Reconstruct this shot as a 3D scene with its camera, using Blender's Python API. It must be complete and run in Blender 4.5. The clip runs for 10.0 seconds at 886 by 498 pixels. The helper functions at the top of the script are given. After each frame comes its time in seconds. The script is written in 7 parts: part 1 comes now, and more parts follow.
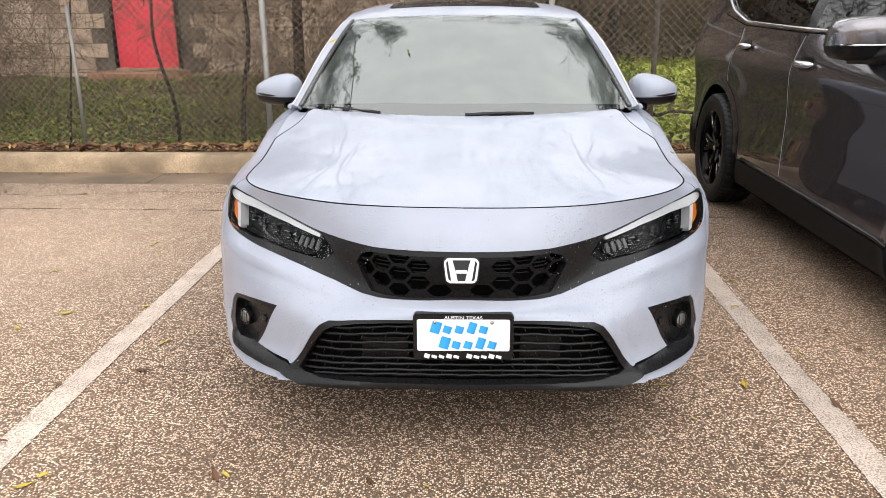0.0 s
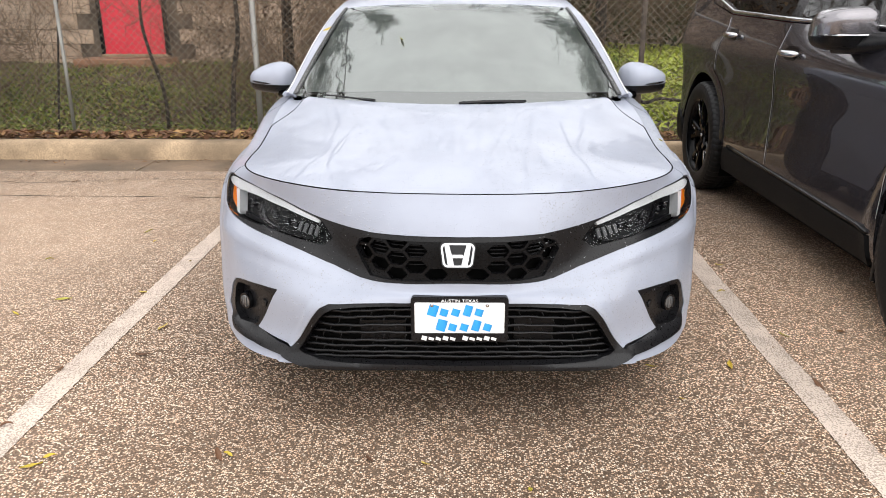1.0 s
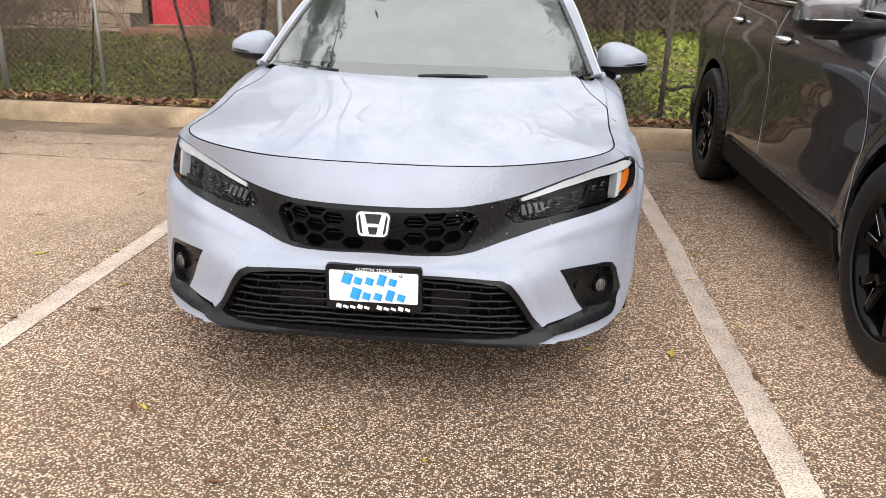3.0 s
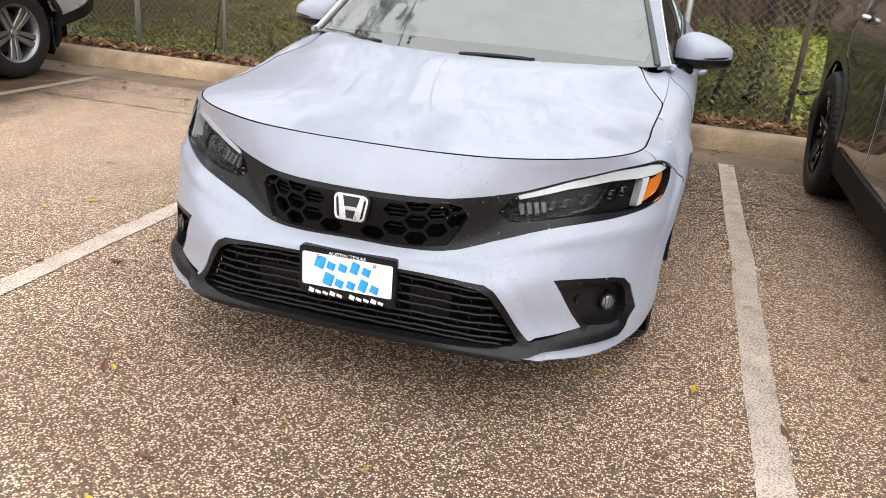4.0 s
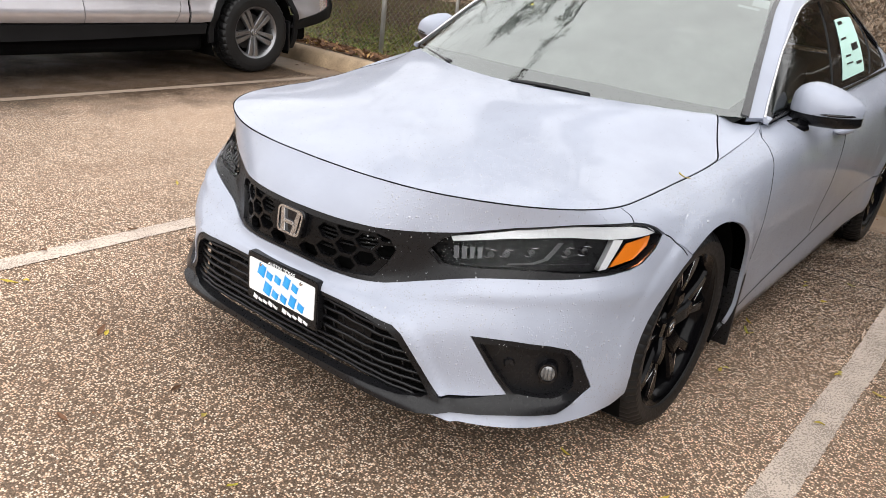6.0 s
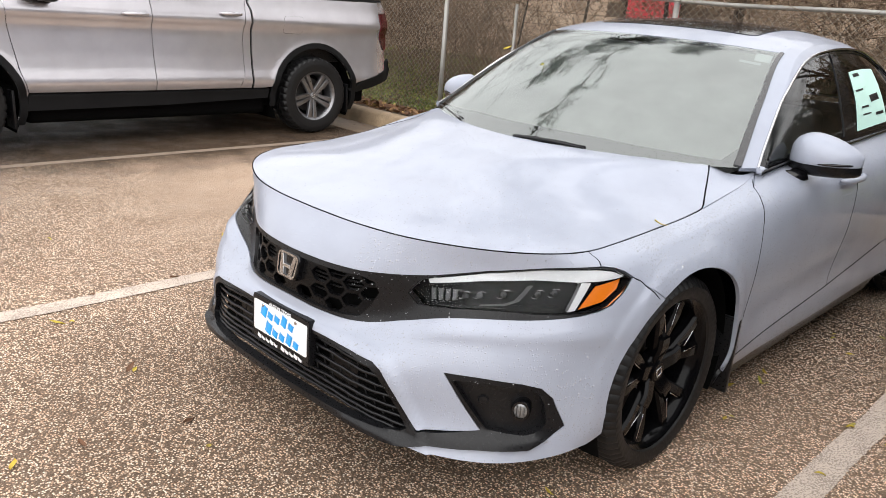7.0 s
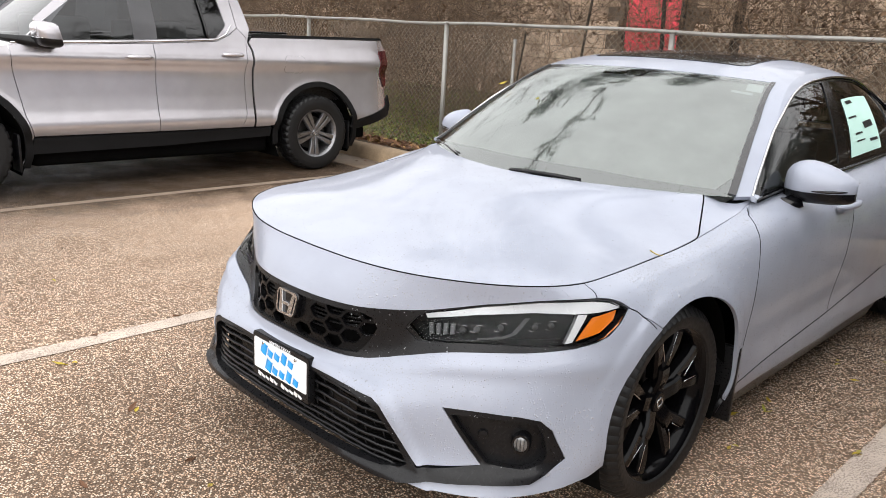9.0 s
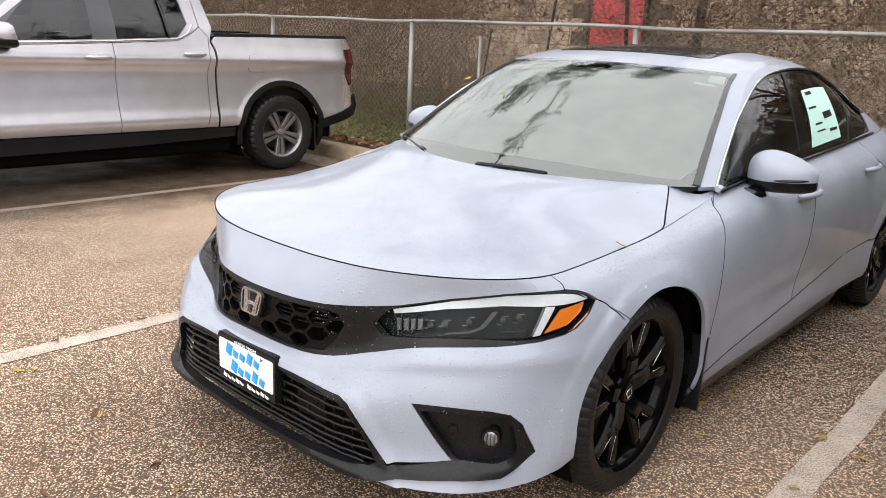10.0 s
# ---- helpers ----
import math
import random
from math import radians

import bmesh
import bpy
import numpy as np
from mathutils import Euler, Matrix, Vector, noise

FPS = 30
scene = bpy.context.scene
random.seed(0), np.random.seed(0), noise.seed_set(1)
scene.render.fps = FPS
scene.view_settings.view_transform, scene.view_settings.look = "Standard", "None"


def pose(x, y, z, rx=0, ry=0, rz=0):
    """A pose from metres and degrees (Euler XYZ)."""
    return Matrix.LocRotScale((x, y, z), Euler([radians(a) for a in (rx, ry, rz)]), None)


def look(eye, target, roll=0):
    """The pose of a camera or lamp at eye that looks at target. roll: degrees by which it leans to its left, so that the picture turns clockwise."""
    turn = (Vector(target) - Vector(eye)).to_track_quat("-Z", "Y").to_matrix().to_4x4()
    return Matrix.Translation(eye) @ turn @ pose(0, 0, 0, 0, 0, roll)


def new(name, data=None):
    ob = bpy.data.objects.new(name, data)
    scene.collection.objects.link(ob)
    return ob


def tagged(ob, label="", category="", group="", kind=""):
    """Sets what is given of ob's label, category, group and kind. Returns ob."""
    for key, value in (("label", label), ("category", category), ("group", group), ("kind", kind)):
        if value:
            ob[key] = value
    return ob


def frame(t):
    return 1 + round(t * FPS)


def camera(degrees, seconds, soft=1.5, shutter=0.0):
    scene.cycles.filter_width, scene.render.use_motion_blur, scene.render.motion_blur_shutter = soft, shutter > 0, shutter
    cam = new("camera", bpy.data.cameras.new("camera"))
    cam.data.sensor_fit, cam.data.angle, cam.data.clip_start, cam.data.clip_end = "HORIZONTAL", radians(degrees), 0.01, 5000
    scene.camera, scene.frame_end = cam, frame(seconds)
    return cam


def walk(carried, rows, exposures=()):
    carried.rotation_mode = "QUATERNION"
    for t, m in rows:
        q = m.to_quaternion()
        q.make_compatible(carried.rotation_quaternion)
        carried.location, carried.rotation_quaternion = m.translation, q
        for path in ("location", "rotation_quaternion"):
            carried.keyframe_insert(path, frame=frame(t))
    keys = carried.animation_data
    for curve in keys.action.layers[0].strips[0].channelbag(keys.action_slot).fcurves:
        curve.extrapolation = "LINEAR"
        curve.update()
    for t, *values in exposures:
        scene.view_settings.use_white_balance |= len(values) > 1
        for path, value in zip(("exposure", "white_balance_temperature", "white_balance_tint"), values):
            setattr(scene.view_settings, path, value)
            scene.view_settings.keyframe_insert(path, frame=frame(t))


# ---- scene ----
cam = camera(60.6, 10.0, soft=.8)
PATH = [
    (0, (0.043, -1.51, 1.303), (-0.044, 0.399, 0.713), -0.3),
    (0.5, (0.027, -1.531, 1.299), (-0.044, 0.374, 0.693), -0.2),
    (1, (0.017, -1.574, 1.316), (-0.036, 0.326, 0.694), -0.1),
    (1.5, (0.068, -1.639, 1.332), (0.038, 0.263, 0.715), -0.2),
    (2, (0.175, -1.717, 1.34), (0.125, 0.186, 0.729), -0.3),
    (2.5, (0.246, -1.641, 1.304), (0.151, 0.253, 0.667), 0.3),
    (2.7, (0.308, -1.608, 1.287), (0.188, 0.279, 0.637), 0.7),
    (3.8, (0.742, -1.33, 1.273), (0.296, 0.485, 0.561), 4.1),
    (4, (0.802, -1.263, 1.265), (0.292, 0.53, 0.539), 4.5),
    (4.5, (1.037, -1.146, 1.256), (0.317, 0.547, 0.473), 4.5),
    (5, (1.262, -1.021, 1.298), (0.339, 0.552, 0.478), 4.7),
    (5.5, (1.373, -0.837, 1.319), (0.374, 0.699, 0.519), 5.7),
    (6, (1.513, -0.704, 1.33), (0.39, 0.777, 0.592), 6.7),
    (6.2, (1.603, -0.677, 1.342), (0.414, 0.767, 0.635), 6.8),
    (7.5, (1.823, -0.629, 1.368), (0.481, 0.731, 0.777), 4.0),
    (8, (1.826, -0.622, 1.367), (0.482, 0.749, 0.806), 3.5),
    (8.5, (1.825, -0.619, 1.365), (0.479, 0.758, 0.824), 3.4),
    (9, (1.827, -0.628, 1.379), (0.481, 0.751, 0.844), 3.4),
    (9.5, (1.829, -0.627, 1.367), (0.492, 0.765, 0.842), 3.3),
    (10, (1.826, -0.608, 1.362), (0.536, 0.824, 0.829), 2.9),
]
walk(cam, [(t, look(eye, target, roll)) for t, eye, target, roll in PATH], [(0, .72), (10, .68)])

# ---- light: an overcast day ----
world = bpy.data.worlds.new("overcast_sky")
scene.world = world
world.use_nodes = True
wn, wl = world.node_tree.nodes, world.node_tree.links
sky = wn.new("ShaderNodeTexSky")
sky.sky_type, sky.sun_disc = "NISHITA", False
sky.sun_elevation, sky.sun_rotation = radians(46), radians(149)
sky.air_density, sky.dust_density, sky.ozone_density = 1.4, 6.0, 1.0
pale = wn.new("ShaderNodeHueSaturation")
pale.inputs["Saturation"].default_value = .16
wl.new(sky.outputs[0], pale.inputs["Color"])
cloud = wn.new("ShaderNodeMix")
cloud.data_type = "RGBA"
cloud.inputs[0].default_value = .95
cloud.inputs[7].default_value = (7.80, 7.72, 7.80, 1)
wl.new(pale.outputs[0], cloud.inputs[6])
wl.new(cloud.outputs[2], wn["Background"].inputs["Color"])
wn["Background"].inputs["Strength"].default_value = .150
sun = new("sun", bpy.data.lights.new("sun", "SUN"))
sun.data.energy, sun.data.angle, sun.data.color = .9, radians(85), (1, .98, .95)
sun.rotation_euler = (radians(44), 0, radians(31))


# ---- materials ----
def shader(name, base=(.5, .5, .5), rough=.5, metal=0.0, coat=0.0, spec=.5):
    """A principled material; gives it with its nodes, links and principled node."""
    m = bpy.data.materials.new(name)
    m.use_nodes = True
    n, l = m.node_tree.nodes, m.node_tree.links
    b = n["Principled BSDF"]
    b.inputs["Base Color"].default_value = (*base, 1)
    b.inputs["Roughness"].default_value, b.inputs["Metallic"].default_value = rough, metal
    b.inputs["Coat Weight"].default_value, b.inputs["Coat Roughness"].default_value = coat, .03
    b.inputs["Specular IOR Level"].default_value = spec
    return m, n, l, b


def coords(n, l, scale, kind="ShaderNodeTexNoise", detail=4.0, warp=None):
    """A texture in metres of the world, so that its grain has one size everywhere."""
    place = n.new("ShaderNodeNewGeometry")
    tex = n.new(kind)
    tex.inputs["Scale"].default_value = scale
    if kind == "ShaderNodeTexNoise":
        tex.inputs["Detail"].default_value = detail
    l.new(place.outputs["Position"], tex.inputs["Vector"])
    return tex


def ramp(n, l, source, stops):
    r = n.new("ShaderNodeValToRGB")
    while len(r.color_ramp.elements) < len(stops):
        r.color_ramp.elements.new(.5)
    for e, (at, c) in zip(r.color_ramp.elements, stops):
        e.position, e.color = at, (*c, 1) if len(c) == 3 else c
    l.new(source, r.inputs["Fac"])
    return r.outputs["Color"]


def grey(v):
    return (v, v, v)


def blend(n, l, fac, a, b, mode="MIX"):
    x = n.new("ShaderNodeMix")
    x.data_type, x.blend_type = "RGBA", mode
    for slot, v in ((0, fac), (6, a), (7, b)):
        if isinstance(v, (int, float)):
            x.inputs[slot].default_value = v
        elif isinstance(v, tuple):
            x.inputs[slot].default_value = (*v, 1)
        else:
            l.new(v, x.inputs[slot])
    return x.outputs[2]


def relief(n, l, b, height, strength, distance, sockets=("Normal",)):
    bump = n.new("ShaderNodeBump")
    bump.inputs["Strength"].default_value, bump.inputs["Distance"].default_value = strength, distance
    l.new(height, bump.inputs["Height"])
    for s in sockets:
        l.new(bump.outputs["Normal"], b.inputs[s])


def paint(name, base, metal, rough, wet=1.0, mist=(.02, .08), coat=1.0):
    """Clear-coated car paint with beads of rain on it."""
    m, n, l, b = shader(name, base, rough, metal, coat, .15)
    flake = coords(n, l, 5.5, detail=8)
    l.new(blend(n, l, ramp(n, l, flake.outputs["Fac"], [(.35, grey(0)), (.65, grey(1))]), tuple(c * .91 for c in base), base), b.inputs["Base Color"])
    beads = coords(n, l, 130, "ShaderNodeTexVoronoi")
    size = coords(n, l, 7, detail=5)
    drop = n.new("ShaderNodeMath")
    drop.operation = "MULTIPLY"
    l.new(ramp(n, l, beads.outputs["Distance"], [(.10, grey(1)), (.34, grey(0))]), drop.inputs[0])
    some = n.new("ShaderNodeSeparateColor")
    l.new(beads.outputs["Color"], some.inputs[0])
    few = n.new("ShaderNodeMath")
    few.operation = "MULTIPLY"
    l.new(ramp(n, l, some.outputs[1], [(.55, grey(0)), (.75, grey(1))]), few.inputs[0])
    l.new(ramp(n, l, size.outputs["Fac"], [(.40, grey(0)), (.58, grey(1))]), few.inputs[1])
    l.new(few.outputs[0], drop.inputs[1])
    relief(n, l, b, drop.outputs[0], .5 * wet, .003, ("Normal", "Coat Normal"))
    film = coords(n, l, 5, detail=6)
    l.new(ramp(n, l, film.outputs["Fac"], [(.35, grey(mist[0])), (.70, grey(mist[1]))]), b.inputs["Coat Roughness"])
    return m


def plain(name, base, rough, metal=0.0, coat=0.0, grain=60.0, bump=.15, vary=.18, depth=.001, spec=.5):
    """A plain surface with a little unevenness of tone and relief."""
    m, n, l, b = shader(name, base, rough, metal, coat, spec)
    big, small = coords(n, l, 3.1), coords(n, l, grain, detail=3)
    tone = blend(n, l, ramp(n, l, big.outputs["Fac"], [(.3, grey(0)), (.7, grey(1))]), tuple(c * (1 - vary) for c in base), tuple(min(1, c * (1 + vary)) for c in base))
    l.new(tone, b.inputs["Base Color"])
    l.new(ramp(n, l, small.outputs["Fac"], [(.3, grey(max(0, rough - .08))), (.7, grey(min(1, rough + .08)))]), b.inputs["Roughness"])
    if bump:
        relief(n, l, b, small.outputs["Fac"], bump, depth)
    return m


def pane(name, tint, ior=1.7, gleam=(1, 1, 1)):
    """Thin glass: clear or tinted, with its mirror gloss by Fresnel."""
    m = bpy.data.materials.new(name)
    m.use_nodes = True
    n, l = m.node_tree.nodes, m.node_tree.links
    n.remove(n["Principled BSDF"])
    see, gloss, mix, fres = (n.new(k) for k in ("ShaderNodeBsdfTransparent", "ShaderNodeBsdfGlossy", "ShaderNodeMixShader", "ShaderNodeFresnel"))
    see.inputs["Color"].default_value = (*tint, 1)
    gloss.inputs["Color"].default_value = (*gleam, 1)
    gloss.inputs["Roughness"].default_value = .004
    fres.inputs["IOR"].default_value = ior
    l.new(fres.outputs[0], mix.inputs[0])
    l.new(see.outputs[0], mix.inputs[1])
    l.new(gloss.outputs[0], mix.inputs[2])
    l.new(mix.outputs[0], n["Material Output"].inputs["Surface"])
    return m


def asphalt():
    """Wet worn asphalt with pale and brown pebbles showing."""
    m, n, l, b = shader("wet_asphalt", rough=.45)
    stones = coords(n, l, 158, "ShaderNodeTexVoronoi")
    fine = coords(n, l, 330, "ShaderNodeTexVoronoi")
    big, mid, wide = coords(n, l, .55, detail=6), coords(n, l, 3.5, detail=5), coords(n, l, .23, detail=3)
    split = n.new("ShaderNodeSeparateColor")
    l.new(stones.outputs["Color"], split.inputs[0])
    pebble = ramp(n, l, split.outputs[0], [(.0, (.012, .009, .007)), (.34, (.105, .066, .045)), (.48, (.45, .295, .20)), (.64, (.97, .70, .50)), (1, (1, .93, .80))])
    rim = ramp(n, l, stones.outputs["Distance"], [(.34, grey(1)), (.62, grey(.04))])
    tone = blend(n, l, 1.0, pebble, rim, "MULTIPLY")
    split2 = n.new("ShaderNodeSeparateColor")
    l.new(fine.outputs["Color"], split2.inputs[0])
    tone = blend(n, l, .14, tone, ramp(n, l, split2.outputs[1], [(.15, (.03, .021, .016)), (.9, (.70, .53, .41))]))
    dust = blend(n, l, .12, blend(n, l, 1.0, tone, (1.15, 1.13, 1.12), "MULTIPLY"), (.72, .53, .39))
    worn = ramp(n, l, big.outputs["Fac"], [(.44, grey(0)), (.62, grey(.85))])
    tone = blend(n, l, worn, tone, dust)
    tone = blend(n, l, ramp(n, l, mid.outputs["Fac"], [(.40, grey(.0)), (.72, grey(.32))]), tone, blend(n, l, 1.0, tone, (.50, .45, .42), "MULTIPLY"))
    tone = blend(n, l, ramp(n, l, wide.outputs["Fac"], [(.38, grey(0)), (.6, grey(.22))]), tone, blend(n, l, 1.0, tone, (.62, .60, .60), "MULTIPLY"))
    far = n.new("ShaderNodeVectorMath")
    far.operation = "DISTANCE"
    place = n.new("ShaderNodeNewGeometry")
    l.new(place.outputs["Position"], far.inputs[0])
    far.inputs[1].default_value = (-2.9, 2.7, 0)
    rag = n.new("ShaderNodeMath")
    rag.operation = "MULTIPLY_ADD"
    rag.inputs[1].default_value = 1.6
    l.new(big.outputs["Fac"], rag.inputs[0])
    l.new(far.outputs["Value"], rag.inputs[2])
    span = n.new("ShaderNodeMapRange")
    span.inputs["From Min"].default_value, span.inputs["From Max"].default_value = 1.3, 3.3
    l.new(rag.outputs[0], span.inputs["Value"])
    dry = ramp(n, l, span.outputs[0], [(.0, grey(.72)), (1.0, grey(0))])
    tone = blend(n, l, dry, tone, blend(n, l, .55, (.88, .64, .465), tone))
    # dark patches under and before the vehicles: damp plus their shade, painted in
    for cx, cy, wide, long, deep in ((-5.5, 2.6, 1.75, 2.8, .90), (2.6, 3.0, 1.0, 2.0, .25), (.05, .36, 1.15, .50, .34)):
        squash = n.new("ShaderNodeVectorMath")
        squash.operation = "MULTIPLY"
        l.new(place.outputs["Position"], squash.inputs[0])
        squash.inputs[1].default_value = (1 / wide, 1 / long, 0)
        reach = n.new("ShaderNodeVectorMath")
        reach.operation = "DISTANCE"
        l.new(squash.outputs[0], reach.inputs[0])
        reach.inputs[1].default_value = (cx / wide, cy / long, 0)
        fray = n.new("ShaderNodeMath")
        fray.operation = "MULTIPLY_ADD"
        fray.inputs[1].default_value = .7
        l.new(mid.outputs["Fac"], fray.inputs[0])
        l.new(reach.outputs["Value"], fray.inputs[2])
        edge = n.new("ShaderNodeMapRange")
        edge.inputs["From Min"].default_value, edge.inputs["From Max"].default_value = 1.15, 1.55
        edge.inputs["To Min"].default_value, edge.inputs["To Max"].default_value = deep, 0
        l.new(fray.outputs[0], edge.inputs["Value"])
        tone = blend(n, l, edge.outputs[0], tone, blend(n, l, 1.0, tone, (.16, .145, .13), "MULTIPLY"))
    # paler, warmer stretches
    for spot, share in (((2.45, 1.75, 0), .85), ((-1.35, -.25, 0), .55), ((1.15, .85, 0), .28)):
        near = n.new("ShaderNodeVectorMath")
        near.operation = "DISTANCE"
        l.new(place.outputs["Position"], near.inputs[0])
        near.inputs[1].default_value = spot
        rag2 = n.new("ShaderNodeMath")
        rag2.operation = "MULTIPLY_ADD"
        rag2.inputs[1].default_value = 1.8
        l.new(big.outputs["Fac"], rag2.inputs[0])
        l.new(near.outputs["Value"], rag2.inputs[2])
        span2 = n.new("ShaderNodeMapRange")
        span2.inputs["From Min"].default_value, span2.inputs["From Max"].default_value = 1.6, 3.2
        l.new(rag2.outputs[0], span2.inputs["Value"])
        tone = blend(n, l, ramp(n, l, span2.outputs[0], [(.0, grey(share)), (1.0, grey(0))]), tone, blend(n, l, .15, blend(n, l, 1.0, tone, (1.40, 1.33, 1.28), "MULTIPLY"), (.92, .66, .47)))
    l.new(tone, b.inputs["Base Color"])
    l.new(ramp(n, l, mid.outputs["Fac"], [(.35, grey(.42)), (.65, grey(.68))]), b.inputs["Roughness"])
    b.inputs["Specular IOR Level"].default_value = .03
    relief(n, l, b, stones.outputs["Distance"], .7, -.005)
    return m


def stained(name, base, dark, scale=1.6, rough=.8, grain=90.0, bump=.4, depth=.003):
    """Weathered mineral or painted surface: stains at two sizes and a fine grain."""
    m, n, l, b = shader(name, base, rough)
    big, small = coords(n, l, scale, detail=8), coords(n, l, grain, detail=4)
    tone = blend(n, l, ramp(n, l, big.outputs["Fac"], [(.38, grey(1)), (.62, grey(0))]), base, dark)
    tone = blend(n, l, ramp(n, l, small.outputs["Fac"], [(.35, grey(.45)), (.6, grey(0))]), tone, dark)
    l.new(tone, b.inputs["Base Color"])
    relief(n, l, b, small.outputs["Fac"], bump, depth)
    return m


def varied(name, stops, rough=.7, by="object", stain=False):
    """A colour that differs from piece to piece."""
    m, n, l, b = shader(name, stops[0][1], rough)
    if by == "object":
        source = n.new("ShaderNodeObjectInfo").outputs["Random"]
    else:
        source = n.new("ShaderNodeNewGeometry").outputs["Random Per Island"]
    speck = coords(n, l, 40, detail=4)
    tone = blend(n, l, ramp(n, l, speck.outputs["Fac"], [(.35, grey(.4)), (.65, grey(0))]), ramp(n, l, source, stops), tuple(c * .55 for c in stops[0][1]))
    if stain:
        grime = coords(n, l, 1.9, detail=9)
        tone = blend(n, l, ramp(n, l, grime.outputs["Fac"], [(.33, grey(.7)), (.50, grey(0))]), tone, (.13, .10, .072))
    l.new(tone, b.inputs["Base Color"])
    return m


PAINT = paint("pale_blue_grey_paint", (.352, .378, .450), .06, .45, 1.0, (.012, .07), .62)
GREY_PAINT = paint("dark_grey_paint", (.082, .077, .091), .80, .26, .2, (.01, .04))
GREY_PAINT.node_tree.nodes["Principled BSDF"].inputs["Coat IOR"].default_value = 1.75
# body grey lightened, with the sky's reflection on the caps put into it
SKYLIT_GREY = paint("skylit_grey_paint", (.24, .23, .245), .80, .26, .2, (.01, .04))
SILVER = paint("silver_paint", (.56, .54, .565), .70, .27, .2, (.01, .05))
MOULDING = plain("wet_black_moulding", (.05, .05, .052), .25, grain=220, bump=.5, depth=.001, spec=.6)
TRIM_BLACK = plain("matt_black_plastic", (.007, .007, .008), .32, grain=160, bump=.25, depth=.0005, spec=.30)
GRILLE_BLACK = plain("dark_grille_plastic", (.004, .004, .0045), .3, grain=160, bump=.15, depth=.0004, spec=.16)
GLOSS_BLACK = plain("gloss_black", (.005, .005, .006), .10, bump=0, spec=.45)
HOUSING = plain("lamp_housing", (.004, .004, .0045), .30, bump=0, spec=.1)
CLADDING = plain("black_cladding", (.008, .008, .0085), .6, grain=160, bump=.2, depth=.0005, spec=.14)
# near-black: the shade of hollows, gaps and undersides is put into the colour
VOID = plain("shade_black", (.003, .003, .003), .95, bump=0, spec=.05)
RUBBER = plain("tyre_rubber", (.009, .009, .0095), .5, grain=120, bump=.4, spec=.32)
RIM_BLACK = plain("gloss_black_alloy", (.003, .003, .0035), .10, 0, 0, bump=0, spec=.13)
RIM_GREY = plain("machined_grey_alloy", (.24, .24, .25), .34, .9, bump=0)
DULL_GREY = plain("dull_grey_reflector", (.08, .08, .083), .4, .5, bump=0)
CHROME = plain("chrome", (.66, .66, .67), .10, 1.0, bump=0)
WHITE_LENS = plain("frosted_white_lens", (.62, .63, .64), .22, coat=.8, bump=0)
AMBER = plain("amber_lens", (.80, .20, .012), .18, coat=.8, bump=0)
# light grey for added strips that paint the glint along door edges
EDGE_GLINT = plain("painted_edge_glint", (.50, .49, .50), .35, .4, bump=0)
RED_LENS = plain("red_lens", (.055, .003, .005), .15, coat=.2, bump=0)
LAMP_GLASS = pane("lamp_glass", (.93, .94, .95), 1.20)
WINDSCREEN = pane("windscreen_glass", (.89, .95, .92), 2.8, (.96, 1, .98))
TINTED = pane("tinted_glass", (.10, .105, .11))
DASH = plain("grey_dashboard", (.17, .17, .175), .7, grain=200)
SEAT = plain("grey_cloth", (.42, .43, .43), .85, grain=300)
PLATE_WHITE = plain("white_plate", (.82, .83, .84), .35, bump=0, vary=.03)
PLATE_BLUE = plain("blue_ink", (.035, .36, .82), .35, bump=0, vary=.05)
PAPER = plain("pale_green_paper", (.50, .74, .66), .8, bump=0, vary=.06)
WHITE_PAPER = plain("white_paper", (.80, .82, .83), .8, bump=0, vary=.03)
# white mixed into the colour stands in for the sky's glints on drops
WHITENED_WATER = shader("rain_water", (.86, .89, .93), .04)[0]
WHITENED_WATER.node_tree.nodes["Principled BSDF"].inputs["Transmission Weight"].default_value = .65
WHITENED_WATER.node_tree.nodes["Principled BSDF"].inputs["IOR"].default_value = 1.33


def misted_sheen(name, tint, share):
    """A mist of fine drops with a painted sky sheen on glass: partly clear, partly a pale scatter."""
    m = bpy.data.materials.new(name)
    m.use_nodes = True
    n, l = m.node_tree.nodes, m.node_tree.links
    n.remove(n["Principled BSDF"])
    see, haze, through_, both, mix = (n.new(k) for k in ("ShaderNodeBsdfTransparent", "ShaderNodeBsdfDiffuse", "ShaderNodeBsdfTranslucent", "ShaderNodeMixShader", "ShaderNodeMixShader"))
    haze.inputs["Color"].default_value = through_.inputs["Color"].default_value = (*tint, 1)
    l.new(haze.outputs[0], both.inputs[1])
    l.new(through_.outputs[0], both.inputs[2])
    cloud_ = coords(n, l, 4, detail=6)
    l.new(ramp(n, l, cloud_.outputs["Fac"], [(.3, grey(share * .75)), (.7, grey(share * 1.2))]), mix.inputs[0])
    l.new(see.outputs[0], mix.inputs[1])
    l.new(both.outputs[0], mix.inputs[2])
    l.new(mix.outputs[0], n["Material Output"].inputs["Surface"])
    return m


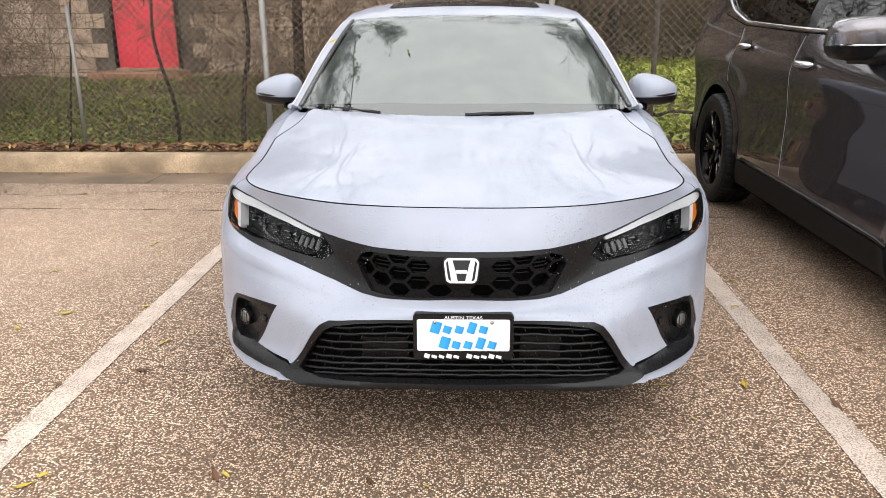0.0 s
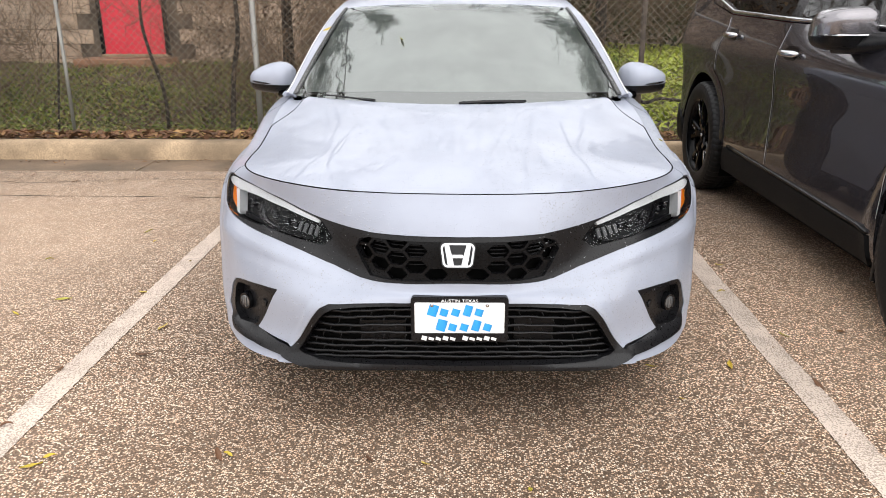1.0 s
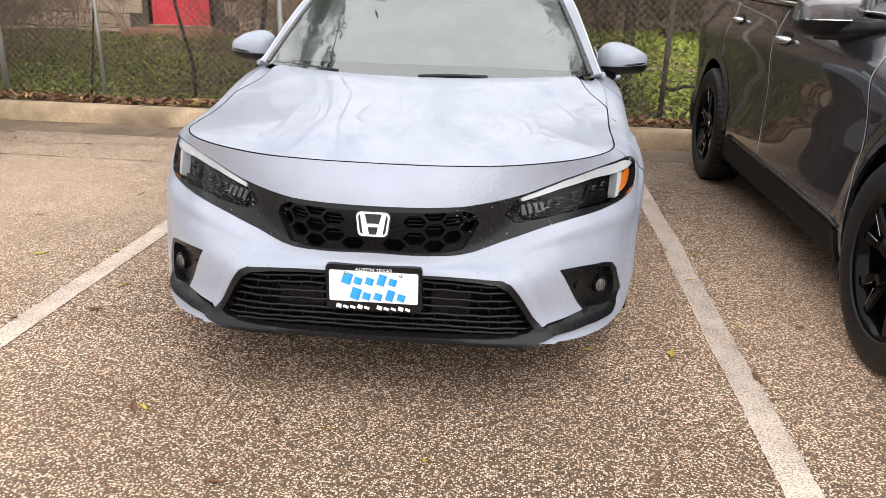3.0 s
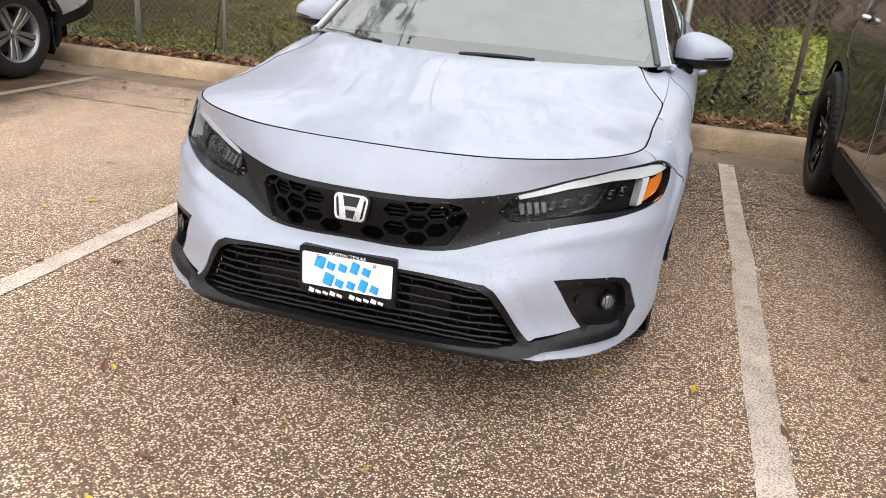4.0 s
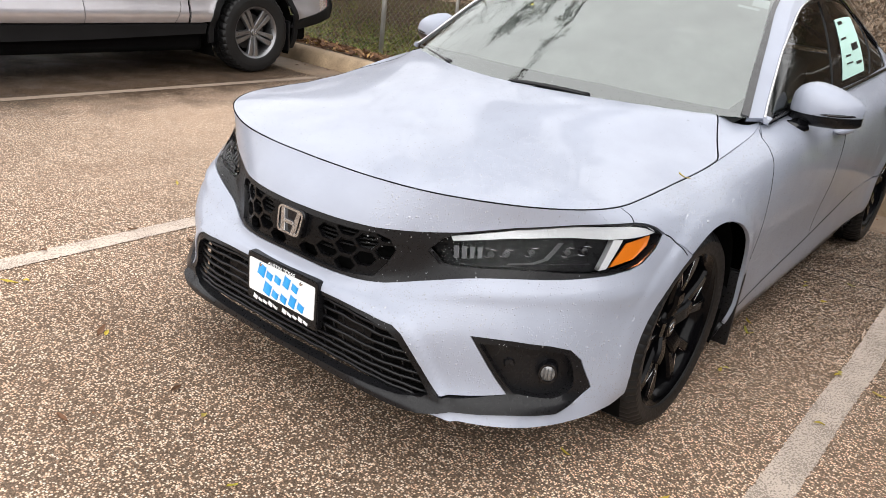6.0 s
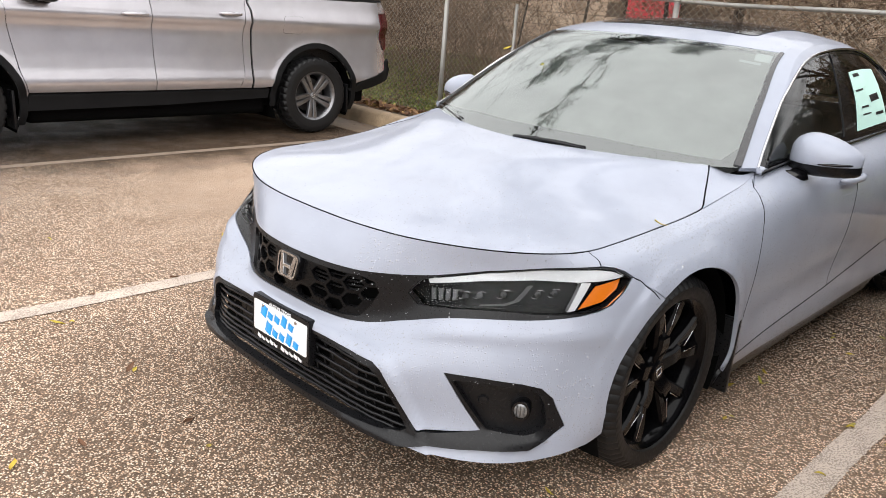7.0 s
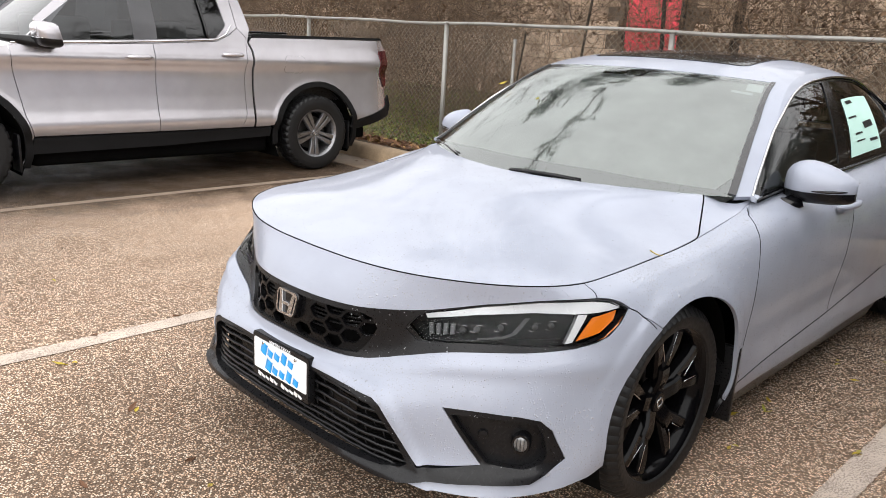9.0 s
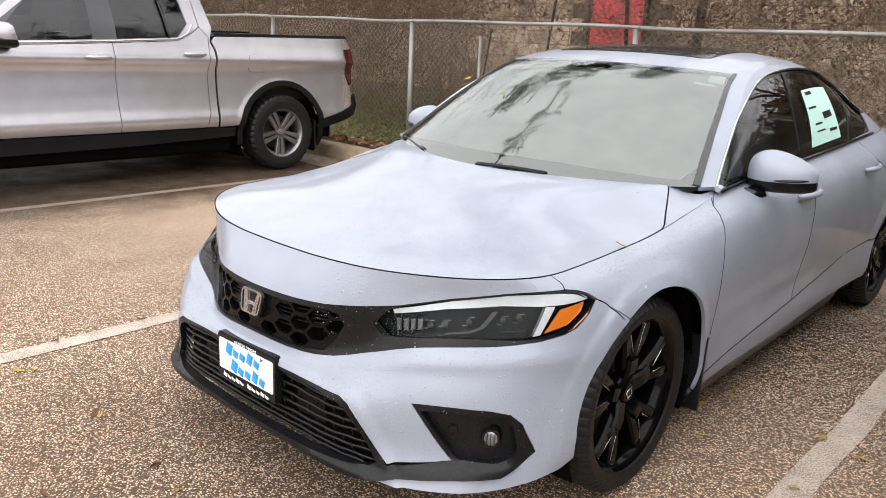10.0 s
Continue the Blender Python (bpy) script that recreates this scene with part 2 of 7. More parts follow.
# pale scatter paints in the windscreen's milky sky sheen along with mist
MIST_SHEEN = misted_sheen("mist_sheen_glass", (.94, .96, .935), .66)
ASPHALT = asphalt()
def road_paint(name, base, wear):
    """Road paint over pebbles: pits between the stones, and wear in patches that lets the asphalt through."""
    m, n, l, b = shader(name, base, .7, spec=.3)
    stones, patch, soil = coords(n, l, 158, "ShaderNodeTexVoronoi"), coords(n, l, 9, detail=7), coords(n, l, 1.7, detail=4)
    tone = blend(n, l, ramp(n, l, soil.outputs["Fac"], [(.35, grey(0)), (.68, grey(.55))]), base, tuple(c * .72 for c in base))
    pits = n.new("ShaderNodeMath")
    pits.operation = "MULTIPLY_ADD"
    pits.inputs[1].default_value = .75
    l.new(patch.outputs["Fac"], pits.inputs[0])
    l.new(stones.outputs["Distance"], pits.inputs[2])
    tone = blend(n, l, ramp(n, l, pits.outputs[0], [(.95 - wear, grey(0)), (1.15 - wear, grey(.6))]), tone, (.16, .12, .09))
    l.new(tone, b.inputs["Base Color"])
    relief(n, l, b, stones.outputs["Distance"], .5, -.004)
    return m


LINE = road_paint("worn_white_road_paint", (.69, .575, .485), .05)
OLD_LINE = road_paint("dirty_road_paint", (.36, .285, .22), .20)
CONCRETE = stained("weathered_concrete", (.52, .38, .24), (.20, .145, .092), 2.1, .85, 70)
WET_CONCRETE = stained("wet_gutter_concrete", (.25, .172, .115), (.11, .078, .050), 1.9, .55, 70)
CRACK = stained("tar_crack", (.02, .017, .015), (.01, .01, .01), 5, .8)
GALVANISED = plain("galvanised_steel", (.36, .35, .33), .55, .55, grain=50, bump=.2)
RUST = stained("rusted_steel", (.11, .085, .065), (.045, .034, .026), 7, .85)
WIRE = plain("galvanised_wire", (.36, .325, .27), .6, .1, grain=30, bump=0)
SOIL = stained("damp_soil", (.13, .09, .052), (.045, .032, .018), 2.2, .95, 40, .8, .02)
BLOCK = varied("painted_block", [(0, (.54, .39, .275)), (.35, (.72, .55, .41)), (.7, (.62, .46, .34)), (1, (.40, .285, .20))], .9, stain=True)
MORTAR = stained("mortar", (.19, .15, .115), (.085, .068, .052), 2.0, .95)
RED_DOOR = stained("red_door_paint", (.95, .085, .125), (.80, .055, .085), 1.2, .5, 20, .1)
BRICK_STEP = stained("brick_red_step", (.38, .20, .12), (.18, .11, .07), 3, .85)
BARK = stained("bark", (.060, .046, .034), (.020, .016, .012), 6, .95, 35, .9, .02)
VINE_LEAF = varied("withered_vine_leaf", [(0, (.085, .047, .024)), (.4, (.17, .095, .046)), (.75, (.05, .030, .018)), (1, (.27, .17, .085))], .8, "island")
TWIG = varied("twig", [(0, (.12, .080, .050)), (.5, (.24, .160, .102)), (1, (.048, .034, .024))], .9, "island")
GREEN = varied("grass_blade", [(0, (.065, .10, .018)), (.4, (.17, .22, .036)), (.75, (.30, .33, .06)), (1, (.38, .29, .11))], .65, "island")
LITTER = varied("dead_leaf", [(0, (.11, .050, .024)), (.35, (.22, .10, .042)), (.65, (.07, .036, .020)), (.88, (.36, .20, .085)), (1, (.50, .33, .10))], .75, "island")
YELLOW = varied("yellow_leaf", [(0, (.55, .38, .035)), (.5, (.36, .36, .05)), (1, (.62, .47, .13))], .6)
HEDGE = varied("hedge_leaf", [(0, (.022, .030, .010)), (.5, (.055, .065, .022)), (.8, (.10, .08, .035)), (1, (.035, .035, .014))], .9, "island")
BROWN_LEAF = varied("brown_leaf", [(0, (.16, .07, .03)), (.5, (.05, .03, .018)), (1, (.34, .15, .05))], .7)


# ---- the hatchback's shape ----
# Character lines of the hatchback, metres from the middle of its front axle: x out, y back, z up.
# Each runs from the middle of the nose round the corner and along the side to the tail.
SHUT = [(0, -0.725, 0.757), (0.2, -0.722, 0.757), (0.38, -0.689, 0.757), (0.55, -0.613, 0.76), (0.67, -0.516, 0.763), (0.738, -0.397, 0.766),
        (0.752, -0.268, 0.772), (0.755, -0.098, 0.781), (0.768, 0.132, 0.805), (0.775, 0.42, 0.858), (0.757, 0.69, 0.898), (0.795, 1.25, 0.925),
        (0.79, 2.0, 0.965), (0.76, 2.735, 1.0), (0.62, 3.1, 0.98)]
NOSE = [(0, -.8, .645), (.2, -.78, .644), (.37, -.708, .647), (.55, -.608, .675), (.69, -.496, .705), (.792, -.374, .725),
        (.822, -.259, .735), (.828, -.099, .745), (.84, .13, .765), (.862, .42, .8), (.872, .69, .825), (.884, 1.25, .83),
        (.886, 2., .86), (.855, 2.735, .88), (.7, 3.12, .86)]
BROW = [(0, -.814, .498), (.2, -.795, .494), (.36, -.722, .513), (.55, -.673, .575), (.7, -.533, .59), (.805, -.411, .615),
        (.856, -.28, .63), (.884, -.095, .64), (.892, .13, .64), (.888, .42, .63), (.888, .69, .63), (.893, 1.25, .64),
        (.895, 2., .66), (.893, 2.735, .67), (.75, 3.14, .66)]
WAIST = [(0, -.826, .431), (.2, -.824, .431), (.395, -.806, .425), (.574, -.72, .44), (.7, -.604, .43), (.79, -.477, .42),
         (.85, -.34, .43), (.884, -.095, .44), (.888, .13, .44), (.876, .42, .43), (.87, .69, .42), (.868, 1.25, .42),
         (.872, 2., .43), (.89, 2.735, .44), (.76, 3.15, .45)]
HEEL = [(0, -.824, .3), (.2, -.823, .3), (.39, -.806, .295), (.56, -.728, .29), (.7, -.616, .285), (.79, -.497, .285),
        (.848, -.365, .29), (.878, -.095, .29), (.882, .13, .29), (.874, .42, .27), (.87, .69, .26), (.87, 1.25, .26),
        (.872, 2., .27), (.885, 2.735, .3), (.75, 3.15, .32)]
SOLE = [(0, -.814, .205), (.2, -.812, .205), (.39, -.803, .202), (.57, -.758, .197), (.7, -.662, .19), (.783, -.543, .193),
        (.833, -.405, .202), (.86, -.1, .2), (.86, .13, .19), (.848, .42, .172), (.842, .69, .165), (.838, 1.25, .165),
        (.842, 2., .175), (.85, 2.735, .2), (.72, 3.12, .25)]
NET = np.array([SHUT, NOSE, BROW, WAIST, HEEL, SOLE], float)
TAIL = NET[:, -1:]
NET = np.concatenate([NET, TAIL * (.55, 1, 1) + (0, .07, 0), TAIL * (0, 1, 1) + (0, .09, 0)], 1)


def cubic(p0, p1, p2, p3, u):
    """Catmull-Rom between p1 and p2."""
    return .5 * (2 * p1 + (p2 - p0) * u + (2 * p0 - 5 * p1 + 4 * p2 - p3) * u * u + (3 * p1 - p0 - 3 * p2 + p3) * u ** 3)


def padded(net):
    """The net with a mirrored column before the nose and straight continuations on the other sides."""
    front = net[:, 1:2] * np.array([-1, 1, 1])
    net = np.concatenate([front, net, 2 * net[:, -1:] - net[:, -2:-1]], 1)
    return np.concatenate([2 * net[:1] - net[1:2], net, 2 * net[-1:] - net[-2:-1]], 0)


def loft(net, s, t):
    """Points of the smooth skin over a net of lines: s counts stations, t counts lines."""
    big = padded(net)
    s, t = np.clip(np.asarray(s, float), 0, net.shape[1] - 1), np.clip(np.asarray(t, float), 0, net.shape[0] - 1)
    i, k = np.minimum(s.astype(int), net.shape[1] - 2), np.minimum(t.astype(int), net.shape[0] - 2)
    us, ut = (s - i)[..., None], (t - k)[..., None]
    rows = [cubic(big[k + a, i], big[k + a, i + 1], big[k + a, i + 2], big[k + a, i + 3], us) for a in range(4)]
    return cubic(*rows, ut)


ALONG = np.array([0.0, 0.2001, 0.3898, 0.5984, 0.772, 0.9251, 1.0707, 1.3322, 1.5622, 1.8526, 2.1229, 2.6829, 3.433, 4.1683, 4.6033, 4.9524, 5.3708])
RISE = .115


INTAKE_FRAME = [(0, .292), (.30, .294), (.375, .306), (.425, .336), (.50, .415), (.555, .478), (.60, .56), (.60, .7), (0, .7)]


def ease(t):
    t = np.clip(t, 0, 1)
    return t * t * (3 - 2 * t)


def apart(a, b, ring):
    """How far outside the ring a place of the skin lies, in metres; 0 within it."""
    shape = np.broadcast_shapes(np.shape(a), np.shape(b))
    x, y = np.broadcast_to(np.abs(a), shape), np.broadcast_to(b, shape)
    far, hit = np.full(shape, 9.0), np.zeros(shape, bool)
    for (x0, y0), (x1, y1) in zip(ring, ring[1:] + ring[:1]):
        dx, dy = x1 - x0, y1 - y0
        t = np.clip(((x - x0) * dx + (y - y0) * dy) / (dx * dx + dy * dy), 0, 1)
        far = np.minimum(far, np.hypot(x - x0 - t * dx, y - y0 - t * dy))
        if y0 != y1:
            hit = hit ^ (((y0 > y) != (y1 > y)) & (x < dx * (y - y0) / dy + x0))
    return np.where(hit, 0, far)


def skin(a, b):
    """The hatchback's skin by metres along the waist from the nose (a) and lines down from the bonnet's edge times RISE (b)."""
    p = loft(NET, np.interp(a, ALONG, np.arange(len(ALONG))), np.asarray(b) / RISE)
    a, b = np.asarray(a, float), np.asarray(b, float)
    # a raised frame round the lower intake, and a shoulder under the lamps
    frame_ = .0100 * (1 - ease(apart(a, b, INTAKE_FRAME) / .014)) * np.clip((1.0 - np.abs(a)) / .2, 0, 1)
    ridge = .0095 * np.exp(-((b - np.interp(a, [.25, .45, .8, 1.05], [.262, .258, .262, .275])) / .016) ** 2) * np.clip((a - .30) / .12, 0, 1) * np.clip((1.12 - a) / .15, 0, 1)
    way = p - np.array((0, .45, .35))
    way = way * (1, 1, .25)
    p = p + way / np.linalg.norm(way, axis=-1, keepdims=True) * (frame_ + ridge)[..., None]
    swell = 0
    for axle in (0, 2.735):
        r = np.hypot(p[..., 1] - axle, p[..., 2] - .322)
        k = np.clip((.432 - r) / .024, 0, 1)
        swell = swell + .011 * k * k * (3 - 2 * k) * np.clip((np.asarray(a) - .98) / .12, 0, 1) * np.clip((p[..., 2] - .22) / .1, 0, 1)
    return p + np.stack([swell, 0 * swell, 0 * swell], -1)


# The same for the glasshouse: window sills, roof rails and the roof's edge, from the foot of the windscreen pillar to the tail.
SILLS = [(.775, .550, .893), (.775, .95, .912), (.792, 1.20, .923), (.797, 1.60, .943), (.788, 2.10, .968), (.768, 2.60, .992), (.70, 2.95, .99), (.62, 3.10, .98)]
RAILS = [(.763, .565, .909), (.678, .895, 1.130), (.597, 1.215, 1.286), (.575, 1.60, 1.325), (.565, 2.10, 1.295), (.545, 2.60, 1.19), (.55, 2.95, 1.07), (.55, 3.10, 1.0)]
EDGES = [(.734, .515, .908), (.643, .825, 1.116), (.560, 1.145, 1.280), (.520, 1.60, 1.345), (.510, 2.10, 1.315), (.49, 2.60, 1.21), (.49, 2.95, 1.085), (.50, 3.10, 1.0)]
CREST = [(0, .190, .900), (0, .605, 1.126), (0, 1.00, 1.303), (0, 1.60, 1.385), (0, 2.10, 1.365), (0, 2.60, 1.26), (0, 2.95, 1.12), (0, 3.15, 1.0)]
HOUSE = np.array([SILLS, RAILS, EDGES], float)
REACH = np.array([0, .404, .715, 1.08, 1.582, 2.092, 2.462, 2.628])


def cabin(a, b):
    """The glasshouse's side by metres along the rail (a) and up from the sill (b; the rail lies at .4, the roof's edge at .8)."""
    net = HOUSE
    big = np.concatenate([2 * net[:, :1] - net[:, 1:2], net, 2 * net[:, -1:] - net[:, -2:-1]], 1)
    s = np.interp(a, REACH, np.arange(len(REACH)))
    i = np.minimum(s.astype(int), net.shape[1] - 2)
    u = (s - i)[..., None]
    low, mid, top = (cubic(big[k, i], big[k, i + 1], big[k, i + 2], big[k, i + 3], u) for k in range(3))
    t = (np.asarray(b) / .4)[..., None]
    under = low + (mid - low) * t + np.array([.022, 0, .004]) * (4 * t * (1 - t))
    return np.where(t <= 1, under, mid + (top - mid) * (t - 1))


def over(a, b):
    """Windscreen, roof and rear glass: a counts from the middle (0) to the edge (.6), b metres back along the crest."""
    s = np.interp(b, BACK, np.arange(len(BACK)))
    i = np.minimum(s.astype(int), 6)
    u = (s - i)[..., None]
    pick = []
    for line in (np.array(CREST, float), np.array(EDGES, float)):
        big = np.concatenate([2 * line[:1] - line[1:2], line, 2 * line[-1:] - line[-2:-1]])
        pick.append(cubic(big[i], big[i + 1], big[i + 2], big[i + 3], u))
    f = (np.asarray(a) / .6)[..., None]
    mid, edge = pick
    g = .72 * f ** 2 + .28 * f ** 4
    return mid * (1 - g) + edge * g + (edge * (f - g)) * np.array([1, 0, 0])


BACK = np.array([0, .369, .730, 1.336, 1.836, 2.347, 2.724, 2.957])


# ---- mesh tools ----
from mathutils.geometry import delaunay_2d_cdt


def thing(name, m, label, category, group="", kind=""):
    """An empty at a thing's base that carries its parts."""
    ob = new(name)
    ob.empty_display_size = .2
    ob.matrix_world = m
    return tagged(ob, label, category, group, kind)


def part(name, bm, material, parent=None, label="", smooth=True):
    me = bpy.data.meshes.new(name)
    if smooth:
        for f in bm.faces:
            f.smooth = True
    bm.to_mesh(me)
    bm.free()
    me.materials.append(material)
    ob = new(name, me)
    if parent:
        ob.parent = parent
    return tagged(ob, label)


def raw(name, verts, faces, material, parent=None, label="", smooth=False):
    me = bpy.data.meshes.new(name)
    me.from_pydata([tuple(v) for v in verts], [], [tuple(f) for f in faces])
    me.materials.append(material)
    if smooth:
        me.polygons.foreach_set("use_smooth", [True] * len(me.polygons))
    ob = new(name, me)
    if parent:
        ob.parent = parent
    return tagged(ob, label)


def box(x0, x1, y0, y1, z0, z1, bevel=.006, segments=2, bm=None):
    """A box with rounded edges, added to bm if given."""
    one = bmesh.new()
    bmesh.ops.create_cube(one, size=1)
    for v in one.verts:
        v.co = Vector(((x0 + x1) / 2 + v.co.x * (x1 - x0), (y0 + y1) / 2 + v.co.y * (y1 - y0), (z0 + z1) / 2 + v.co.z * (z1 - z0)))
    if bevel:
        bmesh.ops.bevel(one, geom=one.edges[:], offset=bevel, segments=segments, affect="EDGES", profile=.6)
    if bm is None:
        return one
    join(bm, one)
    return bm


def join(bm, other, m=None):
    """Adds the other bmesh to bm, and frees it."""
    if m is not None:
        bmesh.ops.transform(other, matrix=m, verts=other.verts)
    made = {v: bm.verts.new(v.co) for v in other.verts}
    for f in other.faces:
        try:
            g = bm.faces.new([made[v] for v in f.verts])
            g.smooth = f.smooth
        except ValueError:
            pass
    for e in other.edges:
        if not e.smooth:
            n = bm.edges.get((made[e.verts[0]], made[e.verts[1]]))
            if n:
                n.smooth = False
    other.free()
    return bm


def sharpen(bm, degrees=35):
    bm.normal_update()
    for e in bm.edges:
        if len(e.link_faces) == 2 and e.calc_face_angle(0) > radians(degrees):
            e.smooth = False
    return bm


def lathe(profile, count=48, axis="x"):
    """Turns (radius, along) pairs round an axis."""
    bm = bmesh.new()
    rings = []
    for k in range(count):
        a = 2 * math.pi * k / count
        ring = []
        for r, h in profile:
            p = (h, r * math.cos(a), r * math.sin(a)) if axis == "x" else (r * math.cos(a), r * math.sin(a), h)
            ring.append(bm.verts.new(p))
        rings.append(ring)
    for k in range(count):
        a, b = rings[k], rings[(k + 1) % count]
        for i in range(len(profile) - 1):
            bm.faces.new((a[i], a[i + 1], b[i + 1], b[i]))
    bmesh.ops.remove_doubles(bm, verts=bm.verts, dist=1e-6)
    bmesh.ops.recalc_face_normals(bm, faces=bm.faces)
    return sharpen(bm, 40)


def tube(points, radius, sides=6, bm=None, taper=1.0):
    """A round bar along points; radius may be a list."""
    pts = [Vector(p) for p in points]
    bm = bm or bmesh.new()
    rings, up = [], None
    for i, p in enumerate(pts):
        d = (pts[min(i + 1, len(pts) - 1)] - pts[max(i - 1, 0)]).normalized()
        if up is None:
            up = d.orthogonal().normalized()
        up = (up - d * up.dot(d)).normalized()
        w = d.cross(up)
        r = radius[i] if isinstance(radius, (list, tuple)) else radius
        rings.append([bm.verts.new(p + r * (math.cos(2 * math.pi * k / sides) * up + math.sin(2 * math.pi * k / sides) * w)) for k in range(sides)])
    for a, b in zip(rings, rings[1:]):
        for k in range(sides):
            bm.faces.new((a[k], a[(k + 1) % sides], b[(k + 1) % sides], b[k])).smooth = True
    bm.faces.new(rings[0][::-1])
    bm.faces.new(rings[-1])
    return bm


def inside(points, ring):
    """Which of the points lie in the ring."""
    p, r = np.asarray(points, float), np.asarray(ring, float)
    x, y, hit = p[:, 0], p[:, 1], np.zeros(len(p), bool)
    for (x0, y0), (x1, y1) in zip(r, np.roll(r, -1, 0)):
        if y0 != y1:
            hit ^= ((y0 > y) != (y1 > y)) & (x < (x1 - x0) * (y - y0) / (y1 - y0) + x0)
    return hit


def rounded(ring, step):
    """The ring with its sides cut into steps."""
    out = []
    for p, q in zip(ring, ring[1:] + ring[:1]):
        n = max(1, int(math.dist(p, q) / step))
        out += [(p[0] + (q[0] - p[0]) * k / n, p[1] + (q[1] - p[1]) * k / n) for k in range(n)]
    return out


def curved(ring, closed=True, per=5):
    """A smooth line through the ring's corners."""
    r, n, out = [np.array(p, float) for p in ring], len(ring), []
    for i in range(n if closed else n - 1):
        a, b, c, d = (r[(i + k) % n] if closed else r[min(max(i + k, 0), n - 1)] for k in (-1, 0, 1, 2))
        out += [tuple(cubic(a, b, c, d, k / per)) for k in range(per)]
    return out if closed else out + [tuple(r[-1])]


def inset(ring, gap):
    """The ring drawn in by gap."""
    r = np.asarray(ring, float)
    area = .5 * np.sum(r[:, 0] * np.roll(r[:, 1], -1) - np.roll(r[:, 0], -1) * r[:, 1])
    e0, e1 = r - np.roll(r, 1, 0), np.roll(r, -1, 0) - r
    out = []
    for p, a, b in zip(r, e0, e1):
        na, nb = np.array([-a[1], a[0]]) / (np.hypot(*a) + 1e-12), np.array([-b[1], b[0]]) / (np.hypot(*b) + 1e-12)
        k = gap * (1 if area > 0 else -1)
        m = (na + nb) / max(1 + na @ nb, .4)
        out.append((p[0] + m[0] * k, p[1] + m[1] * k))
    return out


def normals(surf, a, b, out):
    h = 2e-3
    u, v = surf(a + h, b) - surf(a - h, b), surf(a, b + h) - surf(a, b - h)
    n = np.cross(u, v) * out
    return n / (np.linalg.norm(n, axis=-1, keepdims=True) + 1e-12)


def panel(surf, ring, holes=(), step=.025, gap=0.0, lift=0.0, depth=.012, out=-1, side=1, both=False, bend=None):
    """A piece of a skin, cut by a ring and holes given in the skin's own metres, with folded edges of some depth.
    side -1 gives its mirror image; both welds the two halves in the middle (a = 0). bend moves the points on."""
    if both:
        ring, holes = [(a if a > .0011 else -.05, b) for a, b in ring], [[(a if a > .0011 else -.05, b) for a, b in h] for h in holes]
    rings = [rounded(inset(list(ring), gap) if gap else list(ring), step * .8)] + [rounded(inset(list(h), -gap) if gap else list(h), step * .8) for h in holes]
    if both:
        rings = [[p for i, p in enumerate([(max(a, 0.0), b) for a, b in r])] for r in rings]
    pts, edges = [], []
    for r in rings:
        k = len(pts)
        pts += r
        edges += [(k + i, k + (i + 1) % len(r)) for i in range(len(r))]
    edge = np.array(pts)
    lo, hi = edge.min(0), edge.max(0)
    ga, gb = np.meshgrid(np.arange(lo[0] + step / 2, hi[0], step), np.arange(lo[1] + step / 2, hi[1], step), indexing="ij")
    grid = np.c_[ga.ravel(), gb.ravel()]
    keep = inside(grid, rings[0])
    for r in rings[1:]:
        keep &= ~inside(grid, r)
    grid = grid[keep]
    if len(grid):
        near = np.array([np.min(np.hypot(edge[:, 0] - p[0], edge[:, 1] - p[1])) for p in grid])
        grid = grid[near > step * .45]
    every = pts + [tuple(p) for p in grid]
    vs, _, fs, *_ = delaunay_2d_cdt([Vector(p) for p in every], edges, [], 0, 1e-6)
    vs = np.array([tuple(v) for v in vs])
    mid = np.array([vs[list(f)].mean(0) for f in fs])
    keep = inside(mid, rings[0])
    for r in rings[1:]:
        keep &= ~inside(mid, r)
    fs = [f for f, k in zip(fs, keep) if k]
    slim = lambda p, q, r: abs((q[0] - p[0]) * (r[1] - p[1]) - (q[1] - p[1]) * (r[0] - p[0])) < .02 * max(np.sum((p - q) ** 2), np.sum((q - r) ** 2), np.sum((r - p) ** 2))
    fs = [f for f in fs if len(f) != 3 or not slim(*(vs[i] for i in f))]
    a, b = vs[:, 0], vs[:, 1]
    n = normals(surf, a, b, out)
    top = surf(a, b) + n * lift
    low = top - n * depth
    if bend:
        top, low = bend(top, a, b), bend(low, a, b)
    bm = bmesh.new()
    for s in ((1, -1) if both else (side,)):
        flip = np.array([s, 1, 1])
        hi_v = [bm.verts.new(p * flip) for p in top]
        used = {}
        for f in fs:
            order = f if (s * out) > 0 else f[::-1]
            face = bm.faces.new([hi_v[i] for i in order])
            face.smooth = True
            for i, j in zip(order, order[1:] + order[:1]):
                used[(i, j)] = face
        if depth:
            lo_v = {}
            for (i, j), face in list(used.items()):
                if (j, i) in used or (both and a[i] < 1e-6 and a[j] < 1e-6):
                    continue
                for k in (i, j):
                    if k not in lo_v:
                        lo_v[k] = bm.verts.new(low[k] * flip)
                bm.faces.new((hi_v[j], hi_v[i], lo_v[i], lo_v[j]))
                bm.edges.get((hi_v[i], hi_v[j])).smooth = False
    bmesh.ops.delete(bm, geom=[v for v in bm.verts if not v.link_faces], context="VERTS")
    if both:
        bmesh.ops.remove_doubles(bm, verts=[v for v in bm.verts if abs(v.co.x) < 1e-5], dist=2e-5)
    return bm


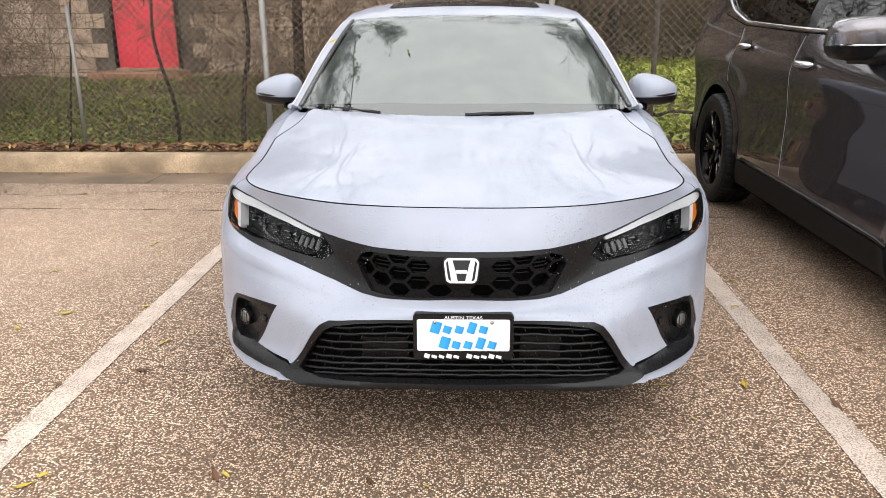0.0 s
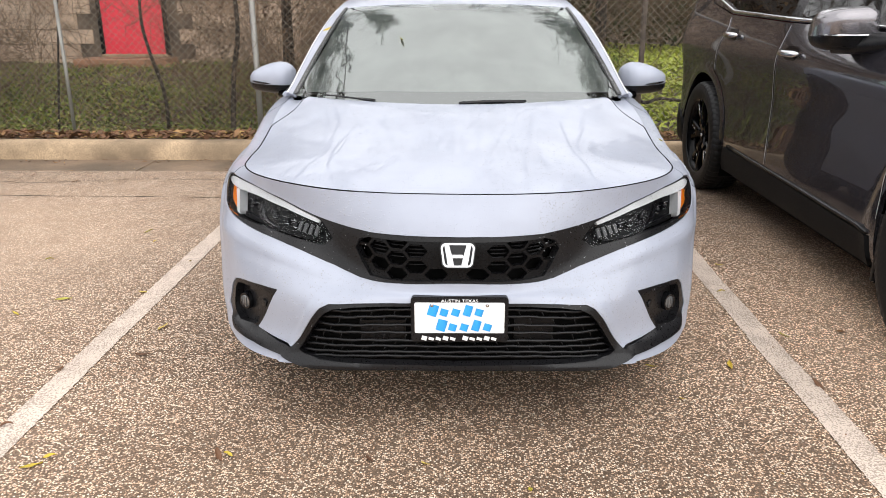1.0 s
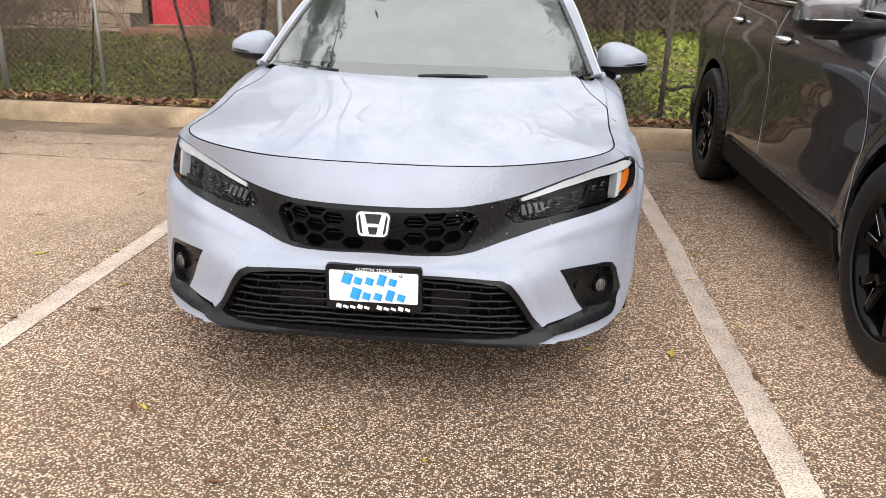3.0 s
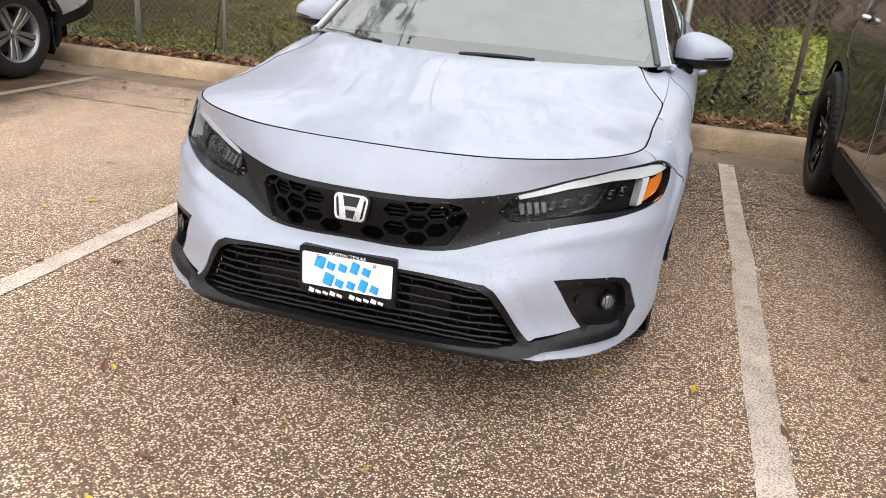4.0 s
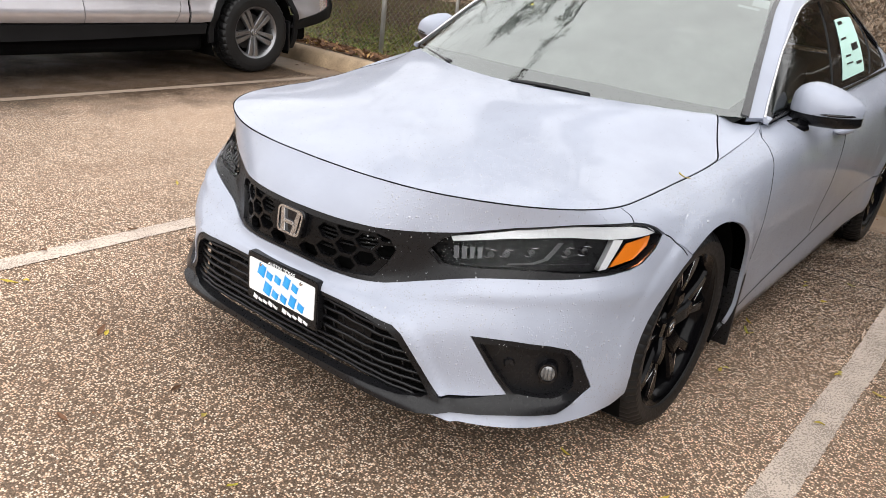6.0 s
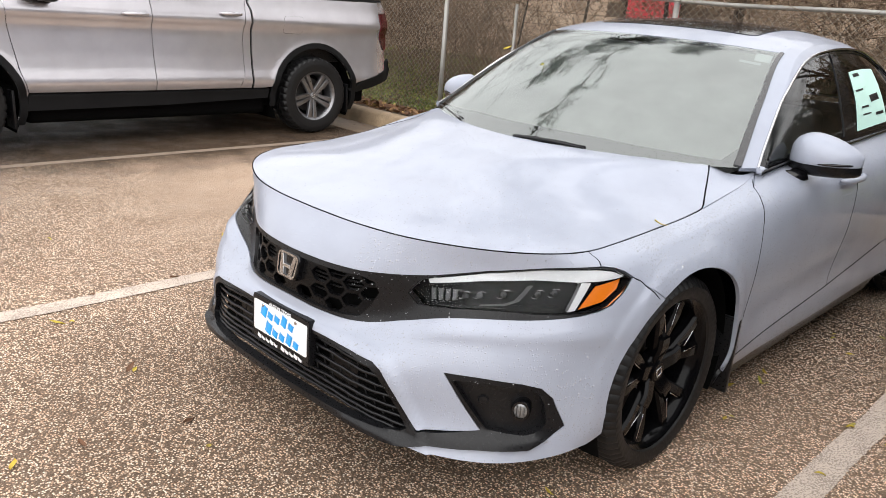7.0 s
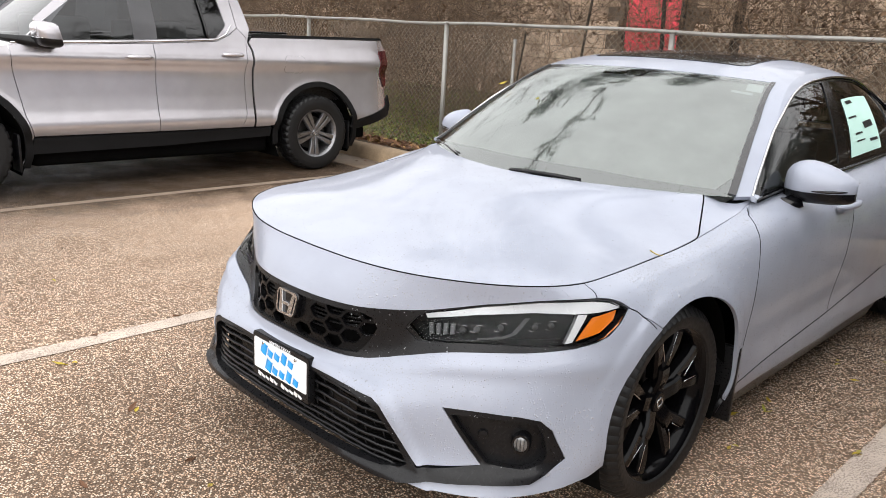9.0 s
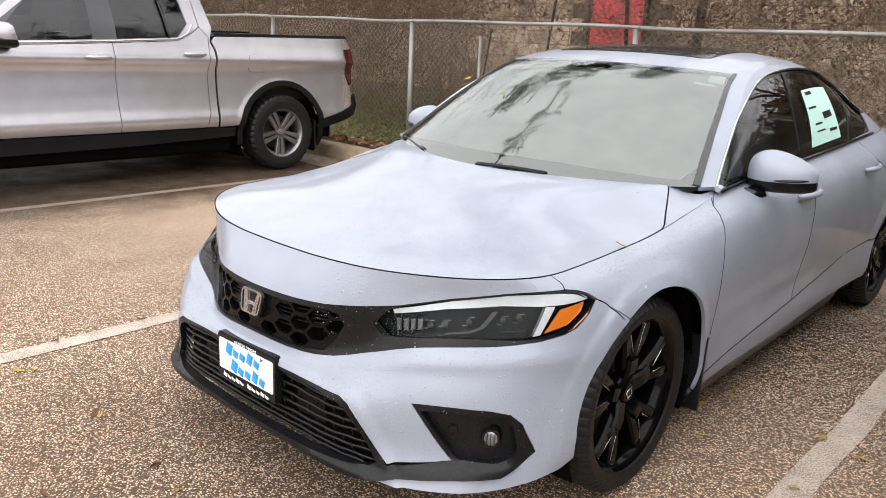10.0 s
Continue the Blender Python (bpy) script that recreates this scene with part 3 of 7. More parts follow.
def text_mesh(words, size, material, m, parent, name="lettering", width=1.0):
    """Words in the built-in font as a thin mesh."""
    c = bpy.data.curves.new(name, "FONT")
    c.body, c.size, c.extrude, c.align_x, c.align_y = words, size, .0006, "CENTER", "CENTER"
    ob = bpy.data.objects.new(name, c)
    scene.collection.objects.link(ob)
    me = bpy.data.meshes.new_from_object(ob.evaluated_get(bpy.context.evaluated_depsgraph_get()))
    bpy.data.objects.remove(ob)
    me.transform(m @ Matrix.Diagonal((width, 1, 1, 1)))
    me.materials.clear()
    me.materials.append(material)
    lettering = new(name, me)
    lettering.parent = parent
    return lettering


# ---- the setting ----
def ground_height(x, y):
    """The verge dips to the fence and rises gently to the house."""
    z = np.interp(y, [5.0, 5.12, 5.4, 6.3, 6.9, 8.0, 12.9, 16, 90], [.135, .14, .10, -.09, -.10, -.02, .22, .3, .3])
    return z + .018 * np.sin(3.1 * x + 1.7 * y) * np.clip((y - 5.3) / .6, 0, 1) + .012 * np.sin(7.3 * x - 2.9 * y) * np.clip((y - 5.3) / .6, 0, 1)


def sheet(name, xs, ys, height, material, label, category):
    gx, gy = np.meshgrid(xs, ys, indexing="ij")
    v = np.stack([gx, gy, height(gx, gy)], -1).reshape(-1, 3)
    n = len(ys)
    f = [(i * n + j, (i + 1) * n + j, (i + 1) * n + j + 1, i * n + j + 1) for i in range(len(xs) - 1) for j in range(n - 1)]
    return tagged(raw(name, v, f, material, smooth=True), label, category, kind="structure")


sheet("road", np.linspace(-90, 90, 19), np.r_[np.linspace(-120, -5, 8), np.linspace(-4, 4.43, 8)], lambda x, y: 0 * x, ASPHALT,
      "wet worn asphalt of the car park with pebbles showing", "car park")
sheet("ground", np.r_[np.linspace(-90, -13, 8), np.linspace(-12, 8, 101), np.linspace(9, 90, 8)], np.r_[np.linspace(5.06, 13, 54), np.linspace(14, 150, 14)],
      ground_height, SOIL, "damp brown soil of the verge behind the kerb", "ground")


def kerb_and_gutter():
    """A cast kerb in lengths, with a gutter before it."""
    profile = [(4.865, -.02), (4.88, .06), (4.905, .125), (4.93, .148), (4.96, .155), (5.06, .152), (5.09, .135), (5.095, -.05)]
    x = -24.0
    while x < 14:
        bm, length, rings = bmesh.new(), 6.1, []
        for i in range(25):
            u = x + .004 + (length - .008) * i / 24
            rings.append([bm.verts.new((u, y + .003 * math.sin(5 * u), z + .002 * math.sin(9 * u + y * 30))) for y, z in profile])
        for a, b in zip(rings, rings[1:]):
            for k in range(len(profile) - 1):
                bm.faces.new((a[k], a[k + 1], b[k + 1], b[k]))
        bm.faces.new(rings[0])
        bm.faces.new(rings[-1][::-1])
        bmesh.ops.recalc_face_normals(bm, faces=bm.faces)
        tagged(part("kerb", sharpen(bm, 50), CONCRETE), "stained cast concrete kerb at the car park's edge", "kerb", kind="structure")
        x += length
    for g0 in np.arange(-24, 14, 3.05):
        bm = bmesh.new()
        box(g0 + .004, g0 + 3.046, 4.435, 4.875, -.1, .004, .004, 1, bm)
        tagged(part("gutter", bm, WET_CONCRETE, smooth=False), "damp concrete gutter along the kerb", "gutter", kind="structure")


kerb_and_gutter()


def painted_line(name, x, y0, y1, width, seed, paint_, words):
    """A worn painted stripe with slightly ragged edges, a few millimetres proud."""
    rng = np.random.default_rng(seed)
    n = 700
    ys = np.linspace(y0, y1, n)
    wander = np.interp(ys, np.linspace(y0, y1, 15), rng.normal(0, .003, 15))
    l = x - width / 2 + rng.normal(0, .0018, n) + wander
    r = x + width / 2 + rng.normal(0, .0018, n) + wander
    v = [p for y, a, b in zip(ys, l, r) for p in ((a, y, .004), (b, y, .004))]
    f = [(2 * i, 2 * i + 1, 2 * i + 3, 2 * i + 2) for i in range(n - 1)]
    tagged(raw(name, v, f, paint_), words, "parking line", kind="structure")


for seed, at in enumerate((-6.85, -4.15, -1.435, 1.243, 3.95)):
    if at < -4:
        painted_line("parking_line", at, -1.2, 4.42, .09, seed, OLD_LINE, "dirty, nearly worn-off parking line on the asphalt")
    else:
        painted_line("parking_line", at, -1.2, 4.42, .105, seed, LINE, "worn off-white painted parking line on the asphalt")


def crack(points, width, seed):
    rng = np.random.default_rng(seed)
    line = np.array(points, float)
    t = np.linspace(0, len(line) - 1, 26 * (len(line) - 1))
    xs, ys = np.interp(t, np.arange(len(line)), line[:, 0]), np.interp(t, np.arange(len(line)), line[:, 1])
    ys = ys + np.cumsum(rng.normal(0, .006, len(t))) * .6
    w = width * rng.uniform(.3, 1.2, len(t))
    v = [p for x, y, k in zip(xs, ys, w) for p in ((x, y - k / 2, .003), (x, y + k / 2, .003))]
    f = [(2 * i, 2 * i + 2, 2 * i + 3, 2 * i + 1) for i in range(len(t) - 1)]
    tagged(raw("crack", v, f, CRACK), "dark ragged crack in the asphalt", "crack", kind="structure")


for k, (pts, wide) in enumerate([
        (((-9, 3.55), (-6, 3.62), (-3.4, 3.60), (-1.7, 3.63), (.6, 3.36), (1.4, 3.45), (5, 3.5)), .012),
        (((-4.2, 4.1), (-3.2, 4.0), (-2.4, 4.15), (-1.5, 4.12)), .008),
        (((1.3, 2.95), (1.7, 3.02), (2.6, 2.9)), .008)]):
    crack(pts, wide, 40 + k)


# ---- the hatchback ----
CAR = (0, 1.418, 0)
TRIM = [(0, .117), (.13, .117), (.27, .117), (.35, .113), (.49, .106), (.63, .088), (.78, .087), (.915, .098), (.965, .112), (1.005, .133), (1.040, .160),
        (1.014, .194), (.978, .220), (.940, .229), (.88, .233), (.79, .232), (.66, .230), (.53, .228), (.42, .229), (.375, .233), (.32, .237), (.26, .236), (.18, .231), (0, .230)]
LAMP = [(.425, .158), (.455, .124), (.489, .111), (.628, .095), (.775, .095), (.915, .106), (.965, .120), (1.032, .160), (1.003, .195), (.962, .220),
        (.915, .227), (.84, .225), (.724, .213), (.581, .203), (.466, .188)]
LOW = [(.389, .340), (.419, .357), (.458, .396), (.497, .435), (.553, .492), (.644, .477), (.717, .463), (.596, .345), (.701, .345), (.808, .348),
       (.863, .354), (.901, .374), (.953, .449), (.908, .488), (.874, .510), (.733, .513), (.584, .529), (.510, .556)]
MOUTH = [(0, .346), (.31, .348), (.372, .356), (.408, .375), (.448, .412), (.488, .452), (.520, .496), (.50, .510), (.44, .524), (.25, .532), (0, .534)]
POCKET = [(.622, .360), (.70, .357), (.80, .360), (.838, .362), (.858, .368), (.872, .379), (.882, .395), (.892, .425), (.893, .442), (.884, .455), (.866, .465), (.84, .470), (.79, .466), (.732, .458)]


def on_skin(y, z):
    """The place on the hatchback's flank over (y, z)."""
    a, b = np.meshgrid(np.arange(.95, 4.6, .01), np.arange(0, .576, .005), indexing="ij")
    p = skin(a, b)
    k = np.unravel_index(np.argmin((p[..., 1] - y) ** 2 + (p[..., 2] - z) ** 2), a.shape)
    a, b = np.meshgrid(a[k] + np.linspace(-.01, .01, 41), np.clip(b[k] + np.linspace(-.006, .006, 25), 0, .575), indexing="ij")
    p = skin(a, b)
    k = np.unravel_index(np.argmin((p[..., 1] - y) ** 2 + (p[..., 2] - z) ** 2), a.shape)
    return float(a[k]), float(b[k])


def arch(y, z, r, first, last, n=22):
    """A wheel opening's edge on the flank, from one angle to another (degrees, 0 to the rear)."""
    return [on_skin(y + r * math.cos(radians(first + (last - first) * k / n)), z + r * math.sin(radians(first + (last - first) * k / n))) for k in range(n + 1)]


def wheel(name, parent, m, radius, rim, width, spokes, black=True, knobs=64, group=""):
    """A road wheel round the x axis, its outer face towards +x: tyre with tread blocks, rim, spokes, hub and nuts."""
    hub = new(name)
    hub.parent = parent
    hub.matrix_local = m
    w, alloy = width / 2, RIM_BLACK if black else RIM_GREY
    prof = [(rim - .004, -w * .86), (rim + .012, -w * .98), ((rim + radius) / 2, -w * 1.03), (radius - .022, -w * .97), (radius - .006, -w * .84), (radius, -w * .6),
            (radius, -w * .34), (radius - .007, -w * .33), (radius - .007, -w * .28), (radius, -w * .27), (radius + .001, -.006), (radius - .007, -.005), (radius - .007, .005),
            (radius + .001, .006), (radius, w * .27), (radius - .007, w * .28), (radius - .007, w * .33), (radius, w * .34), (radius, w * .6), (radius - .006, w * .84),
            (radius - .022, w * .97), ((rim + radius) / 2 + .008, w * 1.03), ((rim + radius) / 2, w * 1.035), (rim + .014, w * .99), (rim + .006, w * .97), (rim - .004, w * .86)]
    bm = treaded(prof, knobs * 4, radius, .0045 if black else .010)
    part("tyre", bm, RUBBER, hub)
    barrel = lathe([(rim - .004, -w * .86), (rim - .018, -w * .7), (rim - .035, 0), (rim - .03, w * .5), (rim - .016, w * .80), (rim - .006, w * .88), (rim + .004, w * .93), (rim + .002, w * .86)], 64)
    part("rim", barrel, alloy, hub)
    part("brake_disc", lathe([(.05, -.02), (rim * .70, -.02), (rim * .70, -.005), (.05, -.005)], 40), plain("brake_steel", (.05, .048, .046), .5, .6, bump=0) if "brake_steel" not in bpy.data.materials else bpy.data.materials["brake_steel"], hub)
    part("wheel_well_back", lathe([(.001, -w * .5), (rim - .03, -w * .5)], 32), VOID, hub)
    face = w * .80
    for k in range(spokes):
        base = 2 * math.pi * k / spokes
        if black:
            bm = bmesh.new()
            spoke(bm, base, (.028, 0), (.118, 0), .058, .052, face - .021, face - .0025)
            part("spoke_stem", bm, alloy, hub)
        for e in (-1, 1):
            bm = bmesh.new()
            if black:
                spoke(bm, base, (.085, e * .010), (rim - .008, e * .070), .036, .040, face - .020, face - .002)
            else:
                spoke(bm, base, (.030, e * .018), (rim - .012, e * .034), .032, .054, face - .022, face - .004)
            part("spoke", bm, alloy, hub)
            if black:
                line = []
                for t in (.52, .62, .74, .86, .97):
                    r = .030 + (rim - .040) * t
                    off = e * (.010 + .060 * (r - .085) / (rim - .093) - .0190)
                    c, q = math.cos(base), math.sin(base)
                    line.append((face - .0045, r * c - off * q, r * q + off * c))
                part("spoke_edge", tube(line, .0017, 4), CHROME, hub, "thin bright spoke edge")
    part("hub_cap", lathe([(.001, face - .012), (.030, face - .012), (.034, face - .016), (.035, face - .04)], 28), alloy, hub)
    badge = bmesh.new()
    for z0, z1 in ((-.016, -.010), (.010, .016)):
        box(face - .014, face - .009, -.014, .014, z0, z1, .001, 1, badge)
        box(face - .014, face - .009, z0, z1, -.012, .012, .001, 1, badge)
    part("hub_badge", badge, CHROME, hub)
    disc = lathe([(.001, face - .024), (.060, face - .025), (.066, face - .034), (.066, face - .06)], 36)
    part("hub", disc, alloy, hub)
    for k in range(5):
        a = 2 * math.pi * (k + .5) / 5
        part("wheel_nut", box(face - .034, face - .022, .050 * math.cos(a) - .007, .050 * math.cos(a) + .007, .050 * math.sin(a) - .007, .050 * math.sin(a) + .007, .003, 1), CHROME if not black else RIM_BLACK, hub)
    return hub


def treaded(profile, count, radius, groove):
    """A tyre turned from its profile, with grooves cut across its shoulders."""
    bm = bmesh.new()
    rings = []
    for k in range(count):
        ring = []
        for r, h in profile:
            shoulder = r > radius - .03 and abs(h) > .033
            lag = .035 * (abs(h) / .1) if shoulder else 0
            a = 2 * math.pi * k / count + lag
            deep = groove if shoulder and k % 4 == 0 else 0
            ring.append(bm.verts.new((h, (r - deep) * math.cos(a), (r - deep) * math.sin(a))))
        rings.append(ring)
    for k in range(count):
        a, b = rings[k], rings[(k + 1) % count]
        for i in range(len(profile) - 1):
            bm.faces.new((a[i], a[i + 1], b[i + 1], b[i]))
    bmesh.ops.recalc_face_normals(bm, faces=bm.faces)
    return sharpen(bm, 32)


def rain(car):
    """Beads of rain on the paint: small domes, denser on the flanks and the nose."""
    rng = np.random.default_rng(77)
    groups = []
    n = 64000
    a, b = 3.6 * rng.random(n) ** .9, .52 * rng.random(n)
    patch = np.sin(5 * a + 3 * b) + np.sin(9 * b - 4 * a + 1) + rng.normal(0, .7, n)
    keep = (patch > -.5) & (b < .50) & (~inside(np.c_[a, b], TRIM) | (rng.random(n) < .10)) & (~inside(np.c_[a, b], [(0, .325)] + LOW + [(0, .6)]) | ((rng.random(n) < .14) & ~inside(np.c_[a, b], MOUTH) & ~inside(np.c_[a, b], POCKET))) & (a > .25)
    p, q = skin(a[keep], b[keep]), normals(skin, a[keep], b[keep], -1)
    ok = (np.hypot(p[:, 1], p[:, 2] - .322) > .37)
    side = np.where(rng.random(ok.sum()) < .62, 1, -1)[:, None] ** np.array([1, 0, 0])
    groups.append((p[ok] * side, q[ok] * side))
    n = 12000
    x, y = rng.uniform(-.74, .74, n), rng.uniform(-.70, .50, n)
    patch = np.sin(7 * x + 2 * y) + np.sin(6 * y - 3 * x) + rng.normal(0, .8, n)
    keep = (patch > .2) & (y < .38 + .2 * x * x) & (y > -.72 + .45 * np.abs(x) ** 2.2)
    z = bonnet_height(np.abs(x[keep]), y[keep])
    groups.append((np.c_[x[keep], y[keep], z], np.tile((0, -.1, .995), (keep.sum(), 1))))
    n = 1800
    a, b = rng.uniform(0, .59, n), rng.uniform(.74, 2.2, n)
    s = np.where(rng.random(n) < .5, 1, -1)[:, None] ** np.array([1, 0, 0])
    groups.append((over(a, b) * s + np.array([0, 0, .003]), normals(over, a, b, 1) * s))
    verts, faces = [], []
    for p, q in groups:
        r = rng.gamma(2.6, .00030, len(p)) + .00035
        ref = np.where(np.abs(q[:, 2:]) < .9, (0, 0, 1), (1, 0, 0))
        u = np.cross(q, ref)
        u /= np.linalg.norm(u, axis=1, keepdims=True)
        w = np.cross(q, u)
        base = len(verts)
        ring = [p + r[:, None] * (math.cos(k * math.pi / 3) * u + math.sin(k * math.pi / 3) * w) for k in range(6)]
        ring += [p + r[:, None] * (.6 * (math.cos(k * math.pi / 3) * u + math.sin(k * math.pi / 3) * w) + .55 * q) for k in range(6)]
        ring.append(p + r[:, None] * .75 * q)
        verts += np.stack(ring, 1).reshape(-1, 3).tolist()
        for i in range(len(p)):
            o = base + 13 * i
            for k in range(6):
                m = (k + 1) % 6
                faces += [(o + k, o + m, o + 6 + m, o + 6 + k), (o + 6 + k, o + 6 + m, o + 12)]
    tagged(raw("rain_water", verts, faces, WHITENED_WATER, car, "beads of rain, whitened for their sky glints", True), kind="stuff")


def spoke(bm, base, start, end, w0, w1, x0, x1):
    """One straight arm from start to end, (radius, offset) about the angle base, chamfered on its front."""
    rows, cb, sb = [], math.cos(base), math.sin(base)
    p0, p1 = (np.array((r * cb - o * sb, r * sb + o * cb)) for r, o in (start, end))
    d = (p1 - p0) / np.hypot(*(p1 - p0))
    n = np.array((-d[1], d[0]))
    for k in range(7):
        t = k / 6
        w, x, c = w0 + (w1 - w0) * t, x0 + (x1 - x0) * min(1, t * 1.6), p0 + (p1 - p0) * t
        row = []
        for off, deep in ((-w / 2, .036), (-w / 2, .010), (-w / 2 + .006, 0), (w / 2 - .006, 0), (w / 2, .010), (w / 2, .036)):
            q = c + n * off
            row.append(bm.verts.new((x - deep, q[0], q[1])))
        rows.append(row)
    for p, q in zip(rows, rows[1:]):
        for i in range(5):
            bm.faces.new((p[i], q[i], q[i + 1], p[i + 1])).smooth = True
    bm.faces.new(rows[0])
    bm.faces.new(rows[-1][::-1])
    bmesh.ops.recalc_face_normals(bm, faces=bm.faces)
    sharpen(bm, 30)


def bonnet_height(x, y):
    """A crowned bonnet that meets its shut line all round."""
    x, y = np.asarray(x, float), np.asarray(y, float)
    crest = lambda v: np.interp(v, BY, BZ)
    base = crest(y) - .050 * (np.abs(x) / .76) ** 2.2
    d2 = (x[..., None] - RIMB[:, 0]) ** 2 + (y[..., None] - RIMB[:, 1]) ** 2 + 1e-7
    w = d2 ** -1.6
    miss = RIMB[:, 2] - (crest(RIMB[:, 1]) - .050 * (np.abs(RIMB[:, 0]) / .76) ** 2.2)
    return base + (w * miss).sum(-1) / w.sum(-1)


BY = np.linspace(-.74, .62, 60)
BZ = np.interp(BY, [-.725, -.585, -.39, -.19, 0, .2, .42, .62], [.757, .784, .819, .851, .882, .908, .914, .916])
RIMB = np.array([tuple(skin(np.array(a), np.array(0.0))) for a in np.linspace(0, 2.10, 70)])
RIMB = np.concatenate([RIMB, [(x, .19 + .33 * (x / .72) ** 2 - .015, .910 + .0 * (x / .72)) for x in np.linspace(0, .64, 16)]])


def bonnet(a, b):
    a, b = np.asarray(a, float), np.asarray(b, float)
    return np.stack([a, b, bonnet_height(a, b)], -1)


def hatchback():
    car = thing("hatchback_car", pose(*CAR), "pale blue-grey hatchback car, wet with rain, parked nose out", "car")
    front = arch(0, .322, .362, 191, -19, 30)
    rear = arch(2.735, .322, .362, 199, -19, 26)
    gap = .0022
    cut = front[:9]
    seam = [(1.046, .162), (1.106, .193), (1.190, .232)]
    # bumper, with the strip above the grille, in body colour
    strip = [(0, 0), (.2, 0), (.5, 0), (.8, 0), (.942, 0), (.935, .05), (.922, .096)] + TRIM[:7][::-1]
    part("nose_panel", panel(skin, strip, gap=0, step=.02, both=True), PAINT, car)
    k = min(range(len(front)), key=lambda i: math.dist(front[i], (1.19, .232)))
    foot = [(1.06, .538), (.99, .550), (.90, .557), (.76, .561), (.60, .563)]
    lower = [p for p in TRIM[::-1] if p[1] > .159] + seam[:2] + [front[k]] + front[:k][::-1] + foot + LOW[::-1] + [(.31, .333), (.15, .331), (0, .331)]
    part("bumper", panel(skin, lower, step=.011, both=True, depth=.02), PAINT, car)
    # fenders, doors, sills, quarters
    door = [(2.02, 0), (1.93, .03), (1.882, .09), (1.862, .16), (1.855, .24), (1.860, .32), (1.862, .40), (1.845, .452)]
    fender = [(.942, 0), (1.1, 0), (1.4, 0), (1.7, 0), (2.02, 0)] + door[1:]
    behind = [p for p in front[k:]][::-1]
    fender = fender + [(1.80, .50)] + [p for p in behind if p[1] < .50] + seam[:2][::-1] + [(1.008, .133), (.966, .112), (.922, .097), (.935, .05)]
    sill_front, sill_back = (1.845, .452), (3.40, .335)
    mid_low, mid_top = (2.72, .386), (2.66, 0)
    front_door = door + [(2.125, .420), (2.45, .402), mid_low, (2.735, .25), (2.715, .12), (2.66, 0)]
    rear_cut = [p for p in rear if p[1] < .335][:len(rear) // 2]
    rear_door = [mid_top, (2.715, .12), (2.735, .25), mid_low, (3.1, .362), (3.38, .340)] + rear_cut[:7] + [(3.66, .10), (3.60, 0)]
    last = rear_cut[6]
    quarter = [(3.60, 0), (3.66, .10)] + [p for p in rear if p[0] >= last[0] - 1e-6 and p[1] < .52] + [(4.45, .52), (4.6, .50), (4.95, .48), (5.28, .48), (5.28, .02), (4.9, .0), (4.5, .0), (4.1, 0)]
    rocker = [(1.80, .50), (1.845, .452), (2.125, .420), (2.45, .402), mid_low, (3.1, .362), (3.38, .340), (3.812, .331)] + [p for p in rear if p[0] < 3.85 and .335 < p[1] < .50][::-1] + [(3.3, .470), (2.7, .478), (2.1, .480), (1.80, .505)]
    skirt = [(1.80, .507), (2.1, .481), (2.7, .479), (3.3, .471), (3.46, .46), (3.44, .574), (2.6, .574), (1.79, .574)]
    for s in (1, -1):
        part("fender", panel(skin, fender, gap=gap, side=s, step=.02), PAINT, car)
        fd = part("front_door", panel(skin, front_door, gap=gap, side=s, step=.025), PAINT, car)
        rd = part("rear_door", panel(skin, rear_door, gap=gap, side=s, step=.025), PAINT, car)
        part("quarter_panel", panel(skin, quarter, gap=gap, side=s, step=.03), PAINT, car)
        part("sill", panel(skin, rocker, gap=.001, side=s, step=.025), PAINT, car)
        part("side_skirt", panel(skin, skirt, gap=.001, lift=-.004, side=s, step=.03), TRIM_BLACK, car)
        for owner, at in ((fd, 2.53), (rd, 3.40)):
            grip = bmesh.new()
            a = np.linspace(at, at + .20, 9)
            p = skin(a, np.full(9, .106 + (.004 if at > 3 else 0)))
            tube([(s * (q[0] + .012 + .026 * math.sin(math.pi * i / 8) ** .5), q[1], q[2] - .002) for i, q in enumerate(p)], [.006] + [.0125] * 7 + [.006], 8, grip)
            part("door_handle", grip, PAINT, owner)
            part("handle_recess", panel(skin, [(at + .02, .095), (at + .17, .095), (at + .18, .125), (at + .02, .127)], lift=.002, depth=0, side=s), PAINT, owner)
        # wheel wells and flaps
        for y in (0, 2.735):
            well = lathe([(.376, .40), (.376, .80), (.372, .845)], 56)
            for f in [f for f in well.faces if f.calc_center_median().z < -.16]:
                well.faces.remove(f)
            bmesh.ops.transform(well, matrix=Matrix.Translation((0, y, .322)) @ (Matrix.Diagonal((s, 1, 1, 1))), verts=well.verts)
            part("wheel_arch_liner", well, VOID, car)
        part("mud_flap", box(s * .828 - .062, s * .828 + .062, .370, .390, .155, .43, .005), TRIM_BLACK, car)
    # bonnet
    hood = [(float(p[0]), float(p[1])) for p in skin(np.linspace(0, 1.60, 60), np.zeros(60))]
    back = [(.770, .172), (.768, .195), (.760, .220), (.746, .250), (.724, .297), (.700, .350), (.672, .410), (.652, .446)]
    hood += back + [(x, .19 + .33 * (x / .72) ** 2 - .006) for x in np.linspace(.63, 0, 12)]
    part("bonnet", panel(bonnet, hood, gap=.0035, step=.03, depth=.015, out=1, both=True), PAINT, car)
    rail = [(float(p[0]), float(p[1])) for p in skin(np.linspace(1.61, 2.10, 18), np.zeros(18))]
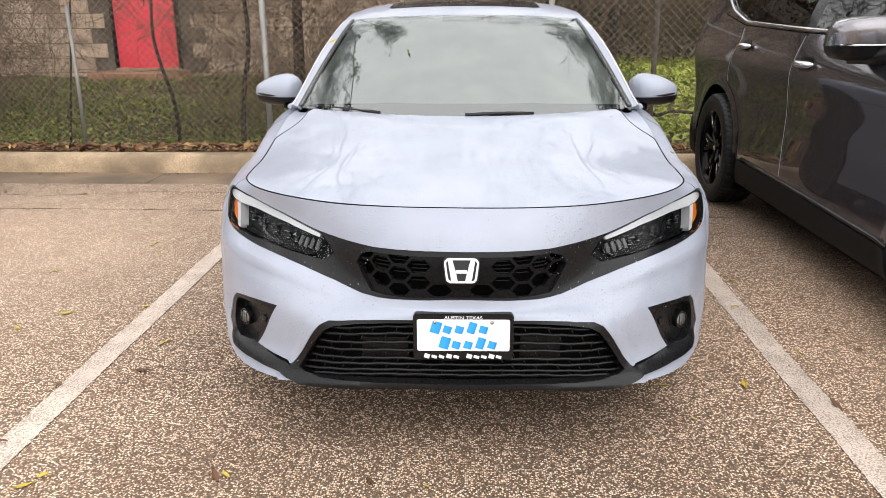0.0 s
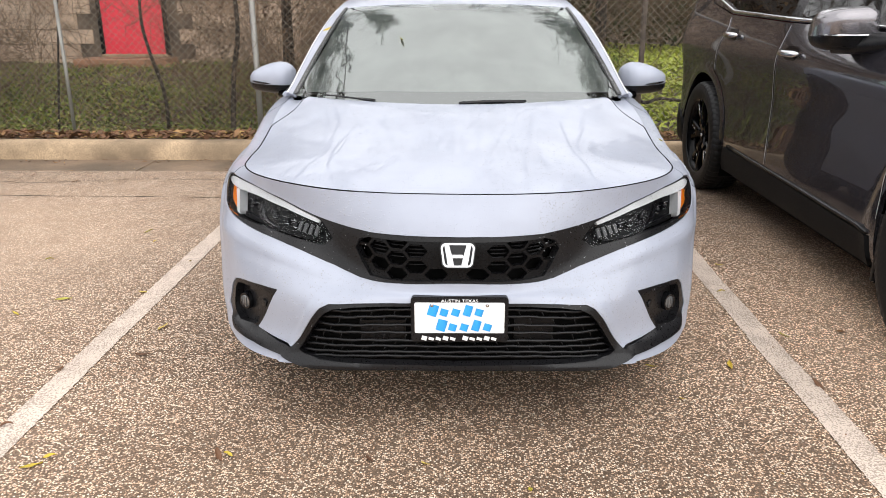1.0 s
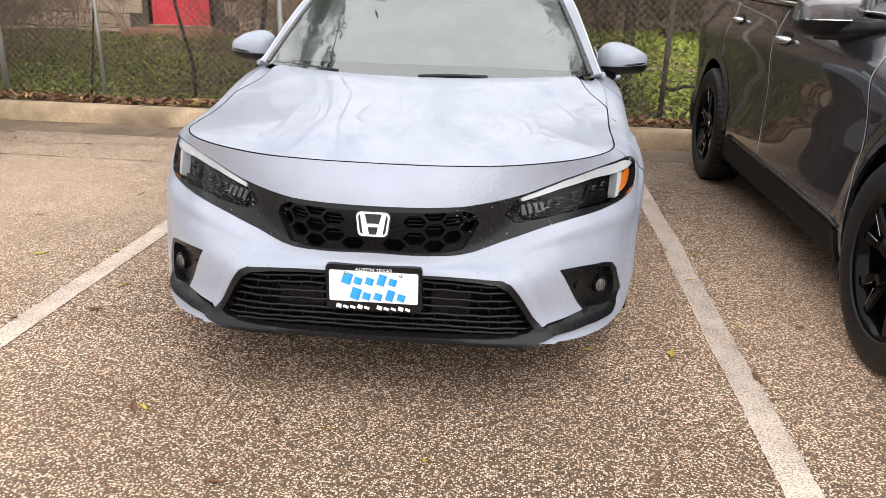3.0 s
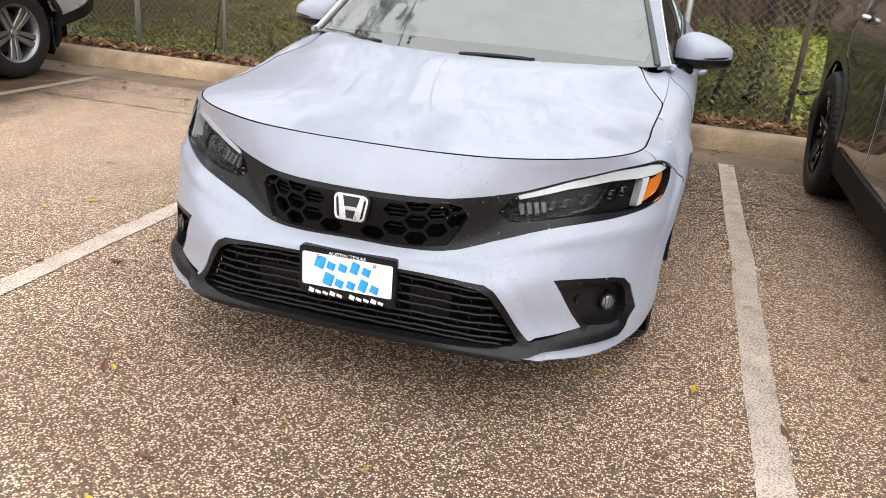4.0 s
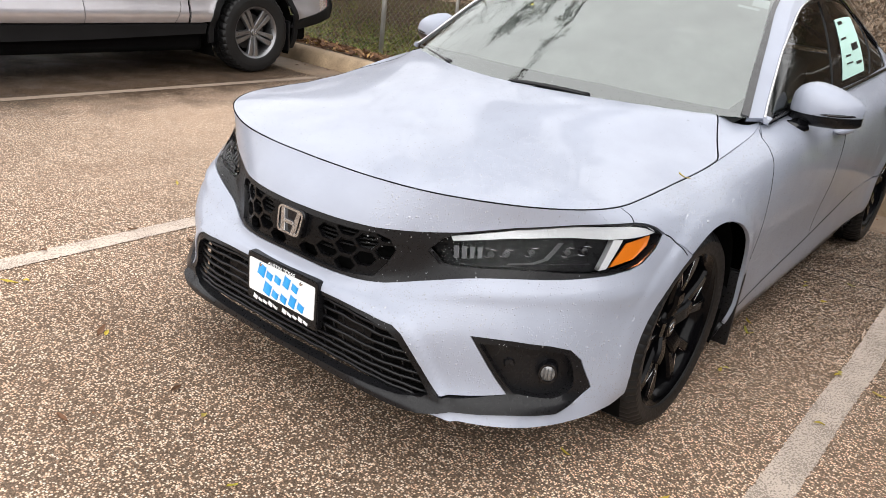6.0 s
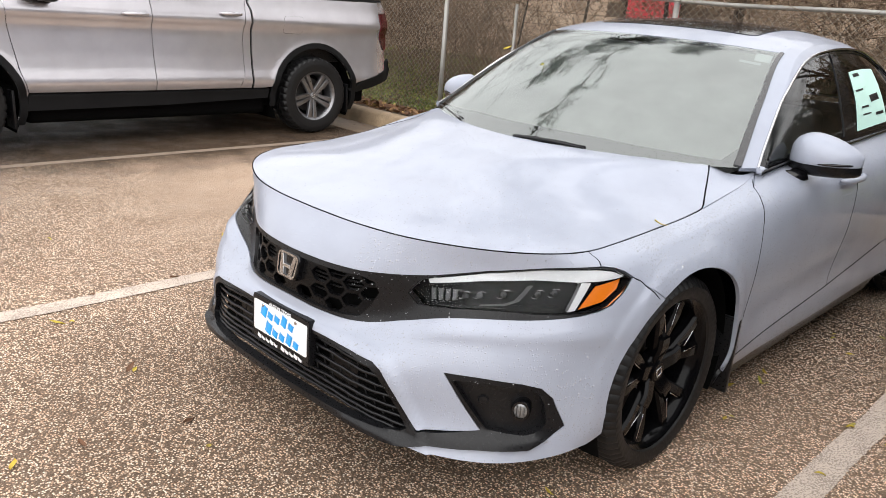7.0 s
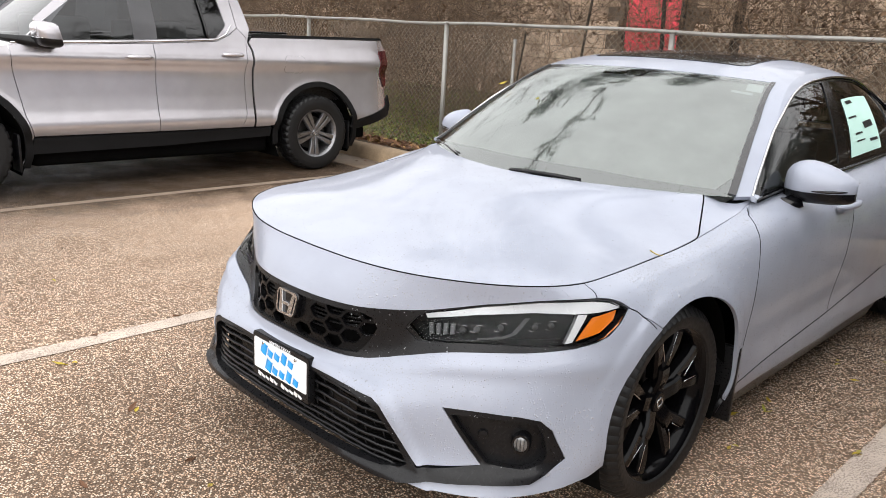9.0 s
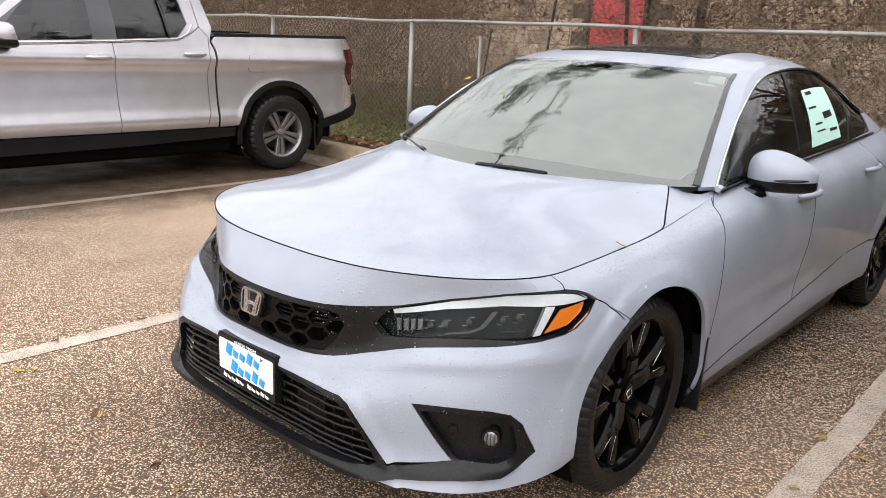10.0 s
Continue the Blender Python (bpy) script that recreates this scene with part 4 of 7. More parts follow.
    for s in (1, -1):
        part("fender_top", panel(bonnet, rail + [(.750, .640), (.742, .560), (.734, .530), (.716, .512), (.690, .490), (.666, .468)] + back[::-1], gap=.001, step=.025, depth=.01, out=1, side=s), PAINT, car)
    cowl = [(0, .15), (.3, .20), (.6, .38), (.66, .44), (.722, .515), (.68, .53), (.45, .36), (0, .26)]
    part("cowl_panel", panel(lambda a, b: bonnet(a, np.minimum(b, .66)) + np.array([0, 0, -.022]), cowl, step=.04, depth=0, out=1, both=True), TRIM_BLACK, car)
    shut_lines(car)
    grille_and_trim(car)
    lamps(car)
    lower_front(car)
    plate_and_badge(car)
    glasshouse(car)
    cabin_inside(car)
    for s in (1, -1):
        mirror(car, s)
        for y in (0, 2.735):
            wheel("wheel", car, Matrix.Translation((s * (.738 if y < 1 else .768), y, .322)) @ (Matrix.Rotation(math.pi, 4, "Z") if s < 0 else Matrix.Identity(4)) @ Matrix.Rotation(.35, 4, "X"), .322, .248, .232, 5)
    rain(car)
    stand(car)
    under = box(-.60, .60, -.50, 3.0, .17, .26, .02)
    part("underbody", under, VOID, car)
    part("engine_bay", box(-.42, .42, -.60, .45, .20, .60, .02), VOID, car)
    return car


def stand(car):
    """The car stands turned by about a degree and leans a little: its far side lies further out, low down also further forward."""
    def out(x, y, z):
        low = min(1, max(0, (.65 - z) / .15))
        far = low * .006 * x + (1 - low) * .039 * -x if x < 0 else .024 * x
        return Vector((.014 * (min(y, 1.4) + .87) * (x / .85 - 1), (far - .0204) * min(1, max(0, 2.6 - y)), 0))
    for ob in car.children:
        if ob.type == "EMPTY":
            ob.location += out(*ob.location)
    for ob in car.children_recursive:
        if ob.type == "MESH" and (ob.parent == car or ob.parent.type == "MESH"):
            place, up = ob.matrix_basis.copy(), ob.parent
            while up != car:
                place, up = up.matrix_basis @ place, up.parent
            back = place.inverted()
            for v in ob.data.vertices:
                p = place @ v.co
                v.co = back @ (p + out(*p))


def shut_lines(car):
    """The dark gaps between the body's panels."""
    for s in (1, -1):
        def gap(a, b, r=.0026, surf=skin, out=-1, sink=.0012):
            a, b = np.asarray(a, float), np.asarray(b, float)
            t = np.linspace(0, len(a) - 1, 14 * (len(a) - 1) + 1)
            a, b = np.interp(t, np.arange(len(a)), a), np.interp(t, np.arange(len(b)), b)
            p = surf(a, b) - normals(surf, a, b, out) * sink
            part("panel_gap", tube([(s * q[0], q[1], q[2]) for q in p], r, 5), VOID, car)
        gap([.001, .3, .6, .942, 1.3, 1.60], [.001] * 6, .0022)
        gap([.942, .935, .922], [.002, .05, .096], .0018)
        gap([1.046, 1.106, 1.175], [.162, .193, .228], .0022)
        gap([1.882, 1.862, 1.855, 1.860, 1.862, 1.845], [.09, .16, .24, .32, .40, .452], .0022)
        gap([1.98, 1.93, 1.882], [.006, .03, .09], .0022)
        gap([2.66, 2.715, 2.735, 2.72], [.004, .12, .25, .386], .0024)
        gap([1.845, 2.125, 2.45, 2.72, 3.1, 3.38], [.452, .420, .402, .386, .362, .340], .0022)
        back = [(.769, .160)] + [(.770, .172), (.768, .195), (.760, .220), (.746, .250), (.724, .297), (.700, .350), (.672, .410), (.652, .446)]
        gap([p[0] for p in back], [p[1] for p in back], .0020, bonnet, 1, .0008)


def grille_and_trim(car):
    bay = [(.02, .131), (.28, .131), (.318, .140), (.338, .163), (.318, .192), (.285, .222), (0, .222)]
    upper = [p for p in TRIM if p[1] < .161]
    under = [p for p in TRIM if p[1] > .161]
    ring = upper + under + [(0, .222)] + bay[1:6][::-1] + [(0, .131)]
    part("grille_surround", panel(skin, ring, [LAMP], gap=.0008, lift=-.004, depth=.030, step=.012, both=True), TRIM_BLACK, car)
    cells = []
    for k in range(1, 6):
        a = .0625 * k
        for n in range(4):
            b = (.207 if k % 2 else .189) - .036 * n
            if b > .134 and a + .4 * abs(b - .165) < .325 and not (k < 2 and b < .19):
                w, h = .0365, .0145
                cells.append([(a - w, b), (a - w * .5, b - h), (a + w * .5, b - h), (a + w, b), (a + w * .5, b + h), (a - w * .5, b + h)])
    face = [(0, .122), (.28, .122), (.33, .134), (.350, .162), (.33, .20), (.29, .229), (0, .229)]
    cells = [[(min(a, .345), min(max(b, .1265), .2245)) for a, b in c] for c in cells]
    part("grille", panel(skin, face, cells, lift=-.014, depth=.018, step=.014, both=True), GRILLE_BLACK, car, "matt black honeycomb grille")
    # near-black sheet in place of the shade behind the honeycomb
    part("grille_cavity", panel(skin, face, lift=-.060, depth=0, step=.03, both=True), VOID, car)
    for s in (1, -1):
        for a0, a1, b0, b1 in ((.095, .155, .142, .186), (.160, .215, .126, .172), (.222, .282, .142, .180)):
            for b in np.arange(b0, b1, .0085):
                a = np.linspace(a0, a1, 5)
                q = skin(a, np.full(5, b))
                n = normals(skin, a, np.full(5, b), -1)
                part("grille_louvre", tube([(s * c[0], c[1], c[2]) for c in q - n * .024], .0026, 5), GRILLE_BLACK, car)


def lamps(car):
    """Headlamps: clear lens, dark housing, white light guides, projectors and an amber side marker."""
    for s in (1, -1):
        lamp = part("headlamp", panel(skin, LAMP, lift=-.046, depth=0, step=.02, side=s), HOUSING, car, "dark headlamp housing")
        part("lens", panel(skin, LAMP, lift=-.002, depth=.006, step=.016, side=s), LAMP_GLASS, lamp, "clear lamp lens").visible_shadow = False
        part("light_guide", panel(skin, [(.472, .119), (.63, .100), (.775, .100), (.91, .110), (.962, .123), (1.012, .148), (.985, .150), (.92, .151), (.857, .147), (.76, .132), (.62, .123), (.480, .131)], lift=-.010, depth=.014, step=.014, side=s), WHITE_LENS, lamp, "white light guide")
        part("light_guide", panel(skin, [(.868, .150), (.894, .153), (.871, .220), (.851, .221)], lift=-.012, depth=.032, step=.014, side=s), WHITE_LENS, lamp, "white light guide")
        part("side_marker", panel(skin, [(.915, .166), (1.010, .156), (.998, .186), (.955, .212), (.884, .220)], lift=-.024, depth=.005, step=.012, side=s), AMBER, lamp, "amber side marker")
        for at, low, high in ((.585, .148, .172), (.625, .150, .172), (.685, .152, .178), (.770, .160, .186), (.808, .160, .186)):
            for up in (-1, 1):
                turn = np.linspace(.7, 2.0, 9) if up > 0 else np.linspace(1.5, 2.6, 9)
                a = at + .017 * np.cos(turn)
                b = (low + high) / 2 - up * (high - low) * .42 * np.sin(turn)
                p = skin(a, b) - normals(skin, a, b, -1) * .026
                part("reflector", tube([(s * q[0], q[1], q[2]) for q in p], [.0005, .0013, .0007, .0017, .0008, .0016, .0007, .0012, .0005], 5), CHROME, lamp, "thin bright reflector edge")
            bowl = skin(np.array(at), np.array((low + high) / 2))
            n = normals(skin, np.array(at), np.array((low + high) / 2), -1)
            c = bowl - n * .034
            eye = lathe([(.001, .008), (.008, .006), (.012, 0), (.013, -.010)], 18)
            place = Matrix.Translation((s * c[0], c[1], c[2])) @ Vector((s * n[0], n[1], n[2])).to_track_quat("X", "Z").to_matrix().to_4x4()
            bmesh.ops.transform(eye, matrix=place, verts=eye.verts)
            part("projector", eye, GLOSS_BLACK, lamp)
        part("lamp_rib", panel(skin, [(.738, .146), (.752, .147), (.728, .188), (.700, .198), (.640, .196), (.642, .191), (.694, .192), (.716, .184)], lift=-.018, depth=.010, side=s, step=.02), GLOSS_BLACK, lamp)
        part("lamp_floor", panel(skin, [(.500, .184), (.60, .196), (.72, .207), (.822, .216), (.828, .206), (.72, .197), (.60, .187), (.505, .176)], lift=-.020, depth=.02, side=s, step=.02), HOUSING, lamp)
        for i in range(4):
            a = .484 + .021 * i
            part("reflector", panel(skin, [(a, .146), (a + .011, .145), (a + .020, .172), (a + .009, .174)], lift=-.022, depth=.006, side=s, step=.02), DULL_GREY, lamp)


def lower_front(car):
    """Lower intake with slats, the black lip under it and the fog lamp pockets."""
    ring = [(0, .331), (.15, .331), (.31, .333)] + LOW + [(.45, .562), (.2, .558), (0, .557), (0, .534)] + MOUTH[1:-1][::-1] + [(0, .346)]
    ledge = lambda a, b: np.clip((b - .468 - .05 * np.clip(.60 - a, 0, .1)) / .018, 0, 1) * np.clip((a - .52) / .08, 0, 1) * np.clip((.95 - a) / .06, 0, 1)
    bulge = lambda p, a, b: p + np.stack([0 * a, -.022 * np.clip((b - .522) / .014, 0, 1) * np.clip((.62 - a) / .1, 0, 1), 0 * a], -1) + ledge(a, b)[..., None] * np.array([.008, -.018, 0])
    part("lower_trim", panel(skin, ring, [POCKET], gap=.001, lift=-.003, depth=.03, step=.014, both=True, bend=bulge), TRIM_BLACK, car)
    # near-black sheet painted as the shade deep in the intake
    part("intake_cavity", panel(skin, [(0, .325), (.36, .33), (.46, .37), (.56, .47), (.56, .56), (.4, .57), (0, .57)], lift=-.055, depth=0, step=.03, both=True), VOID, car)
    for i, b in enumerate(np.linspace(.362, .520, 8)):
        end = float(np.interp(b, [.346, .356, .375, .412, .452, .496, .53], [.33, .375, .41, .45, .49, .52, .46]))
        bm = bmesh.new()
        a = np.linspace(-end, end, 41)
        p = skin(np.abs(a), np.full(41, b)) * np.where(a < 0, -1, 1)[:, None] ** np.array([1, 0, 0])
        n = normals(skin, np.abs(a) + 1e-4, np.full(41, b), -1) * np.where(a < 0, -1, 1)[:, None] ** np.array([1, 0, 0])
        q = p - n * .022
        wave = .0018 * np.array([0, 0, 1, 1] * 11)[:41] * (1 if i % 2 else -1)
        tube([(c[0], c[1], c[2] + w) for c, w in zip(q, wave)], .0050, 6, bm)
        part("intake_slat", bm, TRIM_BLACK, car)
    for s in (1, -1):
        for i in range(7):
            b0 = .362 + .158 * i / 7
            for k in range(7):
                a = .05 + .068 * k + (.034 if i % 2 else 0)
                if a < float(np.interp(b0, [.346, .375, .412, .48, .53], [.33, .40, .44, .48, .44])):
                    q = [skin(np.array(a + d), np.array(b)) - normals(skin, np.array(a), np.array(b), -1) * .024 for d, b in ((0, b0), (.010, b0 + .0213))]
                    part("intake_web", tube([(s * c[0], c[1], c[2]) for c in q], .0022, 4), TRIM_BLACK, car)
        part("radiator", panel(skin, [(.16, .405), (.30, .405), (.30, .47), (.16, .47)] if s < 0 else [(.18, .395), (.30, .395), (.30, .465), (.18, .465)], lift=-.05, depth=.01, side=s, step=.03), TRIM_BLACK, car)
        pocket = part("fog_pocket", panel(skin, [(a, b) for a, b in inset(POCKET, -.004)], lift=-.034, depth=0, side=s, step=.02), TRIM_BLACK, car)
        c, n = skin(np.array(.822), np.array(.412)), normals(skin, np.array(.822), np.array(.412), -1)
        turn = Vector((s * n[0] * .45, n[1], n[2] * .2)).to_track_quat("Y", "Z").to_matrix().to_4x4()
        at = Matrix.Translation((s * (c[0] - n[0] * .020), c[1] - n[1] * .020, c[2])) @ turn
        shell = lathe([(.020, .010), (.025, .010), (.028, .004), (.028, -.03)], 28)
        bmesh.ops.transform(shell, matrix=at @ Matrix.Rotation(math.pi / 2, 4, "Z") @ Matrix.Diagonal((1, .95, 1.12, 1)), verts=shell.verts)
        fog = part("fog_lamp", shell, GLOSS_BLACK, pocket, "small oval fog lamp")
        lens = lathe([(.001, .013), (.012, .012), (.019, .009), (.021, -.002)], 28)
        bmesh.ops.transform(lens, matrix=at @ Matrix.Rotation(math.pi / 2, 4, "Z") @ Matrix.Diagonal((1, .95, 1.12, 1)), verts=lens.verts)
        part("fog_lens", lens, plain("grey_lens", (.22, .225, .23), .18, .6, .3, bump=0) if "grey_lens" not in bpy.data.materials else bpy.data.materials["grey_lens"], pocket)
        for k in (-1, 0, 1):
            bm = box(k * .010 - .0012, k * .010 + .0012, .009, .0145, -.017, .017, .0008, 1)
            bmesh.ops.transform(bm, matrix=at, verts=bm.verts)
            part("lens_rib", bm, DULL_GREY, pocket)
        c, n = skin(np.array(.715), np.array(.402)), normals(skin, np.array(.715), np.array(.402), -1)
        disc = lathe([(.001, .004), (.012, .003), (.014, 0), (.015, -.01)], 20)
        turn = Vector((s * n[0], n[1], n[2])).to_track_quat("X", "Z").to_matrix().to_4x4()
        bmesh.ops.transform(disc, matrix=Matrix.Translation((s * (c[0] - n[0] * .030), c[1] - n[1] * .030, c[2])) @ turn, verts=disc.verts)
        part("parking_sensor", disc, TRIM_BLACK, pocket)


def slab(ring, y0, y1, bevel=.0):
    """A flat outline in (x, z) given depth from y0 to y1."""
    bm = bmesh.new()
    lo, hi = [bm.verts.new((x, y0, z)) for x, z in ring], [bm.verts.new((x, y1, z)) for x, z in ring]
    bm.faces.new(lo)
    bm.faces.new(hi[::-1])
    for i in range(len(ring)):
        j = (i + 1) % len(ring)
        bm.faces.new((lo[j], lo[i], hi[i], hi[j]))
    bmesh.ops.recalc_face_normals(bm, faces=bm.faces)
    if bevel:
        bmesh.ops.bevel(bm, geom=[e for e in bm.edges if all(abs(v.co.y - y0) < 1e-6 for v in e.verts)], offset=bevel, segments=2, affect="EDGES")
    return sharpen(bm, 40)


def soft_box(x, z, w, h, r, top=0.0, n=5):
    """A rounded outline, wider above by top."""
    out = []
    for cx, cz, a in ((x + w / 2 + top - r, z + h / 2 - r, 0), (x - w / 2 - top + r, z + h / 2 - r, 90), (x - w / 2 + r, z - h / 2 + r, 180), (x + w / 2 - r, z - h / 2 + r, 270)):
        out += [(cx + r * math.cos(radians(a + 90 * k / n)), cz + r * math.sin(radians(a + 90 * k / n))) for k in range(n + 1)]
    return out


def stroke(points, width, y0, y1):
    """A flat band of ink along points in (x, z), with round ends."""
    p = [np.array(q, float) for q in curved(points, False, 4)]
    left, right = [], []
    for i, q in enumerate(p):
        d = p[min(i + 1, len(p) - 1)] - p[max(i - 1, 0)]
        d = d / (np.hypot(*d) + 1e-9)
        n = np.array([-d[1], d[0]]) * width / 2
        left.append(q + n)
        right.append(q - n)
    bm = bmesh.new()
    rows = [[bm.verts.new((v[0], y, v[1])) for v in line] for y in (y0, y1) for line in (left, right)]
    a, b, c, d = rows
    for i in range(len(p) - 1):
        bm.faces.new((a[i], a[i + 1], b[i + 1], b[i]))
        bm.faces.new((a[i + 1], a[i], c[i], c[i + 1]))
        bm.faces.new((b[i], b[i + 1], d[i + 1], d[i]))
    bmesh.ops.recalc_face_normals(bm, faces=bm.faces)
    return bm


def plate_and_badge(car):
    y, z, mid = -.842, .388, .008
    plate = part("plate_frame", slab(soft_box(mid, z + .003, .297, .147, .012), y, y + .022, .003), TRIM_BLACK, car, "black dealer plate frame")
    part("plate_mount", slab(soft_box(mid, z, .27, .13, .012), y + .021, y + .05), TRIM_BLACK, car)
    part("plate", slab(soft_box(mid, z + .010, .274, .100, .006), y - .002, y + .002), PLATE_WHITE, plate, "white paper plate with blue shapes")
    # the blue and white words, as plain slanted bars and hoops that name nothing
    lean = .30
    def bar(name, mat, x, low, high, width, front):
        part(name, stroke([(x, low), (x + lean * (high - low) / 2, (low + high) / 2), (x + lean * (high - low), high)], width, front, front + .003), mat, plate)
    for x0, low, sizes in ((mid - .104, z + .018, (.036, .022, .022, .034, .022)), (mid - .078, z - .031, (.036, .022, .022, .034, .022))):
        for k, tall in enumerate(sizes):
            bar("blue_bar", PLATE_BLUE, x0 + .018 + .0355 * k, low, low + tall, .0235 if k else .029, y - .0036)
    for x0 in (mid - .120, mid + .006):
        for k, tall in enumerate((.0135, .009, .009, .013, .009)):
            bar("white_bar", PLATE_WHITE, x0 + .010 + .022 * k, z - .0635, z - .0635 + tall, .0165, y - .0018)
    text_mesh("AUSTIN TEXAS", .0135, PLATE_WHITE, Matrix.Translation((mid, y - .0008, z + .0655)) @ Matrix.Rotation(math.pi / 2, 4, "X"), plate, width=1.25)
    for sx in (-.082, .086):
        bolt = lathe([(.001, .004), (.005, .003), (.006, 0)], 14)
        bmesh.ops.transform(bolt, matrix=Matrix.Translation((sx + .006, y - .002, z + .052)) @ Matrix.Rotation(-math.pi / 2, 4, "Z"), verts=bolt.verts)
        part("bolt", bolt, CHROME, plate)
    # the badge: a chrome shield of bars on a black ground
    y, z = -.814, .590
    lean = Matrix.Translation((0, y, z)) @ Matrix.Rotation(radians(-10), 4, "X") @ Matrix.Translation((0, -y, -z))
    lean = lean @ Matrix.Translation((.002, y, z)) @ Matrix.Scale(.88, 4) @ Matrix.Translation((-.002, -y, -z))
    def placed(bm):
        bmesh.ops.transform(bm, matrix=lean, verts=bm.verts)
        return bm
    badge = part("badge", placed(slab(soft_box(.002, z, .112, .092, .020, .006), y + .004, y + .045, .002)), GLOSS_BLACK, car, "chrome badge on a black ground")
    ring = bmesh.new()
    out_r, in_r = soft_box(.002, z, .104, .084, .018, .006), soft_box(.002, z, .090, .070, .013, .006)
    a = [[ring.verts.new((x, yy, q)) for x, q in r] for r, yy in ((out_r, y + .006), (out_r, y - .003), (in_r, y - .003), (in_r, y + .006))]
    for p, q in zip(a, a[1:]):
        for i in range(len(p)):
            j = (i + 1) % len(p)
            ring.faces.new((p[i], p[j], q[j], q[i]))
    bmesh.ops.recalc_face_normals(ring, faces=ring.faces)
    part("badge_ring", placed(sharpen(ring)), CHROME, badge)
    for s in (1, -1):
        part("badge_bar", placed(slab([(.002 + s * .012, z - .036), (.002 + s * .034, z - .036), (.002 + s * .046, z + .036), (.002 + s * .030, z + .036), (.002 + s * .019, z - .004)], y - .002, y + .006, .001)), CHROME, badge)
    part("badge_bar", placed(slab([(-.018, z - .010), (.022, z - .010), (.020, z + .002), (-.016, z + .002)], y - .0025, y + .006, .001)), CHROME, badge)


def glasshouse(car):
    front_win = curved([(.055, .30), (.10, .372), (.22, .382), (.36, .383), (.60, .358), (.84, .356), (1.02, .362)], False) + [(.965, .26), (.915, .15), (.885, .04), (.55, .035), (.25, .035), (.12, .05), (.07, .14)]
    rear_win = [(1.10, .366), (1.30, .375), (1.55, .382), (1.755, .350), (1.742, .26), (1.65, .13), (1.55, .03), (1.25, .028), (.985, .032), (1.02, .16)]
    quarter = [(1.80, .33), (1.90, .25), (1.99, .165), (1.93, .06), (1.86, .028), (1.62, .022), (1.70, .14), (1.775, .25)]
    opening = curved([(.016, .372), (.08, .392), (.20, .396), (.36, .396), (.60, .370), (.84, .368), (1.10, .378), (1.35, .388), (1.58, .396), (1.80, .362), (2.02, .18)], False) + [(1.95, .03), (1.5, .016), (.9, .018), (.3, .018), (.10, .022), (.03, .10)]
    shell = [(0, -.002), (.4, -.002), (1.0, -.002), (1.6, -.002), (2.2, -.002), (2.57, -.002), (2.57, .8), (2.0, .8), (1.4, .8), (.9, .8), (.5, .8), (.25, .8), (0, .8)]
    for s in (1, -1):
        part("pillars_and_rail", panel(cabin, shell, [opening], out=1, step=.03, depth=.02, side=s), PAINT, car)
        part("window_surround", panel(cabin, opening, [front_win, rear_win, quarter], out=1, lift=-.004, step=.022, depth=.01, side=s), GLOSS_BLACK, car)
        for ring, name in ((front_win, "front_side_window"), (rear_win, "rear_side_window"), (quarter, "quarter_window")):
            part(name, panel(cabin, ring, out=1, lift=-.008, step=.04, depth=0, side=s), TINTED if name != "front_side_window" else bpy.data.materials["side_glass"], car)
        top = curved([(.004, .385), (.08, .399), (.20, .402), (.36, .401), (.60, .372), (.84, .370), (1.10, .380), (1.35, .390), (1.58, .398), (1.80, .364), (2.02, .18)], False)
        p = cabin(np.array([q[0] for q in top]), np.array([q[1] for q in top]))
        part("chrome_trim", tube([(s * (c[0] + .003), c[1], c[2]) for c in p], .0055, 6), CHROME, car, "thin bright window trim")
        low = cabin(np.linspace(.03, 1.95, 24), np.full(24, .012))
        part("window_seal", tube([(s * (c[0] + .004), c[1], c[2]) for c in low], .008, 6), GLOSS_BLACK, car)
    over_ring = lambda b0, b1, a1=.6: [(0, b0), (a1, b0), (a1, b1), (0, b1)]
    part("windscreen", panel(over, over_ring(.0, .728, .592), out=1, step=.05, depth=0, both=True), WINDSCREEN, car)
    part("windscreen_mist", panel(over, [(0, .085), (.25, .080), (.45, .055), (.555, .036), (.582, .10), (.581, .60), (.572, .702), (.125, .712), (0, .712)], out=1, lift=-.010, step=.05, depth=0, both=True), MIST_SHEEN, car, "pale mist and painted sky sheen inside the glass").visible_shadow = False
    frit = [(0, .0), (.592, .0), (.592, .728), (0, .728), (0, .66), (.10, .66), (.125, .712), (.572, .702), (.581, .60), (.582, .10), (.555, .036), (.45, .055), (.25, .080), (0, .085)]
    part("windscreen_border", panel(over, frit, out=1, lift=-.003, step=.03, depth=0, both=True), GLOSS_BLACK, car, "dark printed border of the windscreen")
    sun_roof = [(.0, .97), (.40, .97), (.43, 1.0), (.43, 1.76), (.40, 1.80), (.0, 1.80)]
    part("roof", panel(over, [(0, .732), (.6, .732), (.6, 2.30), (0, 2.30), (0, 1.80)] + sun_roof[1:-1][::-1] + [(0, .97)], out=1, step=.05, depth=.015, both=True), PAINT, car)
    part("sunroof", panel(over, sun_roof, out=1, lift=.003, step=.05, depth=.006, gap=.003, both=True), GLOSS_BLACK, car, "black glass sunroof beaded with rain")
    part("tailgate_glass", panel(over, over_ring(2.304, 2.955), out=1, step=.06, depth=0, both=True), GLOSS_BLACK, car)
    part("tailgate", panel(over, over_ring(2.958, float(BACK[-1]) - .002), out=1, step=.06, depth=.01, both=True), PAINT, car)
